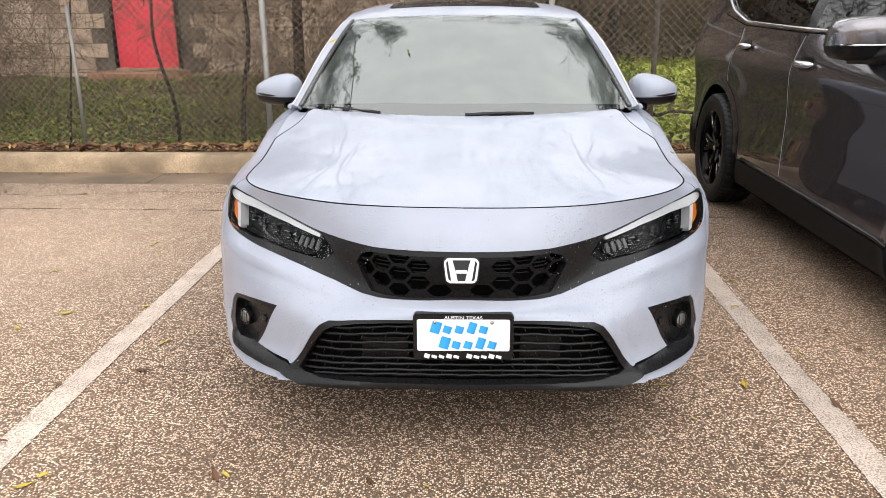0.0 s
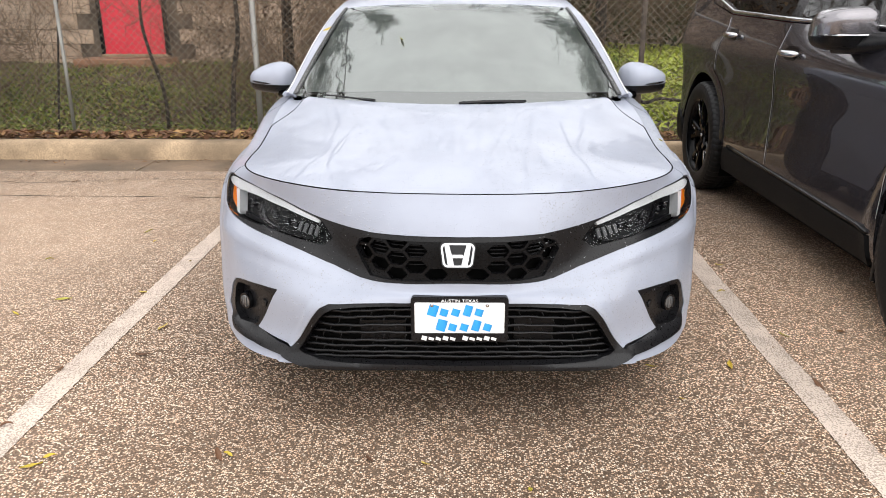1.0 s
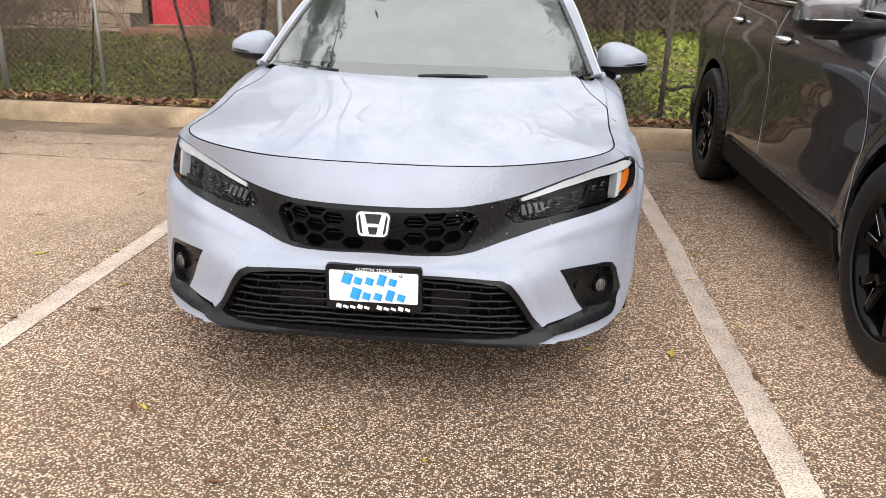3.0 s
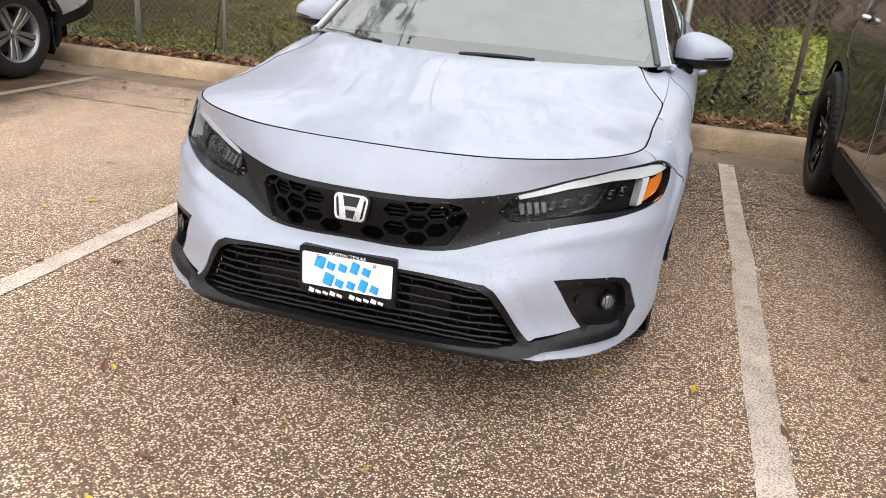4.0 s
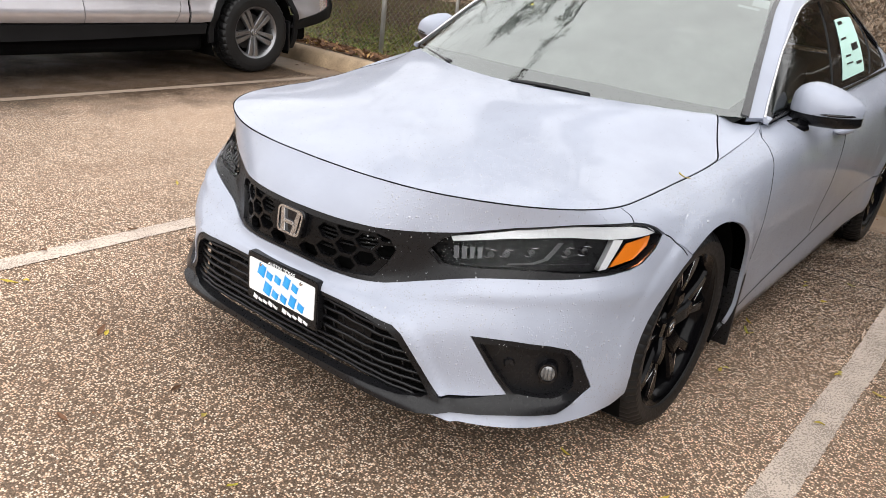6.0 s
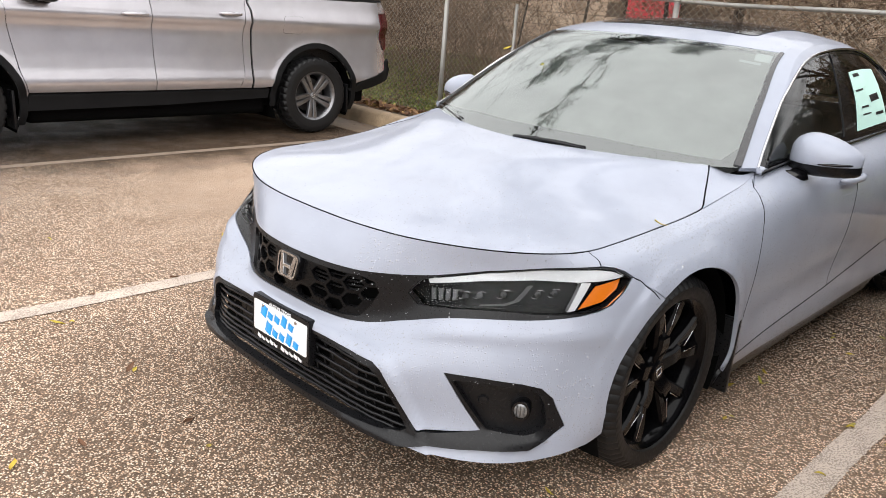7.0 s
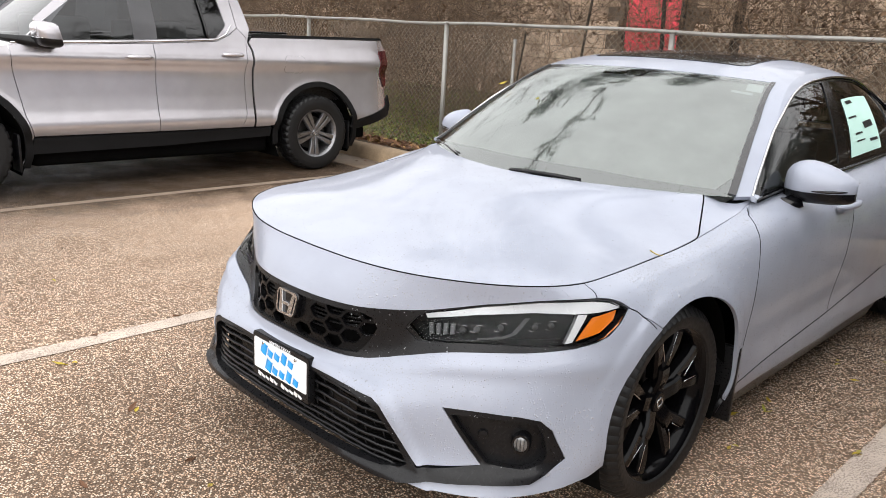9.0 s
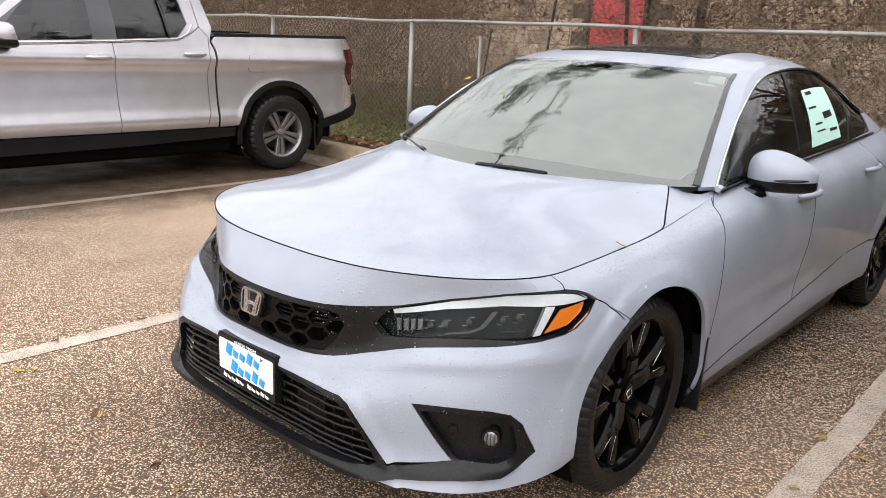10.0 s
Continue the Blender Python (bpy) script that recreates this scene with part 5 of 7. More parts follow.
    for a in ((.565, .585), ):
        for s in (1, -1):
            band = [(.583, .012), (.599, .004), (.599, .2), (.599, .45), (.599, .728), (.585, .728), (.584, .45), (.583, .2)]
            part("screen_moulding", panel(over, band, out=1, lift=.005, step=.03, depth=.008, side=s), MOULDING, car, "wet black moulding beside the windscreen")
    for x0, x1 in ((.01, .285), (-.68, -.34)):
        pts = []
        for k in range(9):
            t = k / 8
            x = x0 + (x1 - x0) * t
            pts.append((x, .19 + .33 * (abs(x) / .72) ** 2 - .004 + .010 * math.sin(math.pi * t), .914 + .004 * math.sin(math.pi * t)))
        arm = part("wiper", tube(pts, [.006, .006, .006, .007, .007, .006, .005, .004, .003], 6), TRIM_BLACK, car)
        part("wiper_blade", tube([(x, y + .012, z + .003) for x, y, z in pts], .0035, 5), TRIM_BLACK, arm)
    part("inner_mirror", box(-.11, .12, 1.06, 1.09, 1.14, 1.205, .012), TRIM_BLACK, car)
    part("camera_shroud", panel(over, [(0, .58), (.10, .58), (.13, .72), (0, .72)], out=1, lift=-.02, depth=.02, step=.04, both=True), GLOSS_BLACK, car)
    # stickers inside the glass
    part("windscreen_sticker", panel(over, [(.515, .704), (.580, .702), (.578, .632), (.523, .640)], out=1, lift=-.006, depth=0, step=.03), WHITE_PAPER, car, "white sticker inside the windscreen")
    part("windscreen_sticker", panel(over, [(.478, .632), (.552, .622), (.552, .604), (.480, .614)], out=1, lift=-.006, depth=0, step=.03), WHITE_PAPER, car)
    sheet_ring = [(1.14, .285), (1.53, .312), (1.44, .05), (1.02, .045)]
    label_ = part("price_sheet", panel(cabin, sheet_ring, out=1, lift=-.006, depth=0, step=.05), PAPER, car, "pale green price sheet inside the window")
    for r in ([(1.18, .262), (1.27, .268), (1.265, .282), (1.175, .276)], [(1.29, .15), (1.42, .16), (1.42, .19), (1.29, .18)], [(1.31, .09), (1.42, .092), (1.42, .105), (1.31, .103)], [(1.14, .13), (1.24, .132), (1.24, .140), (1.14, .138)], [(1.13, .10), (1.25, .102), (1.25, .108), (1.13, .106)], [(1.13, .20), (1.24, .205), (1.24, .213), (1.13, .208)]):
        part("printed_bar", panel(cabin, r, out=1, lift=-.0045, depth=0, step=.05), TRIM_BLACK, label_)


def cabin_inside(car):
    """Dashboard, wheel, seats and a dark tub, as seen through the glass."""
    bm = bmesh.new()
    rows = []
    for y, z in ((.26, .875), (.55, .905), (.75, .915), (.92, .905), (.98, .86), (1.0, .70)):
        rows.append([bm.verts.new((x, y + .26 * (abs(x) / .66) ** 2 * (1 if y < .6 else .5 if y < .9 else .15), z - .02 * (abs(x) / .66) ** 2)) for x in np.linspace(-.66, .66, 15)])
    for p, q in zip(rows, rows[1:]):
        for i in range(14):
            bm.faces.new((p[i], p[i + 1], q[i + 1], q[i]))
    part("dashboard", bm, DASH, car)
    part("dash_screen", box(-.15, .10, .72, .745, .90, .985, .008), SEAT, car)
    ring = bmesh.new()
    tube([(.37 + .18 * math.cos(2 * math.pi * k / 28), 1.10 - .07 * math.sin(2 * math.pi * k / 28), .88 + .165 * math.sin(2 * math.pi * k / 28)) for k in range(29)], .016, 8, ring)
    sw = part("steering_wheel", ring, TRIM_BLACK, car)
    part("steering_hub", box(.30, .44, 1.07, 1.12, .83, .93, .02), TRIM_BLACK, car)
    for x in (-.37, .37):
        seat = part("seat", box(x - .25, x + .25, 1.45, 1.62, .45, 1.05, .06, 3), SEAT, car)
        part("headrest", box(x - .13, x + .13, 1.56, 1.66, 1.06, 1.22, .04, 3), SEAT, car)
        part("seat_cushion", box(x - .25, x + .25, 1.05, 1.55, .36, .50, .05, 3), SEAT, car)
    part("rear_view_mirror", box(-.115, .115, .965, .99, 1.165, 1.225, .012, 3), TRIM_BLACK, car)
    part("mirror_stalk", box(-.03, .03, .955, .985, 1.215, 1.268, .012, 2), TRIM_BLACK, car)
    part("rear_seat", box(-.62, .62, 2.25, 2.45, .45, 1.02, .06, 3), SEAT, car)
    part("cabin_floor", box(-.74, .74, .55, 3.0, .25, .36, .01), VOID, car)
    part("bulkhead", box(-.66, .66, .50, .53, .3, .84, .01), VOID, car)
    part("headlining", panel(over, [(0, .76), (.56, .76), (.56, 2.28), (0, 2.28)], out=1, lift=-.03, depth=0, step=.12, both=True), SEAT, car)


def mirror(car, s):
    """A door mirror: painted cap with its peak near the car, black lower shell, neck and foot, mirror glass behind."""
    x0, wide, y0 = .776, .228, .845
    spots = [0, .06, .18, .32, .5, .7, .86, .95, 1]
    crown = [.990, 1.010, 1.026, 1.031, 1.025, 1.011, .993, .980, .966]
    keel = [.892, .884, .878, .876, .878, .882, .888, .894, .904]
    nose = [.030, .052, .078, .094, .098, .090, .070, .048, .024]
    def shell(upper):
        bm = bmesh.new()
        rows = []
        for u in np.linspace(0, 1, 40):
            u = .5 - .5 * math.cos(math.pi * u)
            hi, lo, deep = (smooth_at(spots, c, u) for c in (crown, keel, nose))
            split = .923 + .010 * u ** 2
            row = []
            for k in range(29):
                phi = math.pi * k / 28
                c, w = math.cos(phi), math.sin(phi)
                z = (hi + lo) / 2 + (hi - lo) / 2 * math.copysign(abs(c) ** .85, c)
                z = max(z, split) if upper else min(z, split - .0015)
                grow_ = 1 if upper else .975
                row.append(bm.verts.new((s * (x0 + wide * u), y0 + .020 * u - deep * grow_ * w ** .8, z)))
            rows.append(row)
        for p, q in zip(rows, rows[1:]):
            for i in range(28):
                bm.faces.new((p[i], p[i + 1], q[i + 1], q[i]))
        bm.faces.new(rows[0])
        bm.faces.new(rows[-1])
        bmesh.ops.remove_doubles(bm, verts=bm.verts, dist=2e-5)
        bmesh.ops.recalc_face_normals(bm, faces=bm.faces)
        return sharpen(bm, 42)
    cap = part("mirror_cap", shell(True), PAINT, car)
    part("mirror_shell", shell(False), TRIM_BLACK, cap)
    def pane_shape(inset_, y, thick):
        us = np.linspace(.05, .90, 22)
        ring = [(u, smooth_at(spots, crown, u) - inset_) for u in us] + [(u, smooth_at(spots, keel, u) + inset_) for u in us[::-1]]
        bm = bmesh.new()
        near, far = ([bm.verts.new((s * (x0 + wide * u), y0 + .020 * u + d, z)) for u, z in ring] for d in (y, y + thick))
        near, far = list(near), list(far)
        bm.faces.new(near)
        bm.faces.new(far[::-1])
        for i in range(len(ring)):
            j = (i + 1) % len(ring)
            bm.faces.new((near[j], near[i], far[i], far[j]))
        bmesh.ops.recalc_face_normals(bm, faces=bm.faces)
        return sharpen(bm, 40)
    part("mirror_back", pane_shape(.004, -.002, .012), TRIM_BLACK, cap)
    part("mirror_glass", pane_shape(.012, .011, .003), CHROME, cap)
    strip = [(s * (x0 + wide * u), y0 + .020 * u - smooth_at(spots, nose, u) * .985, .929 + .010 * u ** 2 + .004 * (u - .45)) for u in np.linspace(.5, .93, 9)]
    part("turn_signal", tube(strip, [.0012, .003, .0042, .005, .0055, .0055, .005, .0045, .002], 6), GLOSS_BLACK, cap)
    part("mirror_neck", tube([(s * (x0 + .012), y0 - .010, .955), (s * (x0 + .004), y0 - .014, .93), (s * (x0 + .006), y0 - .010, .892)], [.010, .018, .018], 10), TRIM_BLACK, cap)
    foot = tube([(s * .745, .765, .872), (s * .775, .762, .860), (s * .805, .785, .862), (s * .84, .81, .886)], [.026, .029, .029, .030], 12)
    part("mirror_foot", foot, GLOSS_BLACK, cap)


def smooth_at(at, values, u):
    """A smooth curve through values, read at u."""
    k = min(max(sum(1 for q in at if q <= u) - 1, 0), len(at) - 2)
    f = (u - at[k]) / (at[k + 1] - at[k])
    v = [values[min(max(k + j, 0), len(at) - 1)] for j in (-1, 0, 1, 2)]
    return float(cubic(*v, f)) if 0 < k < len(at) - 2 else values[k] + (values[k + 1] - values[k]) * f


glass_side = pane("side_glass", (.34, .36, .36), 1.5)
hatchback()


# ---- the neighbours: a dark sport utility vehicle and a silver pickup ----
def flank_of(spec):
    """A vehicle's side as a surface over (y, z), drawn in towards nose and tail."""
    zs, ws = zip(*spec["width"])
    y0, y1 = spec["ends"]

    def flank(y, z):
        y, z = np.asarray(y, float), np.asarray(z, float)
        fine = np.linspace(-1, 1, 7) * spec["soft"]
        w = np.mean([np.interp(z + d, zs, ws) for d in fine], 0)
        w = w - spec["shoulder"] * np.clip((1.65 - y) / 1.4, 0, 1) * np.clip(z - .98 + .16 * np.clip((.5 - y) / .6, 0, 1), 0, .24) ** 1.5
        w = w - .17 * np.clip((y0 + .55 - y) / .55, 0, 1) ** 2 - .12 * np.clip((y - y1 + .35) / .35, 0, 1) ** 2
        for axle in spec["axles"]:
            r = np.hypot(y - axle, z - spec["radius"])
            k = np.clip((spec["arch"] + .085 - r) / .05, 0, 1)
            w = w + spec["flare"] * k * k * (3 - 2 * k)
        return np.stack([w, y, z], -1)
    return flank


def side_arch(axle, z, r, first, last, n=20):
    return [(axle + r * math.cos(radians(first + (last - first) * k / n)), z + r * math.sin(radians(first + (last - first) * k / n))) for k in range(n + 1)]


def big_vehicle(name, m, label, category, spec):
    """A parked vehicle with cut flanks, glass, cladding, mirrors, roof, nose, tail and wheels."""
    v = thing(name, m, label, category)
    flank, body, r = flank_of(spec), spec["body"], spec["radius"]
    for s in (1, -1):
        for title, ring in spec["panels"]:
            p = part(title, panel(flank, ring, gap=.003, step=.032, depth=.018, side=s, out=1), body, v)
            for hy, hz in spec["handles"].get(title, ()):
                bm = bmesh.new()
                at = flank(np.linspace(hy - .11, hy + .11, 9), np.full(9, hz))
                tube([(s * (q[0] + .010 + .030 * math.sin(math.pi * i / 8) ** .6), q[1], q[2]) for i, q in enumerate(at)], [.009] + [.018] * 7 + [.009], 8, bm)
                part("door_handle", bm, spec["handle"], p, "bright door handle" if spec["handle"] is CHROME else "")
                part("handle_cup", panel(flank, soft_box(hy, hz, .15, .07, .03), lift=.002, depth=0, step=.02, side=s, out=1), GLOSS_BLACK if spec["handle"] is CHROME else body, p)
        for title, ring in spec["cladding"]:
            part(title, panel(flank, ring, gap=.002, lift=.010, step=.045, depth=.03, side=s, out=1), CLADDING, v)
        for title, ring, mat in spec["glass"]:
            part(title, panel(flank, ring, lift=-.010, step=.10, depth=0, side=s, out=1), mat, v)
        for title, line, radius, mat in spec["strips"]:
            k = np.linspace(0, len(line) - 1, 5 * len(line))
            y, z = (np.interp(k, range(len(line)), [q[i] for q in line]) for i in (0, 1))
            part(title, tube([(s * (q[0] + .004), q[1], q[2]) for q in flank(y, z)], radius, 6), mat, v)
        for axle in spec["axles"]:
            well = lathe([(spec["arch"] + .02, .45), (spec["arch"] + .015, .93)], 40)
            for f in [f for f in well.faces if f.calc_center_median().z < -.20]:
                well.faces.remove(f)
            bmesh.ops.transform(well, matrix=Matrix.Translation((0, axle, r)) @ Matrix.Diagonal((s, 1, 1, 1)), verts=well.verts)
            part("wheel_arch_liner", well, VOID, v)
            part("mud_flap", box(s * .86 - .09, s * .86 + .09, axle + spec["arch"] - .05, axle + spec["arch"] - .03, .19, .48, .004), TRIM_BLACK, v)
            wheel("wheel", v, Matrix.Translation((s * spec["track"], axle, r)) @ (Matrix.Rotation(math.pi, 4, "Z") if s < 0 else Matrix.Identity(4)) @ Matrix.Rotation(.2 + axle, 4, "X"), r, spec["rim"], .25, spec["spokes"], spec["dark_wheels"], 56 if spec["dark_wheels"] else 36)
        # door mirror
        my, mz, mx = spec["mirror"]
        bm = bmesh.new()
        bmesh.ops.create_uvsphere(bm, u_segments=28, v_segments=16, radius=1)
        for w in bm.verts:
            c = [math.copysign(abs(q) ** .6, q) for q in w.co]
            w.co = Vector((c[0] * .13, min(c[1] * .11, .05) - .02 * c[2], c[2] * .095 * (1 - .1 * c[0])))
        top = bm.copy()
        for w in top.verts:
            w.co.z = max(w.co.z, -.028)
        for w in bm.verts:
            w.co = w.co * .985
            w.co.z = min(w.co.z, -.022)
        place = Matrix.Translation((s * mx, my, mz)) @ Matrix.Diagonal((s, 1, 1, 1))
        for q in (bm, top):
            bmesh.ops.transform(q, matrix=place, verts=q.verts)
            bmesh.ops.recalc_face_normals(q, faces=q.faces)
        cap = part("mirror_cap", sharpen(top, 55), spec["mirror_paint"], v)
        part("mirror_shell", sharpen(bm, 55), TRIM_BLACK, cap)
        part("mirror_strip", tube([(s * (mx + d), my - .10 + .5 * max(0, d - .06), mz - .022) for d in np.linspace(-.10, .11, 9)], .006, 6), CHROME, cap)
        part("mirror_foot", tube([(s * (mx + .03), my + .01, mz - .055), (s * (mx - .07), my - .06, mz - .058), (s * (mx - .11), my - .18, mz - .045), (s * (mx - .14), my - .32, mz - .03)], [.05, .046, .034, .022], 10), TRIM_BLACK, cap)
    # top skin
    bm, rows = bmesh.new(), []
    for y, z, w, crown in spec["top"]:
        rows.append([bm.verts.new((w * x, y + .10 * (x * x) * (1 if y < 1 else 0), z - crown * x ** 4)) for x in np.linspace(-1, 1, 13)])
    screen = bmesh.new()
    for k, (p, q) in enumerate(zip(rows, rows[1:])):
        for i in range(12):
            if spec["screen"][0] <= k < spec["screen"][1] and 0 < i < 11:
                screen.faces.new([screen.verts.new(w.co) for w in (p[i], p[i + 1], q[i + 1], q[i])])
            else:
                bm.faces.new((p[i], p[i + 1], q[i + 1], q[i]))
    bmesh.ops.remove_doubles(screen, verts=screen.verts, dist=1e-4)
    part("roof_and_bonnet", bm, body, v)
    part("windscreen", screen, bpy.data.materials["side_glass"], v)
    y0, y1 = spec["ends"]
    for title, at, w, z0, z1, mat in spec["caps"]:
        part(title, box(-w, w, min(at), max(at), z0, z1, .05, 3), mat, v)
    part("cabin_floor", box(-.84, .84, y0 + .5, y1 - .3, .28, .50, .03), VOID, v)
    # low unseen boxes, added to keep skylight off the ground below
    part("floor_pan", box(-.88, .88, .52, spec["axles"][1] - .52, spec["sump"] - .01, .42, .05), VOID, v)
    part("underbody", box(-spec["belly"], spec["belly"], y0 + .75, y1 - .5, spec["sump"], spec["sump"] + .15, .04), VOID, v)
    for y in spec["seats"]:
        for x in (-.40, .40):
            part("seat", box(x - .26, x + .26, y, y + .18, .7, 1.38, .06, 2), SEAT, v)
    part("headlining", box(-.66, .66, spec["roof"][0], spec["roof"][1], spec["roof"][2] - .05, spec["roof"][2] - .02, .01), SEAT, v)
    return v


def suv():
    a0, a1, r, R = 0, 2.90, .385, .445
    rear = side_arch(a1, r, R, 205, -25)
    front = side_arch(a0, r, R, 205, -25)
    spec = dict(
        body=GREY_PAINT, belly=.70, sump=.19, shoulder=1.3, soft=.045, radius=r, arch=R, flare=.012, axles=(a0, a1), ends=(-.98, 3.78), track=.855, rim=.262, spokes=5, dark_wheels=True, handle=CHROME, mirror_paint=SKYLIT_GREY,
        width=[(.18, .90), (.30, .945), (.42, .955), (.60, .945), (.80, .950), (.95, .975), (1.03, .985), (1.10, .965), (1.18, .945), (1.24, .925), (1.45, .845), (1.66, .755), (1.75, .66)],
        panels=[("fender", [(-.90, .45), (-.90, .95), (-.5, 1.0), (.1, 1.06), (.42, 1.12), (.40, .95), (.42, .60), (.415, .36)] + front[::-1]),
                ("front_door", [(.42, 1.12), (.60, 1.185), (1.58, 1.205), (1.60, 1.10), (1.665, .85), (1.69, .60), (1.665, .40), (1.5, .385), (.415, .37), (.42, .60), (.40, .95)]),
                ("rear_door", [(1.58, 1.205), (2.55, 1.23), (2.52, 1.15), (2.66, .95), (2.70, .86)] + [p for p in side_arch(a1, r, R + .07, 100, 180, 8)] + [(2.37, .40), (1.665, .40), (1.69, .60), (1.665, .85), (1.60, 1.10)]),
                ("quarter_panel", [(2.55, 1.23), (3.05, 1.30), (3.25, 1.42), (3.30, 1.60), (3.0, 1.66), (3.2, 1.70), (3.55, 1.55), (3.68, 1.2), (3.72, .80), (3.74, .55), (3.34, .45)] + [p for p in rear[::-1] if p[1] > .45] + [p for p in side_arch(a1, r, R + .07, 180, 100, 8)] + [(2.70, .86), (2.66, .95), (2.52, 1.15)]),
                ("window_frame", [(.42, 1.12), (.60, 1.185), (1.58, 1.205), (2.55, 1.23), (3.05, 1.30), (3.25, 1.42), (3.30, 1.60), (3.0, 1.72), (1.6, 1.75), (1.15, 1.70), (.8, 1.45)] + [(.80, 1.40), (1.2, 1.63), (1.7, 1.67), (2.9, 1.64), (3.12, 1.52), (3.05, 1.38), (2.5, 1.255), (1.58, 1.225), (.66, 1.205)])],
        cladding=[("side_cladding", [(.47, .37), (1.665, .40), (2.37, .40), (2.42, .24), (.45, .24)]),
                  ("rear_bumper", [(3.34, .45), (3.74, .55), (3.72, .30), (3.30, .26), (3.32, .40)])],
        glass=[("front_window", [(.66, 1.205), (1.56, 1.225), (1.56, 1.66), (1.2, 1.63), (.80, 1.40)], TINTED),
               ("rear_window", [(1.66, 1.227), (2.48, 1.25), (2.52, 1.65), (1.66, 1.67)], TINTED),
               ("quarter_window", [(2.54, 1.26), (3.05, 1.38), (3.12, 1.52), (2.9, 1.64), (2.58, 1.65)], TINTED),
               ("pillar", [(1.56, 1.225), (1.66, 1.227), (1.66, 1.67), (1.56, 1.66)], GLOSS_BLACK), ("pillar", [(2.48, 1.25), (2.54, 1.26), (2.58, 1.65), (2.52, 1.65)], GLOSS_BLACK)],
        strips=[("belt_trim", [(.62, 1.20), (1.0, 1.208), (1.6, 1.222), (2.2, 1.24), (2.55, 1.25), (2.9, 1.32), (3.1, 1.40), (3.16, 1.50)], .011, CHROME),
                ("door_edge", [(.42, 1.12), (.405, 1.03), (.40, .95), (.41, .78), (.42, .60), (.415, .46)], .0013, EDGE_GLINT),
                ("door_edge", [(1.585, 1.19), (1.60, 1.10), (1.665, .85), (1.69, .60), (1.668, .43)], .0013, EDGE_GLINT),
                ("door_edge", [(2.545, 1.21), (2.52, 1.15), (2.66, .95), (2.695, .87)], .0013, EDGE_GLINT),
                ("sill_trim", [(.47, .385), (1.2, .40), (2.3, .415)], .010, GLOSS_BLACK)],
        handles={"front_door": [(1.46, 1.055)], "rear_door": [(2.40, 1.11)]}, mirror=(.86, 1.195, 1.01), screen=(4, 6),
        top=[(-1.0, .60, .86, .1), (-.98, .92, .86, .1), (-.80, 1.0, .86, .08), (0, 1.10, .86, .06), (.50, 1.17, .84, .04), (1.05, 1.62, .74, .03), (1.3, 1.73, .70, .04), (2.2, 1.78, .70, .05), (3.2, 1.73, .70, .05), (3.55, 1.55, .70, .03), (3.70, 1.15, .80, .02), (3.76, .60, .84, .02)],
        caps=[("front_bumper", (-1.0, -.85), .80, .30, .75, TRIM_BLACK), ("tail_lamp", (3.56, 3.66), .86, 1.02, 1.24, RED_LENS)], seats=(.95, 1.9), roof=(1.1, 3.2, 1.70))
    return big_vehicle("sport_utility_vehicle", pose(2.685, 1.07, 0), "dark grey sport utility vehicle, wet, parked nose out on black wheels", "car", spec)


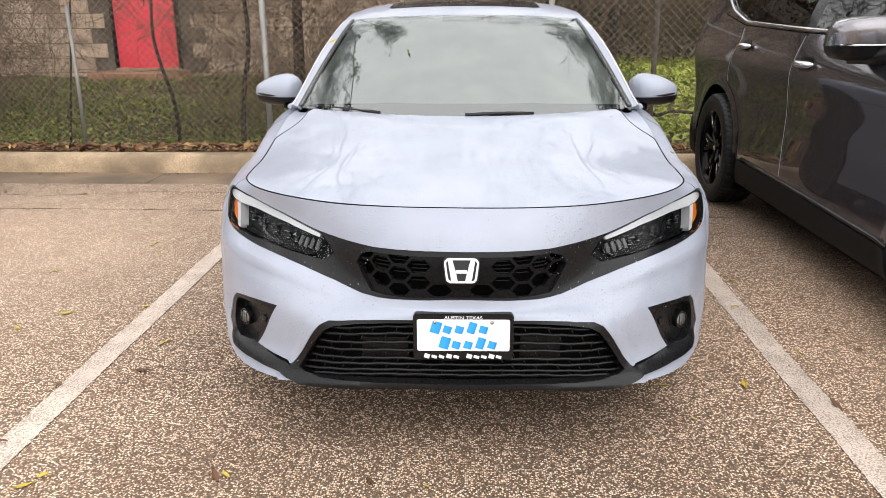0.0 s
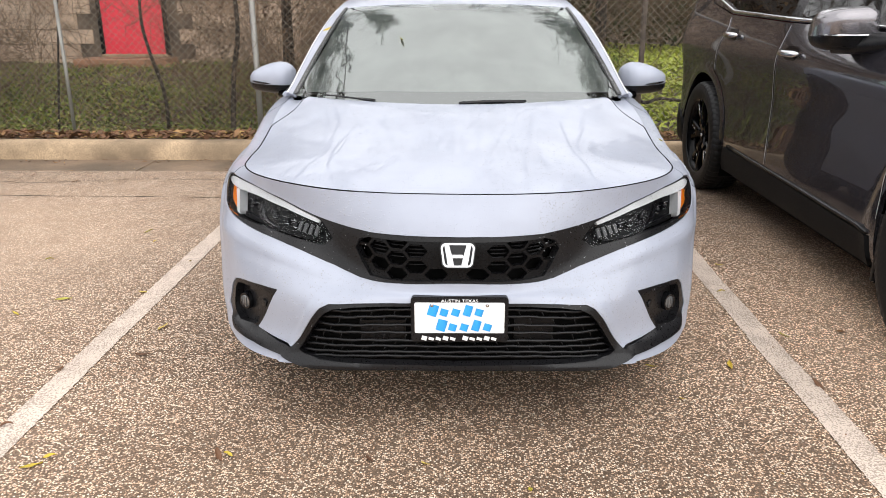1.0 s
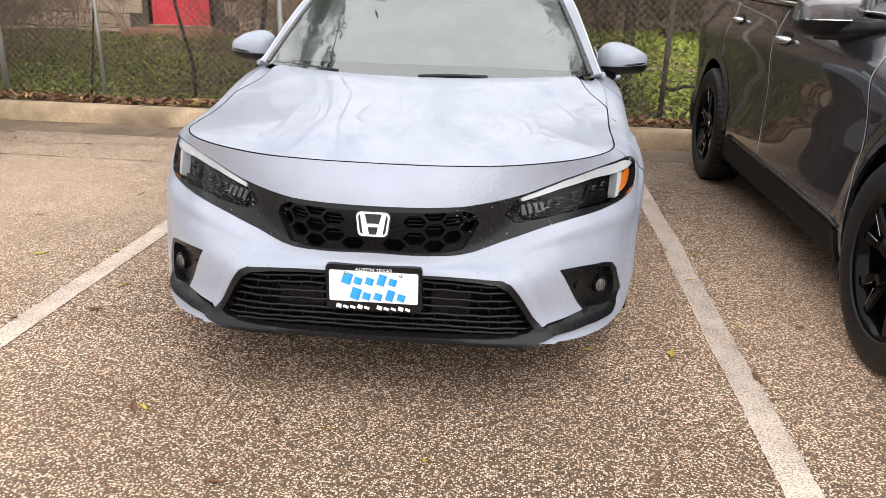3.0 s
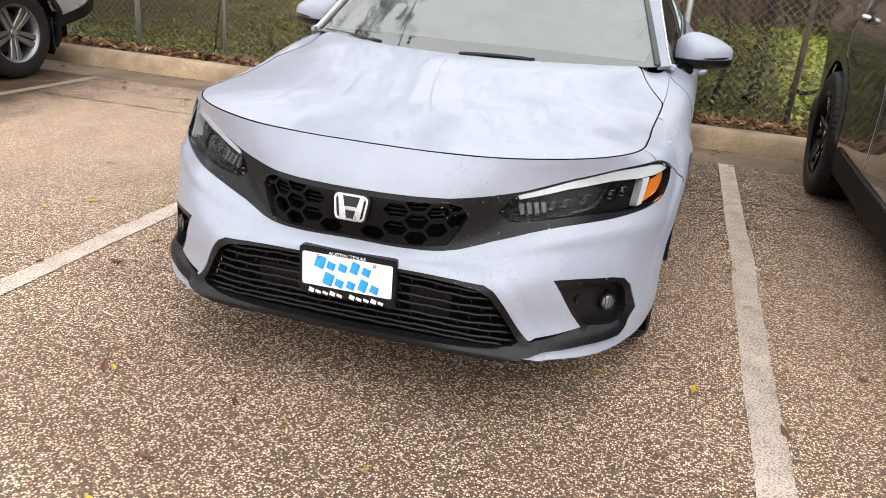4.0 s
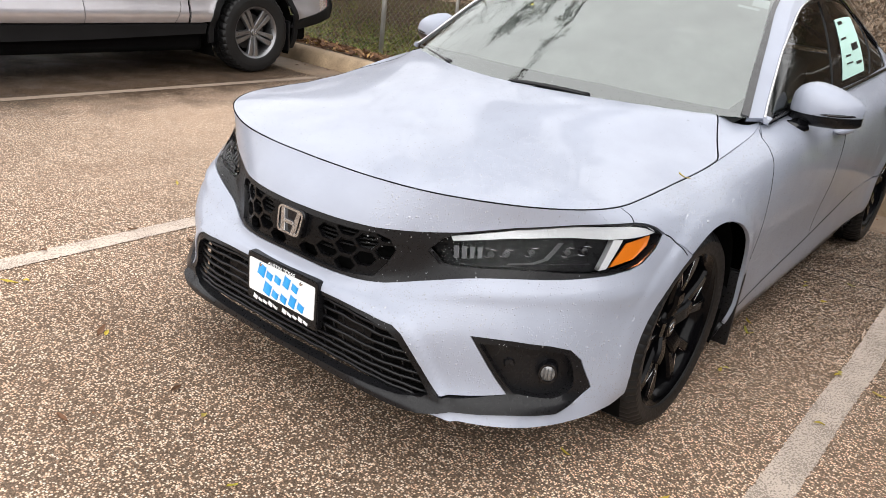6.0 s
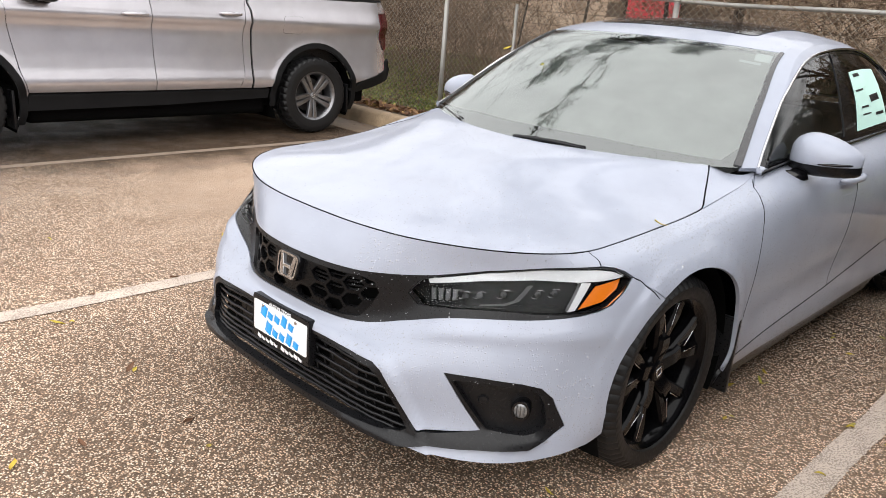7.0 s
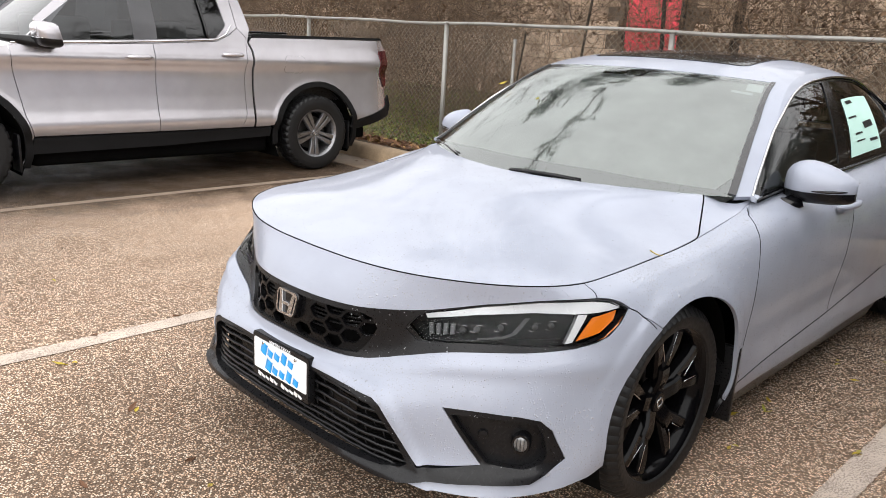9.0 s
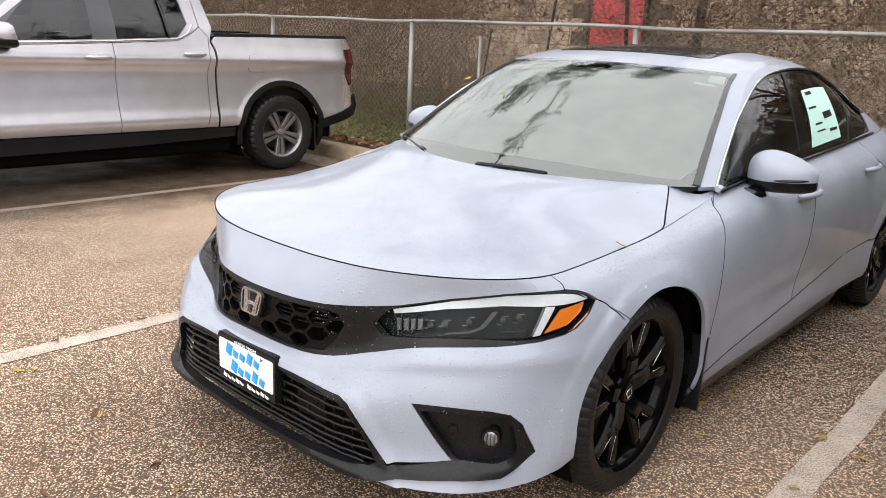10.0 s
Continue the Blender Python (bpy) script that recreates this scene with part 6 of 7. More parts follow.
def pickup():
    a0, a1, r, R = 0, 3.18, .375, .462
    rear, front = side_arch(a1, r, R, 200, -20), side_arch(a0, r, R, 200, -20)
    spec = dict(
        body=SILVER, belly=.70, sump=.22, shoulder=0, soft=.022, radius=r, arch=R, flare=.010, axles=(a0, a1), ends=(-.95, 4.20), track=.860, rim=.238, spokes=5, dark_wheels=False, handle=SILVER, mirror_paint=SILVER,
        width=[(.2, .90), (.32, .945), (.43, .945), (.515, .988), (.55, .990), (.63, .970), (.76, .956), (.92, .950), (1.00, .954), (1.058, .990), (1.072, .990), (1.20, .948), (1.33, .922), (1.5, .85), (1.78, .725)],
        panels=[("fender", [(-.9, .5), (-.9, 1.0), (-.3, 1.05), (.40, 1.15), (.42, .95), (.48, .62), (.53, .462)] + front[::-1]),
                ("front_door", [(.40, 1.15), (.45, 1.155), (1.0, 1.175), (1.51, 1.20), (1.52, .9), (1.535, .462), (.53, .462), (.48, .62), (.42, .95)]),
                ("rear_door", [(1.51, 1.20), (2.10, 1.235), (2.22, 1.29), (2.32, 1.36), (2.40, 1.28), (2.37, .9), (2.38, .6), (2.33, .466), (1.535, .462), (1.52, .9)]),
                ("cab_corner", [(2.32, 1.36), (2.30, 1.60), (2.25, 1.74), (2.33, 1.76), (2.40, 1.60), (2.45, 1.36), (2.41, 1.24), (2.445, 1.16), (2.46, .466), (2.33, .466), (2.38, .6), (2.37, .9), (2.40, 1.28)]),
                ("bed_side", [(2.47, 1.285), (4.05, 1.315), (4.12, 1.22), (4.14, .86), (4.15, .62), (3.78, .52)] + [p for p in rear[::-1] if p[1] > .47] + [(2.6, .466), (2.475, .466), (2.46, 1.16), (2.425, 1.24)]),
                ("window_frame", [(.40, 1.15), (.45, 1.155), (1.0, 1.175), (1.51, 1.20), (2.10, 1.235), (2.22, 1.29), (2.32, 1.36), (2.30, 1.60), (2.25, 1.74), (1.9, 1.77), (1.3, 1.77), (.98, 1.66), (.6, 1.35)] + [(.62, 1.30), (1.02, 1.60), (1.35, 1.69), (2.0, 1.68), (2.17, 1.62), (2.21, 1.38), (2.10, 1.265), (1.5, 1.23), (.52, 1.19)])],
        cladding=[("side_step", [(.525, .452), (1.535, .452), (2.33, .456), (2.475, .456), (2.655, .456), (2.645, .37), (1.6, .335), (.505, .325)]),
                  ("rear_bumper", [(3.78, .52), (4.15, .62), (4.22, .74), (4.24, .62), (4.20, .52), (3.72, .40), (3.60, .42)]),
                  ("arch_trim", side_arch(a1, r, R + .055, 190, -18) + side_arch(a1, r, R, -20, 190)),
                  ("arch_trim", side_arch(a0, r, R + .055, 190, -18) + side_arch(a0, r, R, -20, 190)),
                  ("bed_rail", [(2.47, 1.284), (4.05, 1.314), (4.04, 1.336), (2.47, 1.314)])],
        glass=[("front_window", [(.52, 1.19), (1.36, 1.222), (1.36, 1.69), (1.02, 1.60), (.62, 1.30)], TINTED),
               ("rear_window", [(1.56, 1.235), (2.10, 1.265), (2.21, 1.38), (2.17, 1.62), (2.0, 1.68), (1.56, 1.69)], TINTED),
               ("pillar", [(1.36, 1.222), (1.56, 1.235), (1.56, 1.69), (1.36, 1.69)], plain("pillar_grey", (.07, .07, .075), .4))],
        strips=[("belt_trim", [(.42, 1.17), (1.0, 1.19), (1.5, 1.215), (2.1, 1.25), (2.2, 1.30), (2.26, 1.38)], .008, CHROME),
                ("window_bar", [(2.02, 1.25), (1.97, 1.68)], .010, GLOSS_BLACK)],
        handles={"front_door": [(1.37, 1.085)], "rear_door": [(2.24, 1.125)]}, mirror=(.66, 1.235, 1.06), screen=(4, 6),
        top=[(-.96, .60, .88, .1), (-.95, .95, .88, .1), (-.7, 1.05, .91, .08), (0, 1.12, .93, .10), (.45, 1.17, .90, .06), (1.0, 1.62, .76, .03), (1.3, 1.76, .70, .04), (1.9, 1.79, .70, .05), (2.28, 1.76, .70, .05), (2.40, 1.50, .78, .0), (2.46, 1.30, .86, .0), (2.46, .70, .86, .0)],
        caps=[("front_bumper", (-1.0, -.85), .84, .30, .75, TRIM_BLACK), ("tailgate", (4.04, 4.10), .86, .60, 1.30, SILVER), ("bed_floor", (2.46, 4.06), .84, .60, .72, VOID)], seats=(.95, 1.8), roof=(1.1, 2.2, 1.72))
    v = big_vehicle("pickup_truck", pose(-5.51, .78, 0), "silver double-cab pickup truck with black lower cladding, parked nose out", "truck", spec)
    flank = flank_of(spec)
    for s in (1, -1):
        part("tail_lamp", panel(flank, [(3.98, 1.20), (4.12, 1.21), (4.15, .84), (4.10, .83), (4.02, .95)], lift=.010, depth=.03, side=s, out=1, step=.03), RED_LENS, v)
        part("bed_wall", box(s * .84 - .03, s * .84 + .03, 2.47, 4.05, .70, 1.29, .01), TRIM_BLACK, v)
        ring = soft_box(2.91, 1.05, .22, .16, .035)
        part("fuel_flap", panel(flank, ring, lift=.003, depth=.005, side=s, out=1, step=.03), SILVER, v)
        p = flank(np.array([q[0] for q in ring + ring[:1]]), np.array([q[1] for q in ring + ring[:1]]))
        part("flap_gap", tube([(s * (q[0] + .001), q[1], q[2]) for q in p], .0025, 5), TRIM_BLACK, v)
    return v


suv()
pickup()


# ---- fence, verge, house and trees ----
def ribbon_tubes(lines, radius, sides=4):
    """Many thin bars at once: lists of points, with a radius for each or one for all. Gives vertices and faces."""
    verts, faces = [], []
    for k, line in enumerate(lines):
        pts = np.asarray(line, float)
        d = np.gradient(pts, axis=0)
        d /= np.linalg.norm(d, axis=1, keepdims=True) + 1e-9
        ref = np.array([0, 0, 1.0]) if abs(d[0, 2]) < .9 else np.array([1.0, 0, 0])
        u = np.cross(d, ref)
        u /= np.linalg.norm(u, axis=1, keepdims=True) + 1e-9
        w = np.cross(d, u)
        r = np.asarray(radius[k] if isinstance(radius, list) else radius, float)
        r = np.broadcast_to(r, (len(pts),))
        base = len(verts)
        for i in range(len(pts)):
            for q in range(sides):
                a = 2 * math.pi * q / sides
                verts.append(tuple(pts[i] + r[i] * (math.cos(a) * u[i] + math.sin(a) * w[i])))
        for i in range(len(pts) - 1):
            for q in range(sides):
                faces.append((base + i * sides + q, base + i * sides + (q + 1) % sides, base + (i + 1) * sides + (q + 1) % sides, base + (i + 1) * sides + q))
    return verts, faces


FENCE_Y = 6.62


def chain_link_fence():
    fence = thing("chain_link_fence", pose(0, FENCE_Y, 0), "galvanised chain-link fence on steel posts with a top rail", "fence", kind="")
    for x, r, top in ((-11.55, .03, 1.56), (-8.48, .03, 1.56), (-5.42, .03, 1.56), (-4.25, .019, 1.42), (-2.19, .03, 1.56), (.79, .03, 1.56), (1.86, .028, 1.45), (3.85, .03, 1.56), (6.9, .03, 1.56)):
        low = float(ground_height(np.array(x), np.array(FENCE_Y))) - .1
        post = part("post", tube([(x, 0, low), (x + .004, 0, .6), (x, 0, top)], r, 12), RUST if x == 1.86 else GALVANISED, fence, "dark rusted post" if x == 1.86 else "")
        if r > .028:
            part("post_cap", lathe([(.001, top + .035), (.022, top + .028), (.036, top + .006), (.037, top - .02)], 14, "z"), GALVANISED, post).location = (x, 0, 0)
            part("rail_clamp", tube([(x - .05, -.036, top + .012), (x, -.040, top + .006), (x + .05, -.036, top + .012)], .012, 6), GALVANISED, post)
    xs = np.linspace(-14, 8, 60)
    part("top_rail", tube([(x, 0, 1.572 + .008 * math.sin(1.3 * x) - .006 * math.sin(2.9 * x)) for x in xs], .021, 10), GALVANISED, fence)
    part("bottom_wire", tube([(x, -.03, float(ground_height(np.array(x), np.array(FENCE_Y))) + .03) for x in xs], .003, 5), WIRE, fence)
    wide, tall, lines = .040, .080, []
    for k in range(int(20.5 / wide)):
        x0 = -13.8 + k * wide
        n = int(1.66 / tall * 2)
        line = []
        for i in range(n + 1):
            z = 1.58 - i * tall / 2
            x = x0 + wide * (i + k + 1 & 1)
            line.append((x + .006 * math.sin(2.3 * z + x0), -.028 + (.006 if i % 2 else -.004) + .012 * math.sin(.9 * x0) * math.sin(2 * z), z))
        lines.append(line)
    v, f = ribbon_tubes(lines, .0022, 3)
    raw("chain_link_mesh", v, f, WIRE, fence, smooth=True)
    return fence


chain_link_fence()


def house():
    """A block-built house with a red door behind the verge; blocks last in the file."""
    wall = tagged(part("wall_house", box(-27, .6, 12.99, 13.2, -.2, 3.3, .01), MORTAR, smooth=False), "block wall of a house behind the fence, stained tan", "wall", kind="structure")
    roof = bmesh.new()
    ring = [(-27.6, 12.3, 3.3), (1.2, 12.3, 3.3), (1.2, 15.5, 4.6), (-27.6, 15.5, 4.6)]
    lo, hi = [roof.verts.new(p) for p in ring], [roof.verts.new((x, y, z + .14)) for x, y, z in ring]
    roof.faces.new(lo[::-1])
    roof.faces.new(hi)
    for i in range(4):
        roof.faces.new((lo[i], lo[(i + 1) % 4], hi[(i + 1) % 4], hi[i]))
    tagged(part("roof", roof, BARK, smooth=False), "dark shingled roof of the house", "roof", kind="structure")
    door = thing("door_1", pose(-6.19, 12.93, .36), "closed red panel door in a dark frame", "door", kind="structure")
    part("door_leaf", box(-.50, .64, -.05, 0, .02, 2.10, .006), RED_DOOR, door)
    for x in (-.535, .675):
        part("door_frame", box(x - .035, x + .035, -.07, .03, 0, 2.16, .006), TRIM_BLACK, door)
    part("door_frame", box(-.57, .71, -.07, .03, 2.12, 2.19, .006), TRIM_BLACK, door)
    part("threshold", box(-.55, .69, -.12, .02, -.03, .022, .005), CONCRETE, door, "pale worn threshold")
    part("knob", lathe([(.001, .06), (.02, .055), (.028, .04), (.012, .02), (.012, 0)], 16, "z"), CHROME, door).matrix_local = pose(-.42, -.05, 1.0, 90)
    tagged(part("door_step", box(-7.0, -5.35, 12.2, 12.93, .10, .33, .015), BRICK_STEP), "red-brown step slab before the door", "step")
    return wall


house_wall = house()


def grass():
    rng = np.random.default_rng(5)
    n = 52000
    x, y = rng.uniform(-13, 7, n), 6.05 + 6.9 * rng.beta(.9, 1.5, n)
    patch = np.sin(1.9 * x + .7 * y) + np.sin(.8 * x - 1.6 * y + 1) + rng.normal(0, .7, n)
    keep = (patch > -.9) & ((x < 1.95) | (y < 7.0))
    x, y = x[keep], y[keep]
    n = len(x)
    z = ground_height(x, y)
    h, w, a = rng.uniform(.03, .09, n), rng.uniform(.006, .016, n), rng.uniform(0, 2 * math.pi, n)
    lean = rng.normal(0, .045, (n, 2))
    v = np.empty((n, 4, 3))
    v[:, 0] = np.c_[x - w * np.cos(a), y - w * np.sin(a), z - .01]
    v[:, 1] = np.c_[x + w * np.cos(a), y + w * np.sin(a), z - .01]
    v[:, 2] = np.c_[x + lean[:, 0] * .5 + w * .7 * np.cos(a), y + lean[:, 1] * .5 + w * .7 * np.sin(a), z + h * .6]
    v[:, 3] = np.c_[x + lean[:, 0] * 1.3, y + lean[:, 1] * 1.3, z + h]
    f = [(4 * i, 4 * i + 1, 4 * i + 2) for i in range(n)] + [(4 * i, 4 * i + 2, 4 * i + 3) for i in range(n)]
    tagged(raw("grass", v.reshape(-1, 3), f, GREEN), "patchy green grass and weeds behind the fence", "grass", kind="stuff")


grass()


def curled_leaves(x, y, z, size, seed, tilt=.35):
    """Bent leaf shapes lying about: two kinked halves each."""
    rng = np.random.default_rng(seed)
    n = len(x)
    a, t = rng.uniform(0, 2 * math.pi, n), rng.normal(0, tilt, (n, 2))
    out = np.empty((n, 6, 3))
    shape = np.array([(-1, 0, 0), (-.2, -.42, .16), (.9, 0, .05), (-.2, .42, .16), (.3, 0, -.02), (-.45, 0, 0)])
    for i in range(6):
        px, py, pz = shape[i] * 1.0
        u, v = px * size, py * size
        out[:, i] = np.c_[x + u * np.cos(a) - v * np.sin(a), y + u * np.sin(a) + v * np.cos(a), z + pz * size + t[:, 0] * u * .5 + t[:, 1] * v * .5]
    faces = []
    for i in range(n):
        b = 6 * i
        faces += [(b, b + 1, b + 5), (b + 1, b + 4, b + 5), (b + 1, b + 2, b + 4), (b, b + 5, b + 3), (b + 5, b + 4, b + 3), (b + 4, b + 2, b + 3)]
    return out.reshape(-1, 3), faces


def litter():
    rng = np.random.default_rng(8)
    n = 7500
    x, y = rng.uniform(-13, 6.5, n), 5.10 + 1.5 * rng.beta(.9, 1.9, n)
    v, f = curled_leaves(x, y, ground_height(x, y) + rng.uniform(.004, .075, n), rng.uniform(.028, .062, n), 9, .7)
    tagged(raw("leaf_litter", v, f, LITTER), "brown dead leaves heaped behind the kerb", "leaves", kind="stuff")
    n = 420
    x, y = rng.uniform(-9, 5, n), np.where(rng.random(n) < .6, 4.80 + rng.normal(0, .05, n), rng.uniform(4.0, 5.08, n))
    z = np.where(y > 4.91, .158, .008)
    keep = ~((y > 4.855) & (y < 4.92))
    v, f = curled_leaves(x[keep], y[keep], z[keep] + .004, rng.uniform(.012, .03, keep.sum()), 10, .2)
    tagged(raw("gutter_leaves", v, f, LITTER), "small dead leaves washed into the gutter", "leaves", kind="stuff")
    n = 500
    x, y = rng.uniform(-7, 4, n), rng.uniform(-.2, 4.4, n)
    keep = ~((np.abs(x) < .95) & (y > .5))
    v, f = curled_leaves(x[keep], y[keep], np.full(keep.sum(), .006), rng.uniform(.003, .010, keep.sum()), 12, .1)
    tagged(raw("leaf_crumbs", v, f, LITTER), "crumbs of dead leaves on the asphalt", "leaves", kind="stuff")


litter()


def fallen_leaves():
    """Single fallen leaves on the asphalt, the larger ones where they lie."""
    rng = random.Random(3)
    meshes = []
    for k in range(5):
        long, half = .026 + .004 * k, .009 + .0015 * (k % 3)
        bm = bmesh.new()
        rows = []
        for i in range(9):
            t = i / 8
            w = half * math.sin(math.pi * min(1, t * 1.02)) ** .8 * (1 + .12 * math.sin(9 * t + k))
            bend = .006 * math.sin(math.pi * t + k) + .004 * t
            rows.append([bm.verts.new(((t - .5) * 2 * long, s * w + .004 * math.sin(3 * t + k), bend + .005 * abs(s) * (1 + .5 * math.sin(5 * t + s)))) for s in (-1, -.5, 0, .5, 1)])
        for p, q in zip(rows, rows[1:]):
            for i in range(4):
                bm.faces.new((p[i], q[i], q[i + 1], p[i + 1]))
        bmesh.ops.remove_doubles(bm, verts=bm.verts, dist=1e-5)
        me = bpy.data.meshes.new("fallen_leaf")
        for f in bm.faces:
            f.smooth = True
        bm.to_mesh(me)
        bm.free()
        meshes.append(me)
    for colour, spots, words in ((YELLOW, YELLOW_SPOTS, "yellow fallen leaf lying on the wet asphalt"), (BROWN_LEAF, BROWN_SPOTS, "brown fallen leaf lying on the wet asphalt")):
        own = []
        for me in meshes:
            c = me.copy()
            c.materials.append(colour)
            own.append(c)
        for x, y in spots:
            leaf = new("fallen_leaf", own[rng.randrange(5)])
            leaf.matrix_world = pose(x, y, .006, rng.uniform(-14, 14), rng.uniform(-14, 14), rng.uniform(0, 360)) @ Matrix.Scale(rng.uniform(.5, .9), 4)
            tagged(leaf, words, "leaf", "fallen leaves")


YELLOW_SPOTS = [(-0.69, 0.4), (-0.09, 0.37), (-1.23, 0.38), (-1.26, 0.33), (0.78, 0.78), (1.34, 1.32), (1.03, 1.04), (0.73, 1.03), (-1.25, 1.34), (-1.5, 1.74), (-1.83, 1.64), (-1.75, 2.53), (-1.87, 2.73), (-1.43, 2.19), (1.35, 2.2), (-1.96, 1.47), (-2.19, 2.2), (0.21, 0.25), (0.88, 1.93), (1.2, 2.25), (0.82, 2.32), (0.8, 2.42), (1.24, 1.81), (0.84, 3.12), (0.97, 2.94), (1.01, 3.29), (0.76, 2.17), (-2.34, 0.67), (0.84, 2.31), (0.87, 1.9), (1.2, 2.225), (-0.34, -0.11), (0.855, 3.065)]
BROWN_SPOTS = [(1.54, 1.55), (1.59, 1.36), (-0.26, 0.39), (1.29, 0.89), (-1.49, 0.95), (-1.46, 0.55), (-1.23, 1.08), (-0.35, -0.17), (-0.72, 0.4), (-0.33, 0.08), (0.41, 2.9), (-2.94, 0.92)]
fallen_leaves()


def car_leaves():
    """Two leaves caught on the hatchback."""
    for (x, y, z), turn in (((.772, 1.348, .806), (12, 20, 60)), ((-.655, 2.270, 1.187), (50, -25, 30)), ((-.276, 2.060, 1.148), (30, -8, 110))):
        leaf = new("fallen_leaf", [o for o in bpy.data.objects if o.name.startswith("fallen_leaf")][3].data)
        leaf.matrix_world = pose(x, y, z, *turn) @ Matrix.Scale(.62, 4)
        tagged(leaf, "small yellow leaf stuck to the wet car", "leaf", "fallen leaves")


car_leaves()


def grow(rng, start, way, length, radius, depth, out, radii, droop, spread):
    """A branch that wanders and forks."""
    pts, p, d, n = [start], np.array(start, float), np.array(way, float), 6 if depth > 2 else 4
    for i in range(n):
        d = d + rng.normal(0, .20, 3) + np.array([0, 0, droop])
        d /= np.linalg.norm(d)
        p = p + d * length / n
        pts.append(tuple(p))
    out.append(pts)
    radii.append(np.linspace(radius, radius * (.55 if depth else .3), n + 1))
    if depth:
        for k in range(rng.integers(2, 5) if depth > 1 else rng.integers(3, 6)):
            i = rng.integers(max(1, n // 3), n + 1)
            e = d + rng.normal(0, spread, 3)
            e /= np.linalg.norm(e)
            grow(rng, pts[i], e, length * rng.uniform(.50, .78), radius * .52, depth - 1, out, radii, droop, spread)


def tree(x, y, seed, limbs, height, thick, label):
    """A slender trunk, wandering limbs that end in fine twigs, and small leaves in loose sprays at the twig ends."""
    rng = np.random.default_rng(seed)
    z = float(ground_height(np.array(x), np.array(y)))
    t = thing("tree", pose(x, y, z), label, "tree")
    top = (rng.normal(0, .12), rng.normal(0, .12), height)
    trunk = [(0, 0, -.15), (.02, .01, .2), (top[0] * .4, top[1] * .4, height * .45), (top[0] * .8, top[1] * .8, height * .8), top]
    part("trunk", tube(trunk, [thick * 1.35, thick, thick * .80, thick * .62, thick * .40], 10), BARK, t)
    for target, length, leaves in limbs:
        out, radii = [], []
        goal = np.array(target, float) - np.array((x, y, z))
        k = np.linspace(0, 1, 12)[:, None]
        line = np.array(top) * (1 - k) + goal * k + np.array([0, 0, .7]) * np.sin(math.pi * k) + np.cumsum(rng.normal(0, .035, (12, 3)), 0) * np.minimum(1, 4 * k)
        out.append([tuple(q) for q in line])
        radii.append(np.linspace(thick * .40, .007, 12))
        for i in range(5, 12):
            for _ in range(6):
                d = (line[i] - line[i - 1]) / np.linalg.norm(line[i] - line[i - 1]) * .5 + rng.normal(0, .6, 3)
                d /= np.linalg.norm(d)
                grow(rng, tuple(line[i]), d, length * rng.uniform(.7, 1.2), .007, 3, out, radii, -.03, .55)
        radii = [np.maximum(r, .0022) for r in radii]
        v, f = ribbon_tubes(out, radii, 3)
        raw("limb", v, f, BARK, t, smooth=True)
        ends = np.array([q for line, r in zip(out, radii) if r[0] < .0030 for q in (line[-1], line[-2])])
        if leaves and len(ends):
            ends = ends[rng.random(len(ends)) < leaves]
            p = np.repeat(ends, 3, 0) + rng.normal(0, .035, (3 * len(ends), 3))
            v, f = curled_leaves(p[:, 0], p[:, 1], p[:, 2], rng.uniform(.012, .026, len(p)), seed + 3, 1.0)
            tagged(raw("leaf_spray", v, f, HEDGE, t), kind="stuff")
    return t


tree(-2.12, 7.75, 21, [((-4.5, 5.0, 5.2), .42, .8), ((-3.8, 6.7, 5.4), .48, .85), ((-1.7, 5.7, 5.3), .34, .5), ((-3.2, 2.5, 5.2), .22, .15)], 2.9, .075, "slender tree behind the fence with fine twigs over the car park")
tree(1.58, 7.70, 33, [((3.7, 5.2, 5.0), .42, .75), ((2.9, 6.6, 5.3), .42, .6)], 2.8, .085, "slender tree behind the fence with fine twigs over the car park")


def bare_tree(x, y, seed, height, thick):
    """A tall bare tree: trunk, forking limbs and a crown of fine twigs with an open, uneven outline."""
    rng = np.random.default_rng(seed)
    z = float(ground_height(np.array(x), np.array(y)))
    t = thing("tree", pose(x, y, z), "tall bare tree with a crown of fine twigs beside the house", "tree", "bare trees")
    part("trunk", tube([(0, 0, -.2), (.03, .02, height * .2), (-.04, .05, height * .42)], [thick * 1.3, thick, thick * .8], 10), BARK, t)
    for k in range(6):
        out, radii = [], []
        a = 2 * math.pi * (k + rng.uniform(-.3, .3)) / 6
        d = np.array([math.cos(a) * .75, math.sin(a) * .75, rng.uniform(.5, 1.1)])
        grow(rng, (-.04, .05, height * rng.uniform(.34, .42)), d / np.linalg.norm(d), height * .36, thick * .26, 5, out, radii, .01, .42)
        v, f = ribbon_tubes(out, [np.maximum(r, .005) for r in radii], 3)
        raw("limb", v, f, BARK, t, smooth=True)
    return t


for k, (tx, ty, high, thick_) in enumerate(((-8.6, 16.6, 11.0, .17), (-3.4, 17.0, 11.5, .18), (2.2, 16.4, 11.0, .17), (-14.5, 15.8, 10.5, .16), (7.2, 9.6, 10.0, .17))):
    bare_tree(tx, ty, 140 + k, high, thick_)


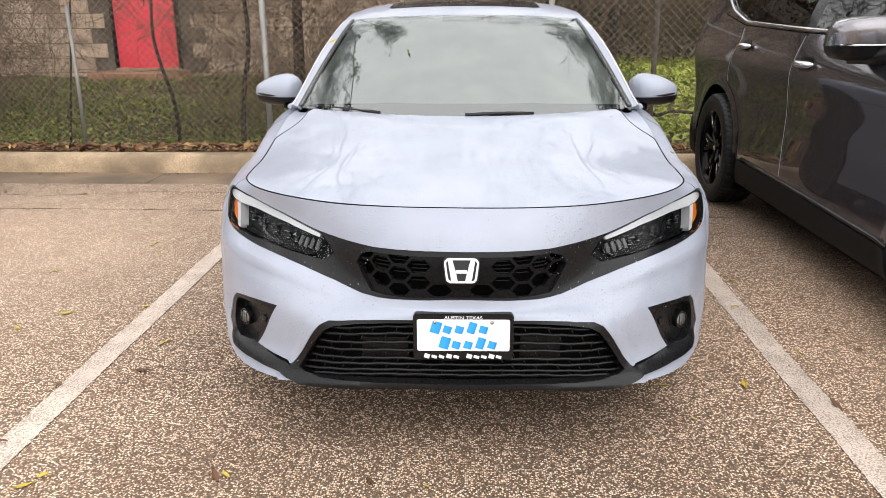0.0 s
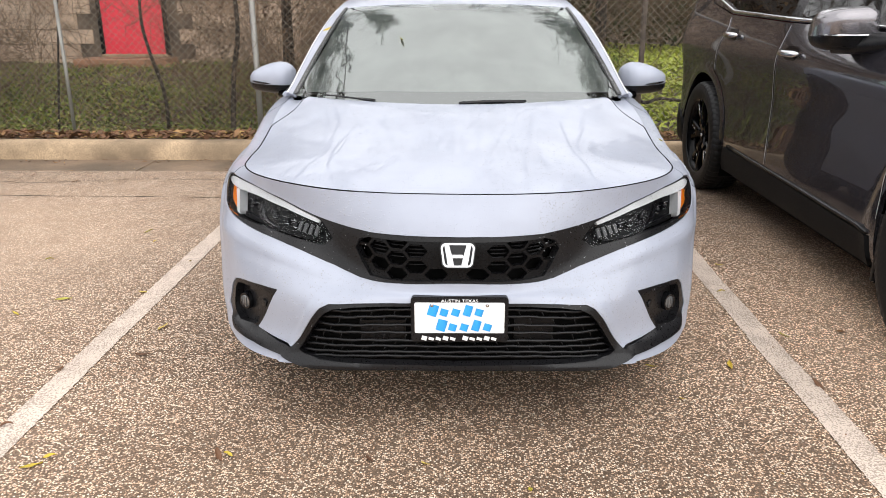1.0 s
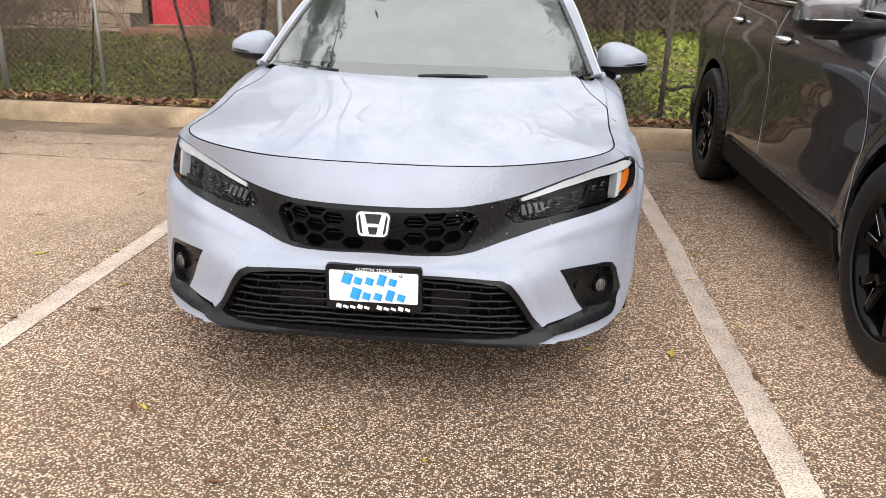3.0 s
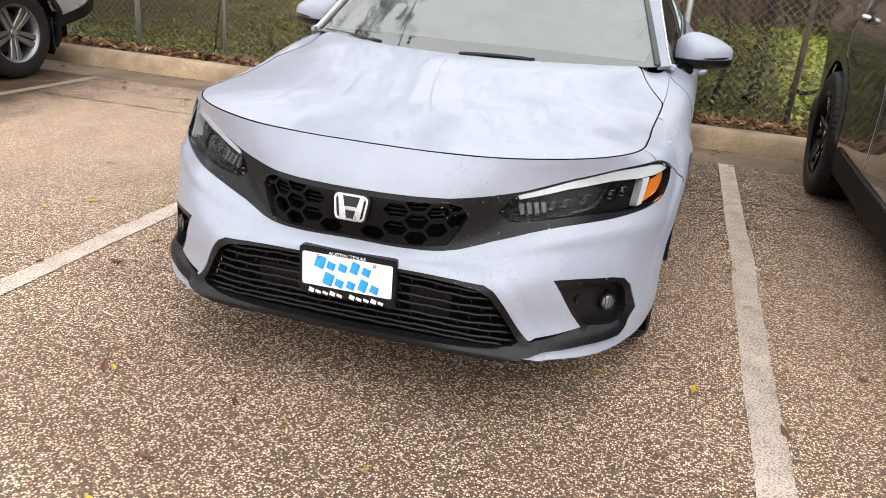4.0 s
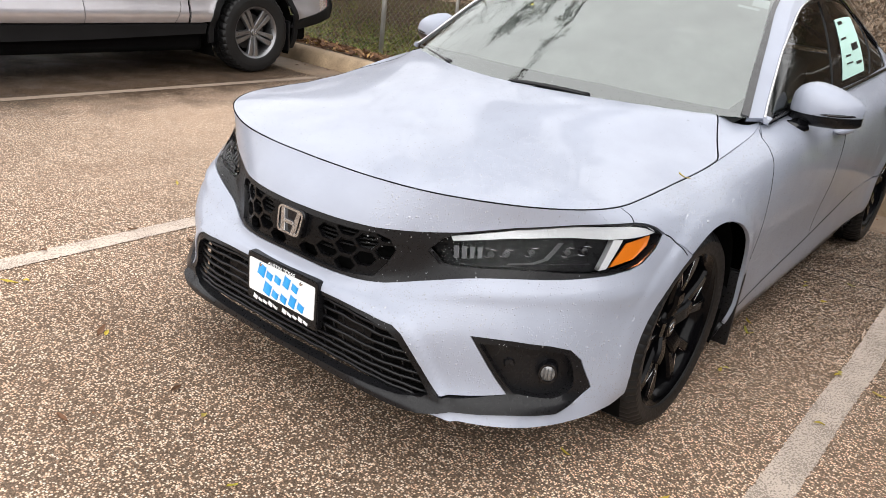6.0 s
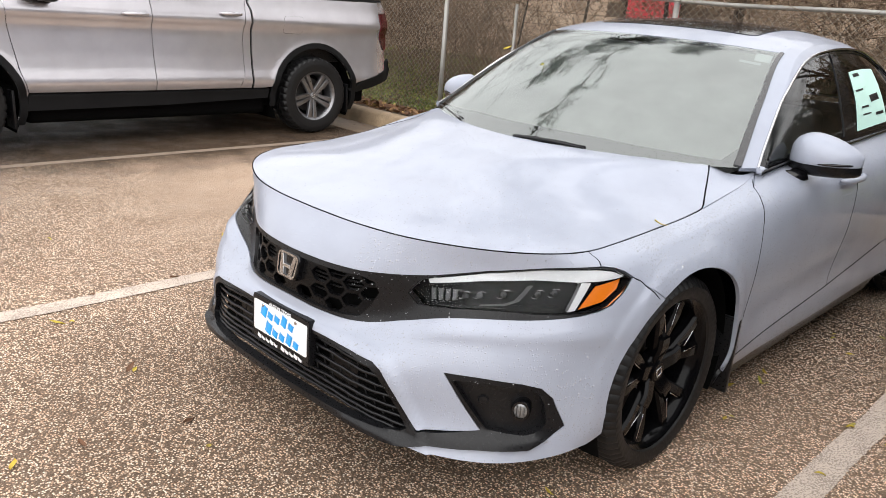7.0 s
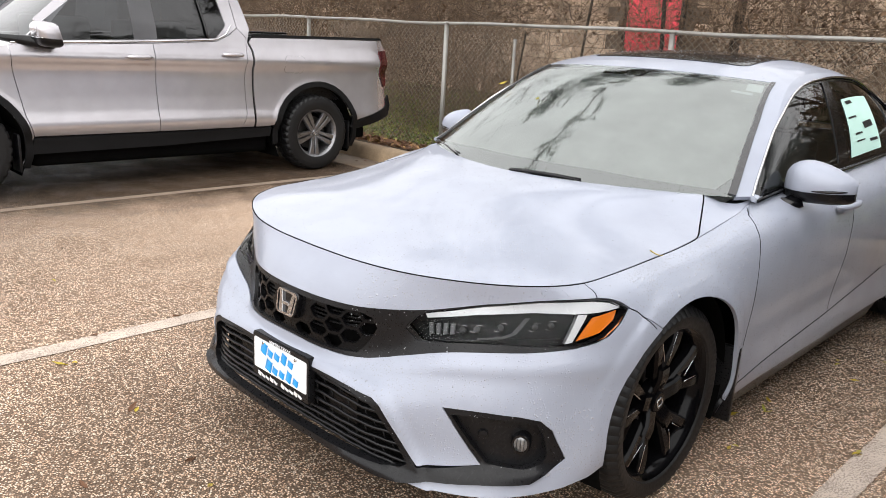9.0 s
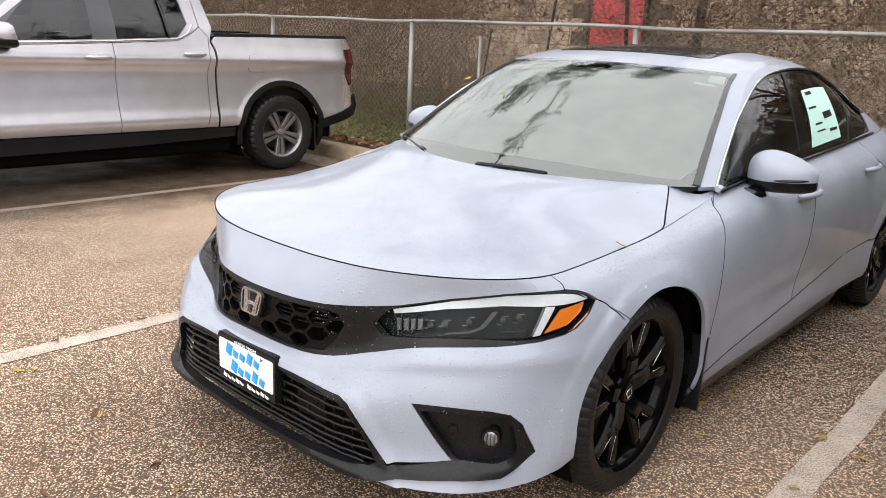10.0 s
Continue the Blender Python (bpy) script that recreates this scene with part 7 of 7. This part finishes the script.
def thicket(name, label, x0, x1, y0, y1, count, low, high, seed, size, lean=0.0):
    """Tangled bare stems and twigs, too many to count."""
    rng = np.random.default_rng(seed)
    out, radii = [], []
    for _ in range(count):
        x, y = rng.uniform(x0, x1), rng.uniform(y0, y1)
        z = float(ground_height(np.array(x), np.array(y))) if low is None else rng.uniform(low, high)
        d = np.array([rng.normal(0, .45), rng.normal(lean, .35), 1.0 if low is None else rng.normal(0, .5)])
        d /= np.linalg.norm(d)
        grow(rng, (x, y, z), d, size * rng.uniform(.6, 1.3), .0042 * rng.uniform(.5, 1.5) * size ** .5, 2 if low is None else 1, out, radii, -.03, .6)
    v, f = ribbon_tubes(out, radii, 3)
    tagged(raw(name, v, f, TWIG, smooth=True), label, "shrub", kind="stuff")


thicket("thicket", "tangle of bare brown stems behind the fence", -3.1, 1.5, 6.85, 8.6, 190, None, 0, 51, 1.15)
thicket("thicket", "bare brown scrub between the fence and the house", -14, -7.0, 7.4, 10.5, 260, None, 0, 54, 1.2)
thicket("thicket", "a few bare stems on the verge", -7.0, 5.5, 6.85, 8.6, 60, None, 0, 55, 1.1)
thicket("vines", "tangle of bare brown vines hanging over the fence", -15, 5.5, 6.66, 8.2, 3600, 1.35, 3.1, 52, .6)
thicket("vines", "dense tangle of dead vines by the fence", -3.2, 1.6, 6.75, 8.4, 2200, .30, 2.2, 56, .5)
thicket("vines", "dense bare brown vines before the house", -17, -6.9, 7.2, 10.5, 4200, .75, 2.9, 53, .6)


thicket("vines", "dark tangle of bare stems before the house", -7.6, -5.25, 7.4, 9.0, 1100, .35, 2.9, 58, .55)
thicket("thicket", "bare brown stems before the house", -7.6, -5.3, 7.2, 9.0, 40, None, 0, 59, 1.3)
thicket("vines", "dark bare scrub at the lawn's edge", 2.0, 7.0, 8.6, 10.0, 1500, .95, 2.2, 57, .55)


def stem(points, radius, seed):
    """One thin dark stem climbing by the fence."""
    bm = tube(curved_line(points), [radius * (1 - .4 * k / (len(points) * 5)) for k in range((len(points) - 1) * 5 + 1)], 7)
    tagged(part("vine_stem", bm, BARK), "dark bare stem climbing beside the fence", "stem", "climbing stems")


def curved_line(points, per=5):
    r, n, out = [np.array(p, float) for p in points], len(points), []
    for i in range(n - 1):
        a, b, c, d = (r[min(max(i + k, 0), n - 1)] for k in (-1, 0, 1, 2))
        out += [tuple(cubic(a, b, c, d, k / per)) for k in range(per)]
    return out + [tuple(r[-1])]


stem([(-3.31, 6.9, -.1), (-3.31, 6.88, .35), (-3.42, 6.9, .75), (-3.49, 6.92, 1.1), (-3.48, 6.95, 1.5), (-3.43, 7.0, 2.2)], .022, 1)
stem([(-4.58, 6.9, -.1), (-4.52, 6.9, .3), (-4.47, 6.95, .8), (-4.40, 7.0, 1.5)], .014, 2)
stem([(-2.55, 6.8, -.1), (-2.50, 6.8, .5), (-2.42, 6.85, 1.1), (-2.5, 6.9, 2.0)], .03, 3)
stem([(1.84, 6.72, .31), (1.98, 6.74, .27), (2.12, 6.76, .31), (2.4, 6.8, .28)], .022, 5)
stem([(1.15, 6.9, -.1), (1.22, 6.9, .5), (1.12, 6.95, 1.2), (1.2, 7.0, 2.2)], .03, 4)


def weeds():
    """Broad-leaved weeds and green growth low behind the fence."""
    rng = np.random.default_rng(17)
    n = 9000
    x, y = rng.uniform(-12, 6, n), 6.55 + 3.2 * rng.beta(1, 2, n)
    clump = np.sin(2.7 * x) + np.sin(1.3 * x + 2 * y)
    keep = clump + rng.normal(0, .6, n) > .1
    x, y = x[keep], y[keep]
    z = ground_height(x, y) + np.abs(rng.normal(0, .12, len(x)))
    v, f = curled_leaves(x, y, z, rng.uniform(.012, .035, len(x)), 18, .8)
    tagged(raw("weeds", v, f, GREEN), "low green weeds along the fence", "weeds", kind="stuff")


weeds()


def ground_leaves():
    """Dead leaves and low leafy growth scattered through the grass behind the fence."""
    rng = np.random.default_rng(27)
    n = 26000
    x, y = rng.uniform(-13, 1.9, n), 6.3 + 6.4 * rng.beta(.9, 1.6, n)
    z = ground_height(x, y) + rng.uniform(.01, .07, n)
    v, f = curled_leaves(x, y, z, rng.uniform(.016, .042, n), 28, .6)
    tagged(raw("leaf_litter", v, f, VINE_LEAF), "brown dead leaves scattered through the grass", "leaves", kind="stuff")
    n = 24000
    x, y = rng.uniform(-13, 1.9, n), 6.5 + 5.8 * rng.beta(.9, 1.5, n)
    keep = np.sin(1.9 * x + .9 * y) + np.sin(.7 * x - 2.1 * y) + rng.normal(0, .8, n) > -.5
    x, y = x[keep], y[keep]
    v, f = curled_leaves(x, y, ground_height(x, y) + rng.uniform(.01, .11, len(x)), rng.uniform(.014, .034, len(x)), 29, .8)
    tagged(raw("ground_cover", v, f, GREEN), "low leafy green growth behind the fence", "weeds", kind="stuff")


ground_leaves()


def leafy(name, label, material, n, x0, x1, y0, y1, z0, z1, size, seed, skip=None):
    """Loose leaves filling a bank of growth, thinner towards its edges."""
    rng = np.random.default_rng(seed)
    x, y, z = rng.uniform(x0, x1, n), rng.uniform(y0, y1, n), z0 + (z1 - z0) * rng.beta(1.3, 1.1, n)
    keep = np.sin(1.7 * x + 2.1 * z) + np.sin(3.1 * z - .9 * x + y) + rng.normal(0, .8, n) > -.4
    if skip:
        keep &= ~((x > skip[0]) & (x < skip[1]) & (rng.random(n) < .8))
    x, y, z = x[keep], y[keep], z[keep]
    v, f = curled_leaves(x, y, z, rng.uniform(.5, 1.3, len(x)) * size, seed + 1, 1.2)
    tagged(raw(name, v, f, material), label, "foliage", kind="stuff")


leafy("dead_foliage", "withered brown leaves hanging in the vines", VINE_LEAF, 22000, -16, 5.5, 6.7, 9.4, 1.45, 3.2, .034, 61)
leafy("dead_foliage", "withered brown leaves in the scrub by the house", VINE_LEAF, 26000, -17, -6.9, 7.2, 10.8, .55, 2.6, .032, 67)
leafy("dead_foliage", "withered leaves in the tangle by the fence", VINE_LEAF, 9000, -3.2, 1.6, 6.9, 8.6, .25, 2.2, .026, 68)
leafy("climber", "green leafy climber on the fence", GREEN, 3600, .90, 1.80, 6.68, 7.2, .12, .85, .024, 69)
leafy("hedge", "dark hedge at the lawn's far edge", HEDGE, 60000, 1.0, 16, 14.6, 17.5, .35, 4.2, .07, 63)
leafy("far_woods", "far dark woods beyond the house", HEDGE, 24000, -60, 60, 24, 30, .5, 9, .5, 65)


def lawn():
    """Bright short grass beside the house."""
    rng = np.random.default_rng(71)
    n = 44000
    x, y = rng.uniform(.8, 13, n), rng.uniform(7.0, 17, n)
    keep = (np.abs(x - .32 * (y + 1.5)) < 3.2) & ((y > 12) | (x > 1.9 + .04 * (y - 7)))
    x, y = x[keep], y[keep]
    v, f = curled_leaves(x, y, ground_height(x, y) + rng.uniform(.0, .05, len(x)), rng.uniform(.03, .06, len(x)), 72, 1.0)
    tagged(raw("lawn", v, f, LAWN), "bright green lawn beside the house", "grass", kind="stuff")


LAWN = varied("lawn_grass", [(0, (.26, .33, .04)), (.5, (.42, .49, .06)), (1, (.54, .54, .11))], .7, "island")
lawn()


def flower_pot(x, y):
    z = float(ground_height(np.array(x), np.array(y)))
    pot = thing("flower_pot", pose(x, y, z), "terracotta flower pot standing on the lawn", "pot")
    part("bowl", lathe([(.001, 0), (.12, 0), (.17, .26), (.16, .26), (.14, .20), (.001, .20)], 24, "z"), TERRACOTTA, pot)
    part("pot_rim", lathe([(.17, .25), (.19, .25), (.195, .32), (.17, .32), (.165, .26)], 24, "z"), TERRACOTTA, pot)


TERRACOTTA = stained("terracotta", (.55, .16, .07), (.30, .09, .05), 8, .85)
flower_pot(4.75, 13.2)
tagged(part("garden_path", box(2.2, 12, 10.2, 10.7, -.1, .135, .01), CONCRETE), "pale concrete path across the lawn", "path", kind="structure")


def woods_edge():
    """The dark mass of far trees that closes the view, with an uneven top."""
    rng = np.random.default_rng(91)
    xs, zs = np.linspace(-80, 80, 161), np.linspace(-.5, 1, 14)
    tops = 8.5 + 1.6 * np.sin(xs * .31) + 1.1 * np.sin(xs * .83 + 1) + rng.normal(0, .6, len(xs))
    v = [(x + rng.normal(0, .3), 33 + rng.normal(0, .5) - 1.5 * z * z, max(-.5, z * h)) for x, h in zip(xs, tops) for z in zs]
    n = len(zs)
    f = [(i * n + j, (i + 1) * n + j, (i + 1) * n + j + 1, i * n + j + 1) for i in range(len(xs) - 1) for j in range(n - 1)]
    tagged(raw("backdrop", v, f, HEDGE), "dark mass of far trees", "trees", kind="structure")


woods_edge()


# ---- the wall's blocks ----
def blocks(parent):
    rng = random.Random(11)
    bm = bmesh.new()
    box(0, .528, -.018, .02, 0, .258, .008, 1, bm)
    me = bpy.data.meshes.new("block")
    bm.to_mesh(me)
    bm.free()
    me.materials.append(BLOCK)
    row, z, rest_v, rest_f, made = 0, .02, [], [], 0
    while z < 3.2:
        x = -26.9 + (.27 if row % 2 else 0)
        while x < .3:
            clear = not (-6.80 < x + .528 and x < -5.46 and z < 2.5)
            if clear and -9.6 < x < -.2 and z < 2.7 and made < 300:
                b = new("block", me)
                b.parent = parent
                b.location = (x + rng.uniform(-.002, .002), 12.99 + rng.uniform(-.004, .004), z)
                made += 1
            elif clear:
                k = len(rest_v)
                rest_v += [(x + .528 * i, 12.972 + .03 * j, z + .258 * h) for i in (0, 1) for j in (0, 1) for h in (0, 1)]
                rest_f += [(k, k + 4, k + 5, k + 1), (k, k + 1, k + 3, k + 2), (k + 4, k + 6, k + 7, k + 5), (k + 1, k + 5, k + 7, k + 3), (k, k + 2, k + 6, k + 4)]
            x += .54
        z += .27
        row += 1
    tagged(raw("blocks", rest_v, rest_f, BLOCK, parent), kind="stuff")


blocks(house_wall)
